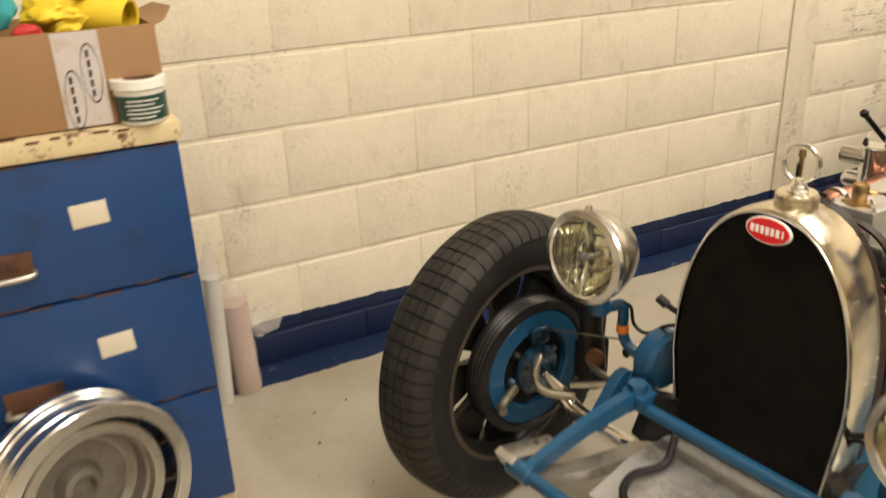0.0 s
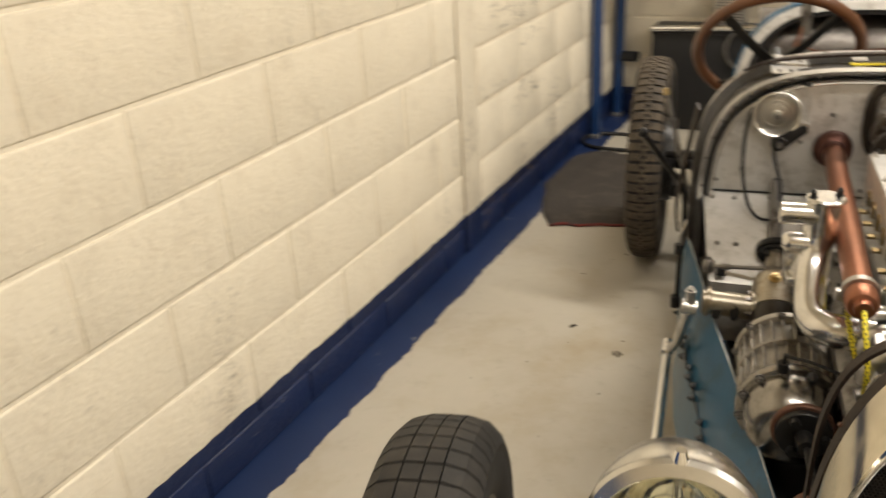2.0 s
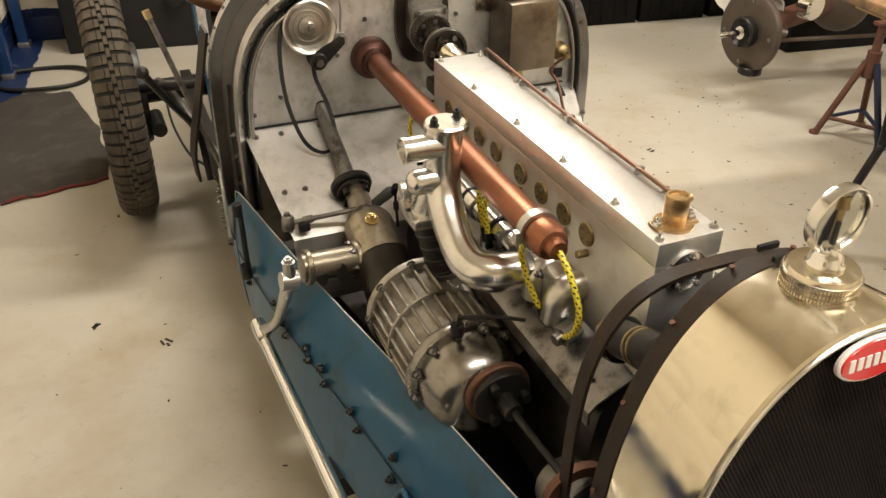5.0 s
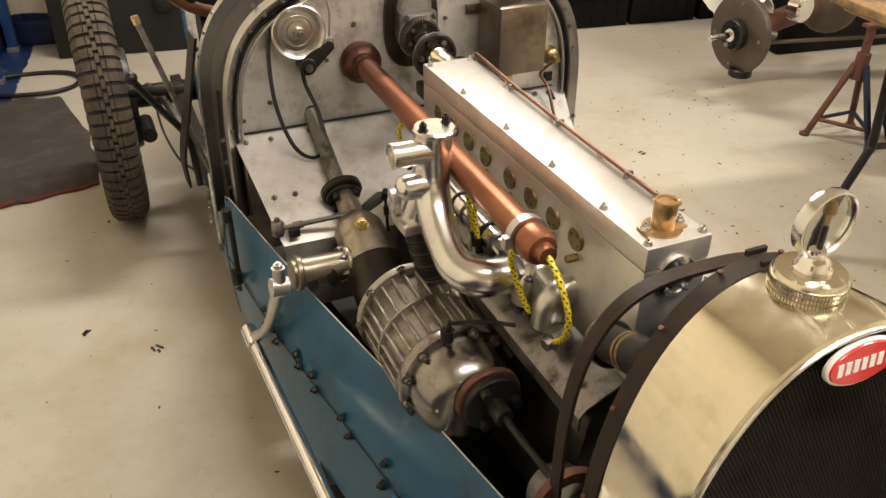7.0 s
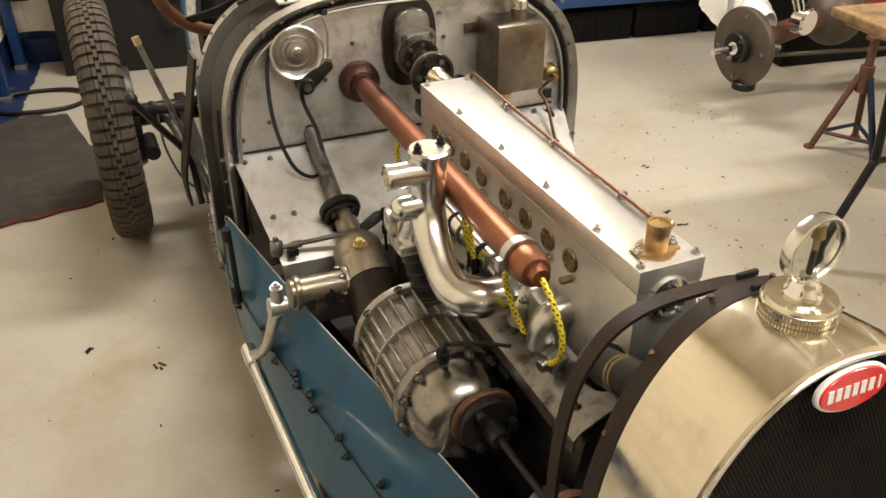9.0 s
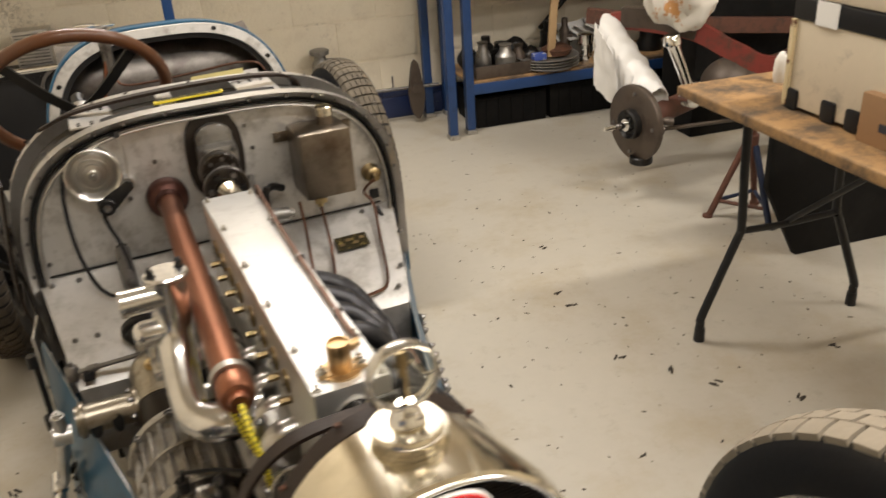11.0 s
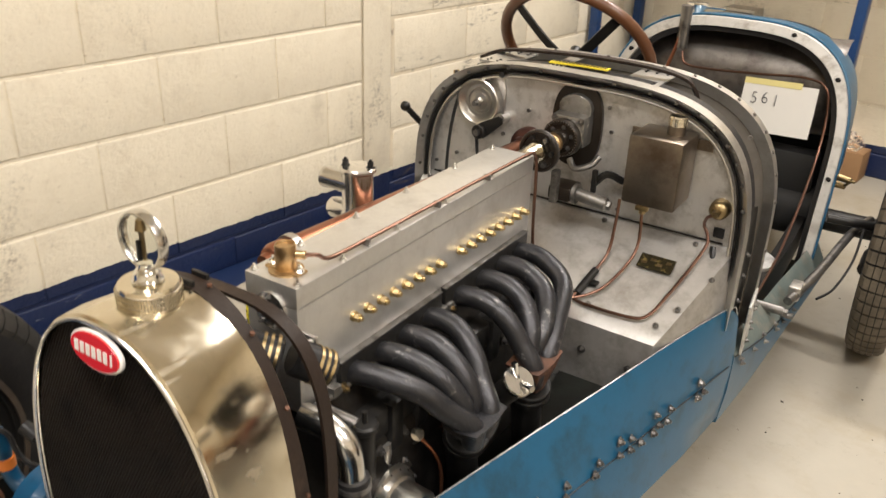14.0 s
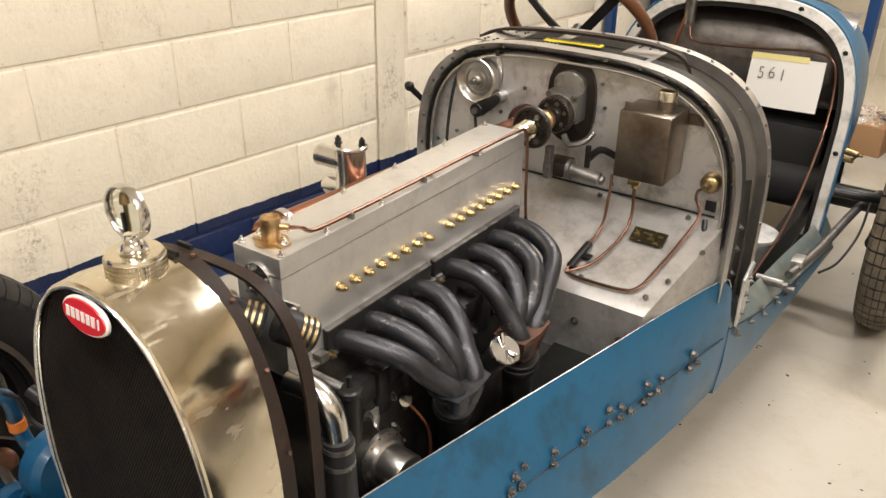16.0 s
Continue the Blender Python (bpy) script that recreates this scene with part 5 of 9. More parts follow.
# added black plates stand in for the shade of the open scuttle gap
for s in (-1, 1):
    b = BM()
    loft(b, [[(s * 0.372 + 0.004, 1.206, 0.43), (s * 0.380 + 0.004, 1.296, 0.43)], [(s * 0.374 + 0.004, 1.206, 0.62), (s * 0.382 + 0.004, 1.296, 0.62)], [(s * 0.366 + 0.004, 1.206, 0.74), (s * 0.375 + 0.004, 1.296, 0.72)]])
    thicken(b, 0.003)
    gap_plate = part("scuttle_gusset", b, BLACK_STEEL, car, "black plate standing for the dark gap inside the scuttle")
    for zz in (0.52, 0.58, 0.63):
        b = BM()
        bolt(b, (s * 0.379 + 0.004, 1.24, zz), (s, 0, 0), 0.007, 0.007)
        part("gusset_bolt", b, STEEL, gap_plate)
# sloping footwell panel and its front face
b = BM()
loft(b, [[(-0.372, 1.164, 0.672), (-0.2, 1.164, 0.672), (0.378, 1.164, 0.668)], [(-0.345, 0.945, 0.560), (-0.2, 0.945, 0.558), (0.318, 0.945, 0.552)], [(-0.340, 0.928, 0.545), (-0.2, 0.928, 0.543), (0.310, 0.928, 0.536)], [(-0.335, 0.925, 0.40), (-0.2, 0.925, 0.40), (0.306, 0.925, 0.40)]])
thicken(b, 0.003)
foot = part("footwell_panel", b, FOOT, car, "sloping dull aluminium footwell panel")
b = BM()
loft(b, [[(0.306, 0.928, 0.530), (0.3185, 0.945, 0.5515), (0.3785, 1.162, 0.6675)], [(0.312, 0.930, 0.505), (0.330, 0.985, 0.515), (0.390, 1.160, 0.535)]])
thicken(b, 0.002)
part("footwell_flank", b, FOOT, foot)
b = BM()
box(b, (0.0, 1.162, 0.674), (0.70, 0.004, 0.003))
part("panel_seam", b, BLACK_STEEL, foot)
for x, y in ((-0.35, 1.145), (-0.30, 1.145), (-0.33, 1.02), (-0.29, 1.02), (-0.31, 0.955), (-0.22, 1.15), (0.30, 1.15), (0.36, 1.08), (0.325, 1.0), (0.30, 0.955), (0.16, 0.955), (0.10, 1.15)):
    z = 0.560 + (y - 0.945) * 0.507
    b = BM()
    bolt(b, (x, y, z), (0, -0.45, 0.9), 0.0042, 0.004)
    part("panel_bolt", b, STEEL, foot)
for x, z in ((-0.02, 0.47), (0.17, 0.48), (0.27, 0.47), (-0.28, 0.47)):
    b = BM()
    bolt(b, (x, 0.923, z), -Y, 0.006, 0.005)
    part("face_bolt", b, STEEL, foot)
bolts1 = [(-0.335, 0.83), (-0.30, 0.92), (-0.345, 0.70), (-0.18, 0.94), (-0.11, 0.865), (0.075, 0.905), (0.085, 0.855), (-0.17, 0.80), (-0.29, 0.73), (0.36, 0.90), (0.12, 0.69), (-0.03, 0.69)]
for x, z in bolts1:
    b = BM()
    cyl(b, (x, 1.166, z), (x, 1.162, z), 0.0045, seg=10)
    part("bulkhead_rivet", b, STEEL, bulk)
# pulley, bracket and cable on the bulkhead
b = BM()
lathe(b, [(0, 0.034), (0.010, 0.034), (0.011, 0.022), (0.020, 0.021), (0.022, 0.016), (0.0275, 0.0155), (0.0285, 0.0185), (0.0300, 0.0185), (0.031, 0.0145), (0.038, 0.014), (0.042, 0.018), (0.046, 0.026), (0.050, 0.028), (0.0525, 0.026), (0.0525, 0.006), (0.050, 0.002), (0, 0.002)], (-0.226, 1.166, 0.868), -Y, 48)
pul = part("hand_pump_wheel", b, SATIN, car, "spun aluminium disc on the bulkhead")
b = BM()
lathe(b, [(0, 0.044), (0.006, 0.044), (0.007, 0.034), (0, 0.034)], (-0.226, 1.166, 0.868), -Y, 12)
part("disc_nut", b, STEEL, pul)
b = BM()
slab(b, [(-0.068, -0.013), (-0.060, -0.018), (-0.046, -0.016), (0.004, -0.010), (0.010, 0.0), (0.004, 0.010), (-0.046, 0.016), (-0.060, 0.018), (-0.068, 0.013)], (-0.168, 1.150, 0.836), (0.82, 0, 0.57), (-0.57, 0, 0.82), (0, -0.012, 0), 0.003)
cyl(b, (-0.216, 1.164, 0.803), (-0.216, 1.128, 0.803), 0.0165, seg=20, bevel=0.002)
adv = part("advance_lever", b, BLACK_STEEL, car, "black lever on the bulkhead")
b = BM()
cyl(b, (-0.168, 1.166, 0.838), (-0.168, 1.140, 0.838), 0.013, seg=18)
tube(b, [(-0.166, 1.150, 0.84), (-0.162, 1.150, 0.90), (-0.172, 1.150, 0.935)], 0.0025, 8, 4)
part("lever_pivot", b, ALU, adv)
b = BM()
cyl(b, (-0.216, 1.130, 0.803), (-0.216, 1.120, 0.803), 0.008, seg=6)
part("lever_bolt", b, STEEL, adv, "bright hexagon bolt")
b = BM()
cyl(b, (-0.176, 1.166, 0.932), (-0.168, 1.135, 0.940), 0.006, seg=12)
part("lever_stop", b, BLACK_STEEL, bulk)
b = BM()
tube(b, [(-0.272, 1.150, 0.90), (-0.288, 1.140, 0.83), (-0.288, 1.120, 0.74), (-0.268, 1.090, 0.665), (-0.235, 1.075, 0.640), (-0.205, 1.090, 0.655), (-0.205, 1.120, 0.71), (-0.222, 1.140, 0.765), (-0.226, 1.140, 0.800)], 0.01, flat=(0.0040, 0.0006, (0, 1, 0.2)), n=8)
part("cable_loop", b, BLACK, car, "flat black cable loop")
# oval drive housing and coupling behind the engine
b = BM()
slab(b, [(0.057 * math.copysign(abs(math.cos(t)) ** 0.7, math.cos(t)), 0.090 * math.copysign(abs(math.sin(t)) ** 0.8, math.sin(t))) for t in [2 * math.pi * i / 36 for i in range(36)]], (0.008, 1.166, 0.856), X, Z, (0, -0.010, 0), 0.002)
oval = part("drive_plate", b, DARK_BASE, car, "dark oval drive plate on the bulkhead")
b = BM()
slab(b, [(0.036 * math.cos(t), 0.026 * math.sin(t) + 0.02) for t in [math.pi * i / 14 for i in range(15)]] + [(-0.036, -0.02), (0.036, -0.02)], (0.008, 1.156, 0.880), X, Z, (0, -0.016, 0), 0.004)
part("drive_plate_boss", b, ALU_DARK, oval)
b = BM()
box(b, (0.008, 1.135, 0.855), (0.076, 0.050, 0.066), 0.008)
dh = part("drive_housing", b, ALU_DARK, car, "cast drive housing")
for x in (-0.022, 0.038):
    for z in (0.832, 0.880):
        b = BM()
        bolt(b, (x, 1.110, z), -Y, 0.005, 0.004)
        part("housing_bolt", b, STEEL, dh)
b = BM()
lathe(b, [(0, 0.0), (0.037, 0.0), (0.040, 0.002), (0.040, 0.022), (0.0375, 0.0245), (0.031, 0.0245), (0.030, 0.021), (0.020, 0.021), (0.018, 0.030), (0.016, 0.032), (0.016, 0.052), (0, 0.052)], (0.003, 1.112, 0.843), -Y, 40)
tdisc = part("drive_disc", b, DARK_BASE, car, "black graduated timing disc")
for i in range(40):
    t = 2 * math.pi * i / 40
    b = BM()
    long = 0.0050 if i % 5 == 0 else 0.0032
    box(b, (0.0385 - long / 2, 0, 0), (long, 0.0008, 0.0009), 0)
    bmesh.ops.transform(b, matrix=Matrix.Translation((0.003, 1.112 - 0.0247, 0.843)) @ Matrix.Rotation(t, 4, "Y"), verts=b.verts)
    part("graduation", b, SATIN, tdisc)
for i in range(6):
    t = 2 * math.pi * i / 6 + 0.3
    b = BM()
    bolt(b, (0.003 + 0.0255 * math.cos(t), 1.112 - 0.021, 0.843 + 0.0255 * math.sin(t)), -Y, 0.0034, 0.004)
    part("disc_bolt", b, STEEL, tdisc)
b = BM()
lathe(b, [(0.0398, 0.003), (0.0415, 0.003), (0.0415, 0.006), (0.0398, 0.006)], (0.003, 1.112, 0.843), -Y, 40, close=True)
part("timing_ring", b, SATIN, tdisc)
b = BM()
lathe(b, [(0.017, 0.0), (0.0215, 0.002), (0.0215, 0.012), (0.018, 0.016), (0.018, 0.026), (0.021, 0.030), (0.021, 0.040), (0, 0.040)], (0.002, 1.064, 0.841), (-0.04, -1, -0.06), 28)
part("drive_nose", b, BREATHER, car, "brown brass drive nose")
b = BM()
lathe(b, [(0.030, 0.0), (0.041, 0.0), (0.043, 0.002), (0.043, 0.011), (0.041, 0.013), (0.036, 0.013), (0.035, 0.008), (0.024, 0.008), (0.023, 0.014), (0, 0.014), (0, 0.001), (0.030, 0.001)], (-0.004, 1.018, 0.836), -Y, 40)
cpl = part("shaft_coupling", b, DARK_BASE, car, "dark round shaft coupling with bolted lugs")
for i in range(6):
    a = 2 * math.pi * i / 6
    b = BM()
    cyl(b, (-0.004 + 0.0295 * math.cos(a), 1.011, 0.836 + 0.0295 * math.sin(a)), (-0.004 + 0.0295 * math.cos(a), 1.000, 0.836 + 0.0295 * math.sin(a)), 0.0052, seg=8)
    part("coupling_bolt", b, STEEL if i % 2 else BLACK_STEEL, cpl)
b = BM()
lathe(b, [(0.0425, 0.004), (0.0440, 0.004), (0.0440, 0.009), (0.0425, 0.009)], (-0.004, 1.018, 0.836), -Y, 40, close=True)
part("coupling_rim", b, STEEL, cpl)
b = BM()
lathe(b, [(0.022, 0.0), (0.022, 0.02), (0.0195, 0.024), (0.0195, 0.08), (0, 0.08)], (-0.004, 1.004, 0.836), -Y, 28)
part("shaft_sleeve", b, NICKEL, car, "bright shaft sleeve into the cam box")
b = BM()
tube(b, [(0.012, 1.13, 0.79), (0.03, 1.12, 0.775), (0.06, 1.13, 0.785), (0.07, 1.15, 0.80)], 0.007, 8, 5)
part("drive_bracket", b, ALU_DARK, car)
b = BM()
box(b, (0.02, 1.05, 0.755), (0.014, 0.02, 0.07), 0.003)
part("bracket_leg", b, ALU_DARK, car)
b = BM()
box(b, (0.025, 1.09, 0.735), (0.05, 0.06, 0.03), 0.006)
part("pump_bracket", b, DARK_BASE, car, "dark brown pump bracket")
b = BM()
cyl(b, (0.055, 1.085, 0.735), (0.125, 1.085, 0.727), 0.014, seg=24, bevel=0.003)
cyl(b, (0.050, 1.085, 0.735), (0.058, 1.085, 0.735), 0.022, seg=20)
cyl(b, (0.125, 1.085, 0.727), (0.132, 1.085, 0.726), 0.010, seg=6)
pmp = part("air_pump", b, ALU_DARK, car, "small aluminium air pump")
b = BM()
box(b, (0.085, 1.10, 0.765), (0.010, 0.010, 0.05), 0.002)
tube(b, [(0.075, 1.12, 0.75), (0.10, 1.13, 0.775), (0.13, 1.15, 0.76)], 0.008, 8, 4)
part("pump_lever", b, BLACK_STEEL, pmp)
# header tank
b = BM()
box(b, (0.213, 1.112, 0.822), (0.108, 0.100, 0.140), 0.006)
tnk = part("oil_tank", b, TANK, car, "tarnished tinned oil tank")
b = BM()
cyl(b, (0.232, 1.12, 0.890), (0.232, 1.12, 0.912), 0.017, seg=24)
part("tank_neck", b, TANK, tnk)
b = BM()
lathe(b, [(0.0185, 0.910), (0.0185, 0.926), (0.016, 0.929), (0.012, 0.927), (0, 0.927)], (0.232, 1.12, 0), (0, 0, 1), 28)
part("tank_cap", b, NICKEL, tnk, "bright screw cap")
for x in (0.146, 0.282):
    b = BM()
    slab(b, [(-0.016, -0.011), (0.016, -0.011), (0.016, 0.011), (-0.016, 0.011)], (x, 1.164, 0.868), X, Z, (0, -0.005, 0), 0.002)
    bolt(b, (x + math.copysign(0.006, x - 0.2), 1.159, 0.868), -Y, 0.006, 0.005)
    part("tank_lug", b, TANK, tnk)
b = BM()
cyl(b, (0.195, 1.10, 0.752), (0.195, 1.10, 0.722), 0.007, seg=14)
box(b, (0.195, 1.095, 0.735), (0.026, 0.012, 0.010), 0.002)
cyl(b, (0.195, 1.10, 0.745), (0.195, 1.10, 0.738), 0.011, seg=6)
part("tank_tap", b, BRASS, car, "brass drain tap under the tank")
b = BM()
lathe(b, [(0, 0.048), (0.006, 0.048), (0.008, 0.03), (0.014, 0.028), (0.019, 0.022), (0.0205, 0.006), (0.0205, 0), (0, 0)], (0.333, 1.166, 0.748), -Y, 32)
part("brass_boss", b, OLD_BRASS, car, "turned brass boss on the bulkhead")
for pts, r in (([(0.195, 1.10, 0.722), (0.200, 1.09, 0.66), (0.195, 1.06, 0.626), (0.178, 1.00, 0.596), (0.155, 0.97, 0.580), (0.125, 0.95, 0.569)], 0.0034),
               ([(0.148, 1.09, 0.745), (0.150, 1.08, 0.70), (0.148, 1.06, 0.632), (0.135, 1.00, 0.596), (0.125, 0.95, 0.569)], 0.0034),
               ([(0.125, 0.952, 0.569), (0.16, 0.947, 0.567), (0.25, 0.950, 0.568), (0.280, 0.965, 0.576), (0.295, 1.01, 0.599), (0.312, 1.08, 0.635), (0.325, 1.13, 0.672), (0.322, 1.145, 0.690), (0.31, 1.15, 0.71), (0.318, 1.13, 0.735), (0.333, 1.12, 0.748)], 0.0034)):
    b = BM()
    tube(b, pts, r, 8, 8)
    part("copper_fuel_pipe", b, PIPE, car, "thin copper pipe over the footwell panel")
b = BM()
cyl(b, (0.141, 1.025, 0.607), (0.129, 0.965, 0.575), 0.0085, seg=14)
box(b, (0.150, 1.0, 0.59), (0.016, 0.02, 0.006), 0.002)
part("pipe_union", b, BLACK_STEEL, car, "black pipe union")
b = BM()
box(b, (0.338, 1.163, 0.695), (0.022, 0.004, 0.022), 0.002)
tube(b, [(0.335, 1.150, 0.668), (0.342, 1.135, 0.645), (0.345, 1.15, 0.625)], 0.006, 8, 4)
part("pipe_grommet", b, BLACK, car)
b = BM()
PM = Matrix.Translation((0.247, 1.078, 0.6325)) @ Matrix.Rotation(math.atan(0.507), 4, "X")
box(b, (0, 0, 0), (0.072, 0.036, 0.002))
bmesh.ops.transform(b, matrix=PM, verts=b.verts)
mk = part("maker_plate", b, PLATE_MAT, car, "small dark brass data plate")
for i in range(4):
    b = BM()
    box(b, (-0.024 + i * 0.016, 0.006 if i % 2 else -0.004, 0.0014), (0.011, 0.007, 0.0006))
    bmesh.ops.transform(b, matrix=PM, verts=b.verts)
    part("plate_bar", b, OLD_BRASS, mk)

# body side panels below the bonnet line
TOP = [(0.10, 0.105, 0.478), (0.28, 0.147, 0.490), (0.45, 0.188, 0.496), (0.60, 0.226, 0.502), (0.80, 0.280, 0.512), (1.00, 0.337, 0.527), (1.15, 0.394, 0.546), (1.195, 0.402, 0.510)]
MIDDLE = [(0.10, -0.034), (0.28, -0.033), (0.60, -0.0255), (0.80, -0.021), (1.00, -0.013), (1.15, -0.002), (2.15, 0.068)]
LOW = [(0.10, 0.200), (0.55, 0.296), (0.72, 0.333), (0.90, 0.371), (1.156, 0.402), (1.494, 0.432), (1.831, 0.447), (2.105, 0.465)]
SEAM = [(1.195, 0.414, 0.412), (1.40, 0.433, 0.365), (1.70, 0.446, 0.315), (1.95, 0.454, 0.275), (2.14, 0.463, 0.245)]


def along(line, y, k):
    return float(np.interp(y, [t[0] for t in line], [t[k] for t in line]))


NUTS_LEFT = ((1.10, 0.385), (1.085, 0.400), (1.08, 0.372), (0.945, 0.405), (0.925, 0.385), (0.90, 0.412), (0.89, 0.392), (0.875, 0.375), (0.80, 0.395), (0.785, 0.38), (0.74, 0.39), (0.72, 0.372), (0.63, 0.378), (0.60, 0.362), (0.50, 0.385), (0.49, 0.35), (0.38, 0.362), (0.37, 0.34))
NUTS_RIGHT = ((0.564, 0.400), (0.540, 0.392), (0.548, 0.372), (0.524, 0.372), (0.636, 0.392), (0.628, 0.372), (0.724, 0.392), (0.708, 0.376), (0.788, 0.404), (0.820, 0.396), (0.844, 0.376), (0.780, 0.380), (0.812, 0.376), (0.900, 0.408), (0.884, 0.376), (0.904, 0.384), (0.932, 0.380), (0.948, 0.400), (1.052, 0.412), (1.068, 0.384), (1.044, 0.380))
for s in (-1, 1):
    def sx(x, y):
        return x if s > 0 else -x + 2 * along(MIDDLE, y, 1)
    b = BM()
    rows = []
    for y, x, z in TOP:
        xb = along(LOW, y, 1)
        rows.append([(sx(x, y), y, z), (sx(x + 0.004, y), y, z - 0.010)] + [(sx(x + 0.006 + (xb - x - 0.006) * k + 0.006 * math.sin(math.pi * k), y), y, z - 0.012 + (0.25 - z + 0.012) * k) for k in (0.25, 0.5, 0.75, 1.0)] + [(sx(xb - 0.010, y), y, 0.238), (sx(xb - 0.05, y), y, 0.232)])
    loft(b, rows)
    thicken(b, 0.003)
    side = part("body_side_panel", b, BLUE, car, "blue painted bonnet side panel with bolts")
    b = BM()
    tube(b, [(sx(x, y), y, z + 0.0005) for y, x, z in TOP], 0.0011, 6, 3)
    part("panel_edge", b, ALU_DULL, side)

    def on_side(y, z, out=0.0):
        zt, xt, xb = along(TOP, y, 2), along(TOP, y, 1), along(LOW, y, 1)
        k = max(0.0, min(1.0, (zt - 0.012 - z) / (zt - 0.262)))
        return (sx(xt + 0.008 + (xb - xt - 0.006) * k + 0.006 * math.sin(math.pi * k) + out, y), y, z)
    b = BM()
    tube(b, [on_side(y, 0.352 + 0.045 * (y - 0.3) / 0.85, 0.0) for y in np.linspace(0.30, 1.17, 9)], 0.0012, 6, 2)
    part("panel_seam", b, BLACK_STEEL, side)
    for y, z in NUTS_RIGHT if s > 0 else NUTS_LEFT:
        b = BM()
        bolt(b, on_side(y, z, 0.001), (s, 0, 0.12), 0.0050 + 0.0022 * ((y * 977) % 1.0), 0.007)
        part("panel_nut", b, STEEL if s > 0 else BLACK_STEEL, side)
    # black plate as the shade inside the spring cut-out, and hanger low on the panel
    b = BM()
    slab(b, [(0.31, 0.262), (0.43, 0.345), (0.455, 0.352), (0.470, 0.270)], (on_side(0.40, 0.30, 0.004)[0], 0, 0), (s * 0.21, 1, 0), (s * -0.25, 0, 1), (s * 0.003, 0, 0), 0.001)
    bmesh.ops.translate(b, vec=(-s * 0.21 * 0.40 + s * 0.25 * 0.30, 0, 0), verts=b.verts)
    if s > 0:
        b.free()
        cut = side
    else:
        cut = part("spring_cutout", b, BLACK_STEEL, side, "black plate standing for the shaded spring opening")
    b = BM()
    tube(b, [on_side(0.30, 0.265, 0.008), on_side(0.42, 0.350, 0.010), on_side(0.455, 0.358, 0.008), on_side(0.475, 0.268, 0.006)] if s < 0 else [on_side(0.27, 0.262, 0.002), on_side(0.34, 0.288, 0.003), on_side(0.40, 0.298, 0.002)], 0.004, 8, 4)
    part("cutout_lip", b, BLUE, cut)
    b = BM()
    box(b, (on_side(0.64, 0.25)[0] - s * 0.01, 0.64, 0.225), (0.03, 0.06, 0.05), 0.003)
    part("hanger_bracket", b, BLACK_STEEL, side)
    # lower cockpit side, narrowing towards the tail
    b = BM()
    loft(b, [[(sx(x, y), y, z), (sx(x * 0.5 + along(LOW, y, 1) * 0.5 + 0.004, y), y, (z + 0.235) / 2), (sx(along(LOW, y, 1), y), y, 0.232), (sx(along(LOW, y, 1) - 0.05, y), y, 0.222)] for y, x, z in SEAM])
    thicken(b, 0.003)
    low = part("cockpit_side_panel", b, BLUE, car, "blue painted lower cockpit side")
    b = BM()
    tube(b, [(sx(x + 0.002, y), y, z) for y, x, z in SEAM], 0.0014, 6, 4)
    part("sill_seam", b, BLACK_STEEL, low)
    b = BM()
    loft(b, [[(sx(x + 0.0005, y), y, z + 0.001), (sx(x - 0.010, y), y, z + up * 0.45), (sx(x - inn, y), y, z + up), (sx(x - inn - 0.02, y), y, z + up - 0.06)] for (y, x, z), up, inn in zip(SEAM, (0.042, 0.050, 0.060, 0.070, 0.10), (0.018, 0.035, 0.045, 0.045, 0.040))])
    thicken(b, 0.003)
    part("sill_ledge", b, BLUE_WORN, low, "worn grey-green sill ledge")
    b = BM()
    box(b, (s * 0.415, 1.268, 0.466), (0.006, 0.105, 0.118), 0.001, Matrix.Rotation(s * 0.10, 4, "Z"))
    pst = part("scuttle_post", b, ALU_DULL, car, "riveted aluminium scuttle foot plate")
    for yy, zz in ((1.255, 0.425), (1.315, 0.425), (1.258, 0.47), (1.31, 0.478), (1.275, 0.505)):
        b = BM()
        bolt(b, (s * (0.418 - 0.1 * (yy - 1.268)), yy, zz), (s, 0, 0), 0.005, 0.004)
        part("post_bolt", b, STEEL, pst)
    for y, dz in ((1.23, -0.012), (1.25, -0.030), (1.33, -0.014), (1.42, -0.016), (1.50, 0.008), (1.53, -0.016), (1.60, -0.014), (1.72, -0.014), (1.38, 0.014)):
        b = BM()
        bolt(b, (sx(along(SEAM, y, 1) + 0.003, y), y, along(SEAM, y, 2) + dz), (s, 0, 0.1), 0.005, 0.006)
        part("panel_nut", b, STEEL, low)
# dark under-tray and chassis rails
b = BM()
box(b, (0, 0.62, 0.245), (0.44, 1.10, 0.010), 0.003)
box(b, (0.03, 1.65, 0.238), (0.70, 1.05, 0.010), 0.003)
part("under_tray", b, DARK, car, "dark oily under-tray")
for s in (-1, 1):
    b = BM()
    tube(b, [(s * 0.205, -0.05, 0.44), (s * 0.155 - 0.025, 0.12, 0.385), (s * 0.20 - 0.025, 0.60, 0.345), (s * 0.30, 1.15, 0.33), (s * 0.36, 1.7, 0.34), (s * 0.36, 2.3, 0.36)], 0.02, flat=(0.016, 0.05, (0, 0, 1)), n=5)
    part("chassis_rail", b, BLACK_STEEL, car)
b = BM()
slab(b, [(0.15, 0), (0.27, 0), (0.31, 0.18), (0.12, 0.30)], (0, 0.70, 0.40), X, Y, (0, 0, 0.01))
part("engine_bay_tray", b, BAY_TRAY, car, "greenish engine bay tray darkened for the shade around it")

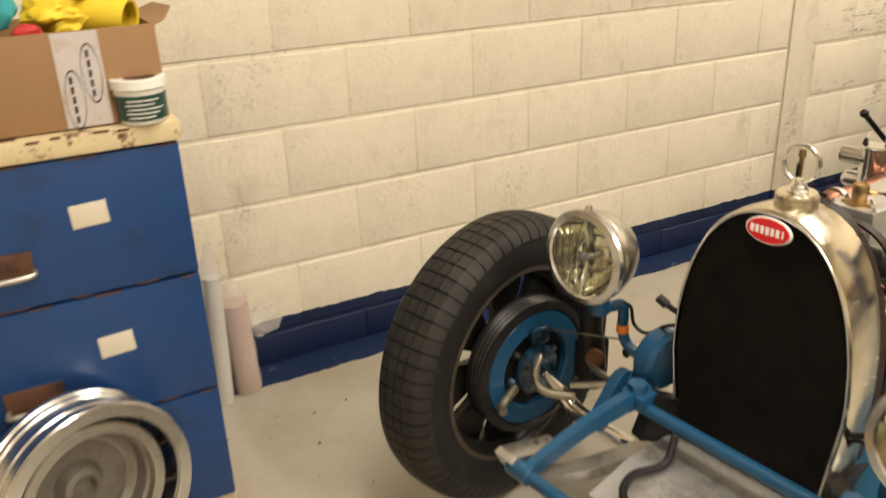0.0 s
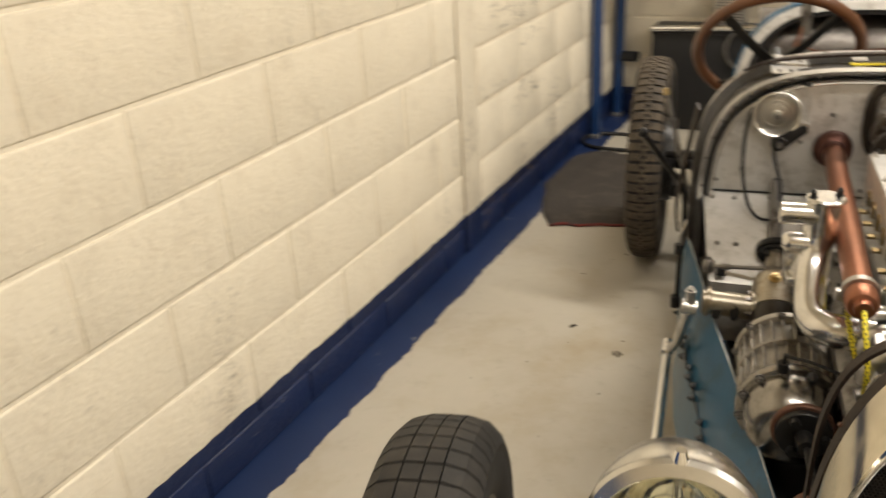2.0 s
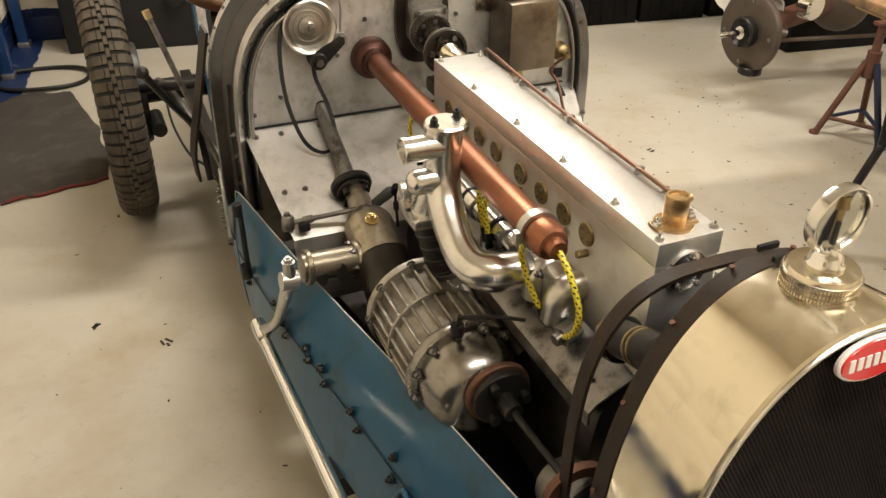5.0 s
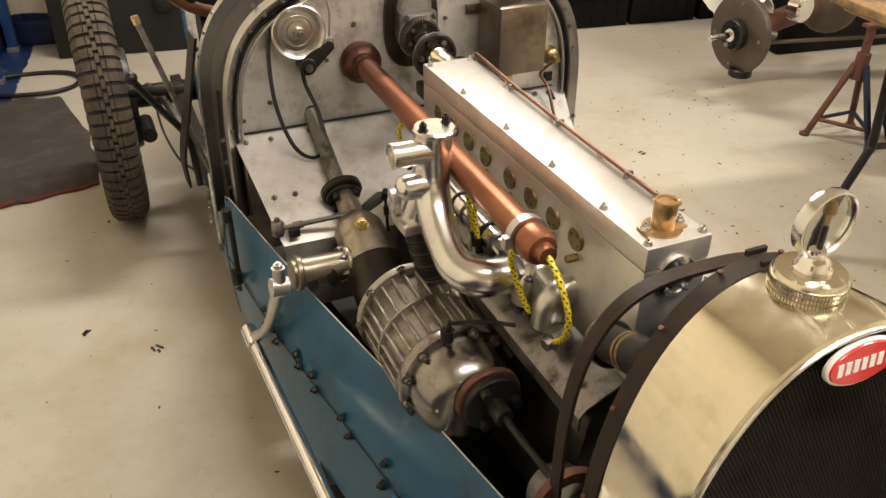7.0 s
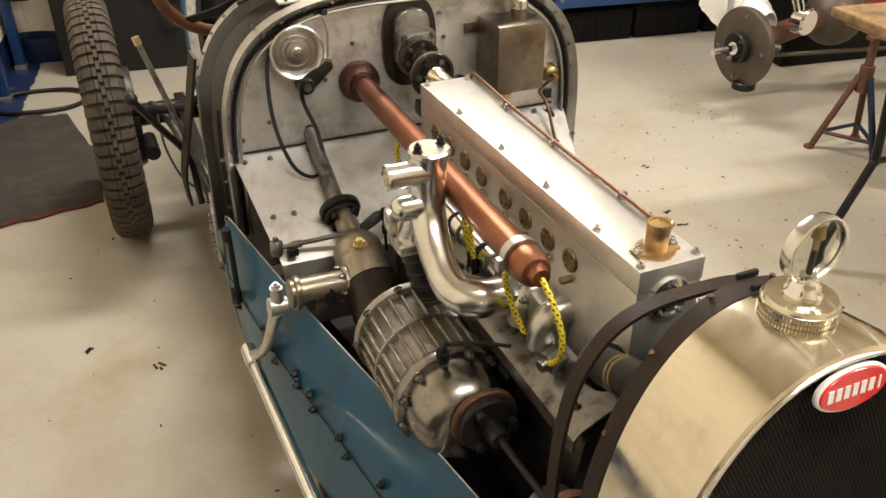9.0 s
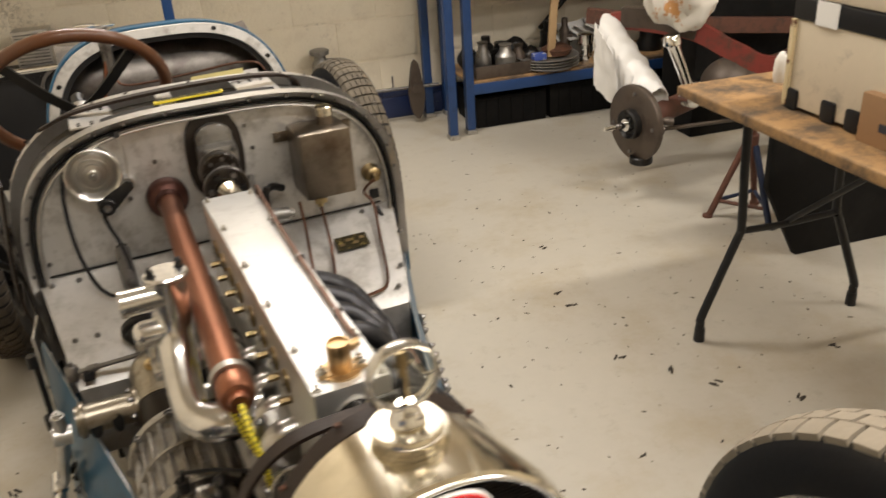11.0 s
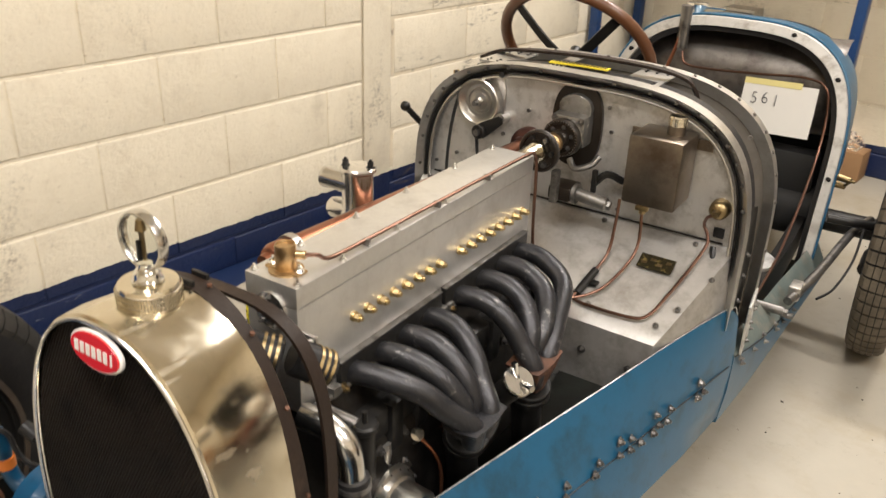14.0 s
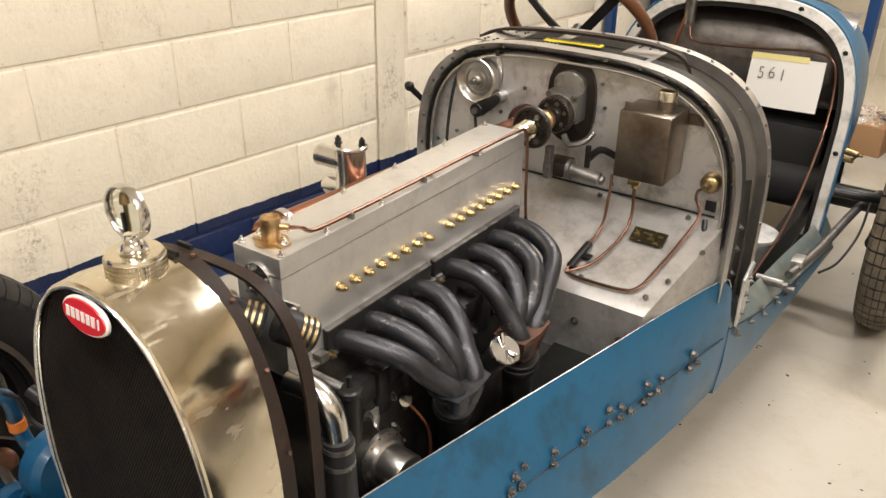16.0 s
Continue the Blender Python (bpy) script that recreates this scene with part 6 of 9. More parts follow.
# cockpit and tail
TAIL = [(2.178, 0.374, 0.946), (2.30, 0.373, 0.944), (2.50, 0.350, 0.908), (2.75, 0.30, 0.84), (3.0, 0.20, 0.78), (3.18, 0.09, 0.68), (3.24, 0.02, 0.62)]
b = BM()
rows = []
for y, w, top in TAIL:
    cx = 0.056 + 0.01 * (y - 2.17)
    rake = 0.30 * max(0.0, 1 - (y - 2.178) / 0.6)
    rows.append([(x, y + rake * (z - 0.8), z) for x, z in arch(w, top, 0.55 + (0.62 - 0.55) * (y - 2.17), 0.26 + 0.12 * (y - 2.17), 3.0, cx, 40, w * 0.92)])
loft(b, rows)
thicken(b, 0.003)
tail = part("tail_shell", b, BLUE, car, "blue painted pointed tail shell")


def raked(line, y):
    return [(x, y + 0.30 * (z - 0.8), z) for x, z in line]


b = BM()
loft(b, [raked(arch(0.376, 0.949, 0.55, 0.30, 3.0, 0.056), 2.178), raked(arch(0.372, 0.945, 0.55, 0.30, 3.0, 0.056), 2.170), raked(arch(0.351, 0.923, 0.55, 0.30, 3.0, 0.056), 2.166), raked(arch(0.348, 0.920, 0.55, 0.30, 3.0, 0.056), 2.182)])
thicken(b, 0.002)
rim = part("cockpit_rim", b, PRIMED, tail, "scuffed pale primed flange round the tail opening")
b = BM()
tube(b, raked(arch(0.378, 0.951, 0.55, 0.30, 3.0, 0.056), 2.176), 0.0045, 8, 1)
part("rolled_edge", b, BLUE, tail)
b = BM()
loft(b, [raked(arch(0.347, 0.919, 0.55, 0.30, 3.0, 0.056), 2.176), raked(arch(0.336, 0.907, 0.55, 0.30, 3.0, 0.056), 2.180), raked(arch(0.333, 0.904, 0.55, 0.30, 3.0, 0.056), 2.215)])
thicken(b, 0.003)
part("rubber_seal", b, HOSE, tail, "black rubber seal inside the flange")
for i in range(2, 43, 8):
    x, z = arch(0.361, 0.934, 0.55, 0.30, 3.0, 0.056)[i]
    b = BM()
    bolt(b, (x, 2.166 + 0.30 * (z - 0.8), z), -Y, 0.0055, 0.004)
    part("rim_bolt", b, BLACK_STEEL, rim)
b = BM()
loft(b, [raked(arch(0.342, 0.913, 0.55, 0.28, 3.0, 0.056), y) for y in (2.19, 2.50)])
slab(b, arch(0.336, 0.906, 0.55, 0.28, 3.0, 0.056), (0, 2.53, 0), X, Z, (0, 0.01, 0))
part("tail_lining", b, DARK, tail, "dark lined tail interior")
b = BM()
rows = []
for i in range(17):
    a = -math.pi / 2 + math.pi * i / 16
    rows.append([(0.056 + sx * (0.322 - 0.020 * abs(sx) ** 6), 2.40 - 0.145 * math.cos(a) ** 0.8 + 0.03 * abs(sx) ** 8, 0.745 + 0.150 * math.sin(a)) for sx in np.linspace(-1, 1, 20)])
loft(b, rows)
ftank = part("fuel_tank", b, FUEL, car, "dull dark steel fuel tank inside the tail")
b = BM()
tube(b, [(0.02, 2.272, 0.800), (0.02, 2.262, 0.786), (0.09, 2.262, 0.786), (0.09, 2.272, 0.800)], 0.003, 8, 3)
part("tank_loop", b, STEEL, ftank, "thin wire loop on the tank")
b = BM()
cyl(b, (-0.30, 2.23, 0.40), (0.38, 2.23, 0.40), 0.09, seg=24)
box(b, (0.04, 2.21, 0.52), (0.66, 0.08, 0.14), 0.02)
part("seat_frame", b, DARK, car, "dark seat frame behind the cockpit")
b = BM()
tube(b, [(-0.10, 2.20, 0.83), (-0.08, 2.19, 0.795), (0.0, 2.19, 0.79), (0.15, 2.185, 0.80), (0.28, 2.18, 0.81), (0.345, 2.17, 0.79), (0.365, 2.16, 0.70), (0.37, 2.10, 0.58), (0.37, 1.95, 0.46), (0.375, 1.75, 0.41), (0.38, 1.45, 0.40)], 0.0038, 8, 8)
part("copper_fuel_pipe", b, PIPE, car, "long copper pipe round the tail opening")
b = BM()
tube(b, [(-0.105, 2.19, 0.93), (-0.115, 2.19, 0.86), (-0.14, 2.18, 0.76), (-0.17, 2.14, 0.62), (-0.18, 2.05, 0.50)], 0.006, 10, 8)
part("red_fuel_pipe", b, COPPER, car, "bright copper pipe down from the filler")
b = BM()
cyl(b, (-0.105, 2.20, 0.97), (-0.105, 2.20, 0.84), 0.018, seg=18)
part("filler_neck", b, STEEL, car)
b = BM()
lathe(b, [(0.026, 0.95), (0.026, 0.966), (0.036, 0.968), (0.036, 0.982), (0.030, 0.986), (0, 0.986)], (-0.145, 2.45, -0.040), (0, 0, 1), 28)
box(b, (-0.085, 2.45, 0.935), (0.07, 0.014, 0.008), 0.003)
part("fuel_cap", b, CHROME, car, "chrome fuel filler cap with a lever")
b = BM()
cyl(b, (0.440, 2.10, 0.562), (0.478, 2.092, 0.559), 0.010, 0.009, 16, 0.0015)
cyl(b, (0.425, 2.125, 0.535), (0.465, 2.115, 0.530), 0.013, 0.007, 16, 0.0015)
tube(b, [(0.462, 2.094, 0.560), (0.470, 2.094, 0.550), (0.462, 2.10, 0.540)], 0.004, 8, 4)
cyl(b, (0.478, 2.092, 0.559), (0.488, 2.090, 0.558), 0.005, seg=6)
bfit = part("brass_cock", b, OLD_BRASS, car, "two brass drain cocks beside the tail")
b = BM()
tube(b, [(0.43, 2.11, 0.53), (0.432, 2.10, 0.49), (0.428, 2.10, 0.45)], 0.005, 8, 4)
part("cock_chain", b, BLACK_STEEL, bfit)
# cockpit floor clutter
b = BM()
cyl(b, (0.30, 1.75, 0.33), (0.30, 1.75, 0.40), 0.075, seg=28)
part("cockpit_housing", b, ALU_DULL, car, "round dull aluminium housing in the cockpit")
b = BM()
box(b, (0.372, 1.42, 0.455), (0.04, 0.05, 0.012), 0.002)
cyl(b, (0.37, 1.41, 0.40), (0.37, 1.41, 0.45), 0.012, seg=12)
cyl(b, (0.37, 1.43, 0.46), (0.37, 1.43, 0.50), 0.010, 0.006, 12)
part("brake_adjuster", b, ALU, car)
b = BM()
cyl(b, (0.36, 1.40, 0.37), (0.36, 1.40, 0.45), 0.008, seg=10)
part("adjuster_stem", b, BRASS, car)
# steering wheel
SH, SA = Vector((-0.216, 1.635, 0.905)), Vector((0, 0.8, 0.6)).normalized()
sw = part("steering_column_upper", (lambda q: (cyl(q, (-0.208, 1.17, 0.695), SH, 0.016, seg=16), q)[1])(BM()), BLACK_STEEL, car)
a, u, v = frame_of(SA)
b = BM()
tube(b, [SH + (u * math.cos(t) + v * math.sin(t)) * 0.207 for t in [2 * math.pi * i / 40 for i in range(40)]], 0.0155, 12, 1, closed=True)
swr = part("steering_wheel_rim", b, WOOD_RIM, car, "varnished wood steering wheel rim")
UP = (Z - SA * Z.dot(SA)).normalized()
SD = SA.cross(UP)
for k in range(4):
    t = math.pi / 4 + k * math.pi / 2
    d = UP * math.sin(t) + SD * math.cos(t)
    b = BM()
    tube(b, [SH - SA * 0.045 + d * 0.02, SH - SA * 0.035 + d * 0.09, SH + d * 0.20], 0.01, flat=(0.013, 0.0025, SA), n=5)
    part("steering_spoke", b, BLACK_STEEL, swr)
b = BM()
cyl(b, SH - SA * 0.055, SH - SA * 0.028, 0.026, seg=24, bevel=0.004)
part("steering_hub", b, ALU, swr)
# outside lever and its rods
b = BM()
tube(b, [(-0.531, 1.297, 0.766), (-0.480, 1.385, 0.660), (-0.440, 1.455, 0.580), (-0.424, 1.470, 0.535), (-0.418, 1.450, 0.435)], 0.008, 10, 6)
lathe(b, [(0, -0.014), (0.007, -0.012), (0.012, -0.006), (0.0135, 0.0), (0.012, 0.006), (0.008, 0.011), (0.007, 0.022), (0, 0.022)], (-0.531, 1.294, 0.769), (0.25, 0.62, -0.74), 16)
part("outside_lever", b, BLACK_STEEL, car, "black outside hand lever")
b = BM()
cyl(b, (-0.489, 1.4757, 0.8225), (-0.385, 1.442, 0.445), 0.0065, seg=12)
hbr = part("brake_lever", b, STEEL, car, "slim steel lever with a brass button")
b = BM()
cyl(b, (-0.493, 1.477, 0.838), (-0.4885, 1.4755, 0.820), 0.0085, seg=14, bevel=0.001)
part("lever_button", b, BRASS, hbr)
b = BM()
tube(b, [(-0.400, 1.30, 0.84), (-0.425, 1.36, 0.68), (-0.445, 1.45, 0.52), (-0.44, 1.50, 0.42)], 0.01, flat=(0.015, 0.003, (1, 0.2, 0)), n=6)
part("hanging_strap", b, LEATHER, car, "dark leather strap hanging beside the cockpit")
b = BM()
for z0, z1, x in ((0.56, 0.40, -0.412),):
    cyl(b, (x, 1.07, z0), (x, 1.06, z1), 0.006, seg=10)
    cyl(b, (x - 0.004, 1.07, z0 + 0.005), (x - 0.004, 1.07, z0 - 0.02), 0.010, seg=10)
    cyl(b, (x - 0.004, 1.06, z1), (x - 0.004, 1.06, z1 + 0.03), 0.011, seg=10)
part("bonnet_latch", b, BLACK_STEEL, car, "black bonnet latch on the side panel")


# wheels
W = 0.83  # tyre breadth


PLAIN_TREAD = ([(-0.0235, 0.3750), (0.0, 0.3757)], [(0.0022, 0.3757), (0.0235, 0.3750)], [(0.0258, 0.375), (0.050, 0.368), (0.0655, 0.352), (0.0715, 0.336)], [(-0.0258, 0.375), (-0.050, 0.368), (-0.0655, 0.352), (-0.0715, 0.336)])
BLOCK_TREAD = ([(-0.0215, 0.3750), (-0.0085, 0.3755)], [(-0.0065, 0.3757), (0.0065, 0.3757)], [(0.0085, 0.3755), (0.0215, 0.3750)], [(0.0245, 0.375), (0.050, 0.368), (0.0655, 0.352), (0.0715, 0.336)], [(-0.0245, 0.375), (-0.050, 0.368), (-0.0655, 0.352), (-0.0715, 0.336)])
GRID_TREAD = ([(-0.0310, 0.3725), (-0.0130, 0.3752)], [(-0.0100, 0.3755), (0.0080, 0.3755)], [(0.0110, 0.3752), (0.0310, 0.3725)], [(0.0342, 0.3720), (0.052, 0.3665), (0.0655, 0.352)], [(-0.0342, 0.3720), (-0.052, 0.3665), (-0.0655, 0.352)])
FLAT_TREAD = ([(-0.0600, 0.3665), (-0.0420, 0.3715), (-0.0185, 0.3745)], [(-0.0160, 0.3750), (0.0160, 0.3750)], [(0.0185, 0.3745), (0.0420, 0.3715), (0.0600, 0.3665)])


def build_wheel(tread, gap, sections, n=66):
    b = BM()
    lathe(b, [(r, h * W) for r, h in [(0.247, -0.056), (0.256, -0.058), (0.256, -0.052), (0.240, -0.048), (0.232, -0.03), (0.228, 0.0), (0.232, 0.03), (0.240, 0.048), (0.256, 0.052), (0.256, 0.058), (0.247, 0.056), (0.236, 0.040), (0.224, 0.03), (0.220, 0.0), (0.224, -0.03), (0.236, -0.040)]], (0, 0, 0), X, 64, close=True)
    w = part("wheel", b, BLACK_STEEL, car, "black cast wheel with a treaded tyre")
    b = BM()
    lathe(b, [(r, h * W) for r, h in [(0.248, -0.052), (0.262, -0.062), (0.290, -0.069), (0.322, -0.070), (0.346, -0.065), (0.360, -0.056), (0.366, -0.040), (0.368, 0.0), (0.366, 0.040), (0.360, 0.056), (0.346, 0.065), (0.322, 0.070), (0.290, 0.069), (0.262, 0.062), (0.248, 0.052), (0.24, 0.04), (0.24, -0.04)]], (0, 0, 0), X, 72, close=True)
    part("tyre", b, RUBBER, w)
    b = BM()
    lathe(b, [(0.246, 0.0495), (0.2575, 0.0495), (0.2585, 0.0470), (0.246, 0.0470)], (0, 0, 0), X, 64, close=True)
    lathe(b, [(0.246, -0.0495), (0.2575, -0.0495), (0.2585, -0.0470), (0.246, -0.0470)], (0, 0, 0), X, 64, close=True)
    part("rim_lip", b, GREY_DRUM, w, "worn grey rim edge")
    b = BM()
    for i in range(n):
        t0, t1 = 2 * math.pi * (i + gap) / n, 2 * math.pi * (i + 1 - gap) / n
        for sec in sections:
            sh = math.pi / n if abs(sec[0][0] + sec[-1][0]) < 0.001 else 0.0
            rows = []
            for t in (t0 + sh, t1 + sh):
                rows.append([(h * W, r * math.cos(t), r * math.sin(t)) for h, r in sec] + [(h * 0.97 * W, (r - 0.012) * math.cos(t), (r - 0.012) * math.sin(t)) for h, r in reversed(sec)])
            loft(b, rows, caps=True, closed=True)
    part("tread", b, tread, w, smooth=25)
    for k in range(8):
        t = 2 * math.pi * k / 8
        b = BM()
        slab(b, [(-0.036, 0.06), (0.036, 0.06), (0.040, 0.14), (0.050, 0.185), (0.074, 0.224), (-0.074, 0.224), (-0.050, 0.185), (-0.040, 0.14)], (-0.008, 0, 0), Y, Z, (0.016, 0, 0), 0.005)
        bmesh.ops.rotate(b, cent=(0, 0, 0), matrix=Matrix.Rotation(t, 3, "X"), verts=b.verts)
        part("spoke", b, BLACK_STEEL, w)
    b = BM()
    lathe(b, [(0, 0.05), (0.03, 0.05), (0.04, 0.035), (0.07, 0.02), (0.07, -0.02), (0.03, -0.03), (0, -0.03)], (0, 0, 0), X, 32)
    part("hub", b, BLACK_STEEL, w)
    return w


wheel = build_wheel(TREAD_FRONT, 0.065, PLAIN_TREAD)
wheel.matrix_basis = pose(-0.668, -0.03, 0.3640, 0, 0, 8) @ Matrix.Diagonal((1.30, 0.968, 0.968, 1))
wheel = build_wheel(TREAD_PALE, 0.085, FLAT_TREAD, 52)
wheel.matrix_basis = pose(0.575, -0.090, 0.3755, 0, 0, 181)
wheel = build_wheel(TREAD, 0.09, GRID_TREAD, 60)
wheel.matrix_basis = pose(0.632, 2.24, 0.3755, 0, 0, 180)
wheel = build_wheel(TREAD_WORN, 0.15, BLOCK_TREAD)
wheel.matrix_basis = pose(-0.580, 2.24, 0.3755)
# brakes, axle ends, dampers and lamps
for s in (-1, 1):
    b = BM()
    lathe(b, [(0.10, -0.012), (0.168, -0.012)] + [(0.168 - 0.004 * (i % 2), -0.008 + i * 0.006) for i in range(9)] + [(0.150, 0.046), (0.145, 0.040), (0.10, 0.04)], (s * 0.600, -0.02, 0.3755), (-s, 0, 0), 56)
    drum = part("brake_drum", b, BLACK_STEEL, car, "dark grooved front brake drum")
    b = BM()
    lathe(b, [(0.098, 0.026), (0.099, 0.042), (0.103, 0.046), (0.142, 0.044), (0.146, 0.038), (0.146, 0.02)], (s * 0.600, -0.02, 0.3755), (-s, 0, 0), 48)
    plate = part("brake_backplate", b, BLUE_BRIGHT, drum, "bright blue brake back plate")
    b = BM()
    lathe(b, [(0, 0.075), (0.028, 0.075), (0.04, 0.06), (0.062, 0.05), (0.062, 0.04)], (s * 0.600, -0.02, 0.3755), (-s, 0, 0), 24)
    box(b, (s * 0.545, -0.02, 0.47), (0.02, 0.05, 0.04), 0.008)
    part("stub_axle", b, OILY_BLUE, drum, "oily dark blue hub centre")
    b = BM()
    lathe(b, [(0, 0.024), (0.10, 0.026), (0.10, 0.02), (0, 0.018)], (s * 0.600, -0.02, 0.3755), (-s, 0, 0), 32)
    part("backplate_recess", b, BLACK_STEEL, plate)
    for i in range(6):
        a = 2 * math.pi * i / 6 + 0.3
        b = BM()
        cyl(b, (s * 0.575, -0.02 + 0.07 * math.cos(a), 0.3755 + 0.07 * math.sin(a)), (s * 0.558, -0.02 + 0.066 * math.cos(a), 0.3755 + 0.066 * math.sin(a)), 0.013, 0.010, 12, 0.003)
        part("backplate_lug", b, OILY_BLUE if i % 2 else BLACK_STEEL, plate)
    for i in range(5):
        a = 2 * math.pi * i / 5
        b = BM()
        bolt(b, (s * 0.548, -0.02 + 0.045 * math.cos(a), 0.3755 + 0.045 * math.sin(a)), (-s, 0, 0), 0.007, 0.008)
        part("backplate_nut", b, STEEL, plate)
    b = BM()
    tube(b, [(s * 0.535, -0.03, 0.42), (s * 0.50, -0.075, 0.40), (s * 0.46, -0.085, 0.385), (s * 0.40, -0.05, 0.385)], 0.010, 12, 6)
    tube(b, [(s * 0.54, -0.10, 0.36), (s * 0.52, -0.16, 0.345), (s * 0.50, -0.17, 0.345)], 0.011, 12, 5)
    part("steering_arm", b, DULL_CASE, car, "polished steering arm")
    b = BM()
    tube(b, [(s * 0.48, 0.06, 0.43), (s * 0.42, 0.03, 0.42), (s * 0.36, 0.02, 0.42)], 0.008, 10, 4)
    tube(b, [(s * 0.44, -0.02, 0.385), (s * 0.36, 0.02, 0.41), (s * 0.30, 0.06, 0.43)], 0.0085, 10, 4)
    part("brake_rod", b, SATIN, car)
    b = BM()
    tube(b, [(s * 0.462, 0.075, 0.345), (s * 0.464, 0.070, 0.42), (s * 0.462, 0.062, 0.50), (s * 0.452, 0.050, 0.575)], 0.024, 14, 5, radii=[0.034, 0.032, 0.026, 0.030])
    box(b, (s * 0.470, 0.075, 0.41), (0.05, 0.07, 0.10), 0.010)
    hang = part("spring_hanger", b, BLACK_STEEL, car, "oily black spring hanger behind the brake")
    b = BM()
    cyl(b, (s * 0.430, 0.045, 0.440), (s * 0.424, 0.035, 0.440), 0.022, seg=20, bevel=0.003)
    part("hanger_disc", b, RUSTY, hang)
    b = BM()
    cyl(b, (s * 0.232, 0.055, 0.508), (s * 0.282, 0.055, 0.508), 0.066, seg=40, bevel=0.010)
    damp = part("friction_damper", b, BLUE_BRIGHT, car, "blue friction damper")
    b = BM()
    cap_pts = [(-0.015 + 0.028 * math.cos(a), 0.462 + 0.028 * math.sin(a)) for a in [math.radians(q) for q in range(-32, 149, 20)]]
    cap_pts += [(-0.080 + 0.024 * math.cos(a), 0.395 + 0.024 * math.sin(a)) for a in [math.radians(q) for q in range(148, 329, 20)]]
    slab(b, cap_pts, (s * 0.284, 0, 0), Y, Z, (s * 0.026, 0, 0), 0.006)
    slab(b, [(0.060, 0.520), (-0.010, 0.478), (-0.020, 0.452), (0.050, 0.492)], (s * 0.280, 0, 0), Y, Z, (s * 0.008, 0, 0), 0.002)
    cyl(b, (s * 0.282, 0.055, 0.508), (s * 0.290, 0.055, 0.508), 0.018, seg=6)
    part("damper_arm", b, BLUE_BRIGHT, damp)
    b = BM()
    cyl(b, (s * 0.309, -0.015, 0.462), (s * 0.314, -0.015, 0.462), 0.017, seg=24, bevel=0.001)
    part("damper_face", b, RUSTY, damp)
    b = BM()
    tube(b, [(s * 0.545, -0.02, 0.485), (s * 0.45, 0.005, 0.505), (s * 0.352, 0.036, 0.520)], 0.0022, 6, 4)
    part("brake_cable", b, STEEL, drum, "thin steel brake cable")
    # chassis horn
    b = BM()
    slab(b, [(-0.02, 0.452), (-0.10, 0.463), (-0.20, 0.456), (-0.29, 0.438), (-0.355, 0.425), (-0.358, 0.449), (-0.29, 0.466), (-0.20, 0.486), (-0.10, 0.497), (-0.02, 0.492)], (s * 0.212, 0, 0), Y, Z, (s * 0.022, 0, 0), 0.004)
    cyl(b, (s * 0.205, -0.355, 0.437), (s * 0.262, -0.355, 0.437), 0.018, seg=20, bevel=0.003)
    part("chassis_horn", b, BLUE_BRIGHT, car, "blue front chassis horn")
    b = BM()
    cyl(b, (s * 0.222, -0.055, 0.485), (s * 0.222, -0.055, 0.51), 0.02, seg=6)
    box(b, (s * 0.222, -0.05, 0.475), (0.06, 0.05, 0.03), 0.008)
    part("horn_clamp", b, BLUE_BRIGHT, car)
    b = BM()
    tube(b, [(s * 0.215, -0.33, 0.415), (s * 0.215, -0.15, 0.365), (s * 0.215, 0.0, 0.345), (s * 0.215, 0.2, 0.355)], 0.02, flat=(0.02, 0.012, (0, 0, 1)), n=5)
    part("leaf_spring", b, CAST, car, "front leaf spring")
    b = BM()
    slab(b, [(-0.372, 0.455), (-0.358, 0.462), (-0.235, 0.432), (-0.235, 0.418), (-0.36, 0.428)], (s * 0.240, 0, 0), Y, Z, (s * 0.050, 0, 0), 0.004)
    end = part("spring_end", b, ALU, car, "bright riveted spring end plate")
    for k in range(4):
        b = BM()
        cyl(b, (s * 0.270, -0.335 + k * 0.026, 0.452 - k * 0.0063), (s * 0.270, -0.335 + k * 0.026, 0.461 - k * 0.0063), 0.005, 0.004, 10)
        part("plate_rivet", b, STEEL, end)
    # headlamp
    shift = (0, 0, 0) if s < 0 else (-0.020, -0.025, -0.055)
    HC, HA = (Vector((-0.359, -0.035, 0.742)) if s < 0 else Vector((0.335, -0.060, 0.685))), (Vector((0.045, -0.997, 0.067)) if s < 0 else Vector((0.10, -0.97, 0.20))).normalized()
    b = BM()
    lathe(b, [(0.079, 0.052), (0.083, 0.056), (0.096, 0.051), (0.099, 0.044), (0.096, 0.036), (0.096, 0.030), (0.093, 0.012), (0.082, -0.02), (0.064, -0.048), (0.040, -0.068), (0.018, -0.077), (0, -0.078)], HC, HA, 56)
    thicken(b, 0.002)
    lamp = part("headlamp", b, LAMP_CHROME, car, "chrome headlamp with a clear glass")
    b = BM()
    lathe(b, [(0.087, 0.046), (0.075, 0.012), (0.055, -0.020), (0.030, -0.040), (0, -0.046)], HC, HA, 40)
    part("reflector", b, REFLECTOR, lamp)
    b = BM()
    lathe(b, [(0.081 - 0.0054 * i, 0.050 + 0.010 * (1 - (1 - i / 15) ** 2)) for i in range(15)] + [(0, 0.060)], HC, HA, 72)
    across = HA.cross(Z).normalized()
    for vtx in b.verts:
        d = (vtx.co - HC).dot(across)
        vtx.co += HA * (0.0018 * math.sin(d * 2 * math.pi / 0.020) + 0.0012 * noise.noise(vtx.co * 45))
    thicken(b, 0.003)
    part("lamp_glass", b, GLASS, lamp).visible_shadow = False
    a, u, v = frame_of(HA)
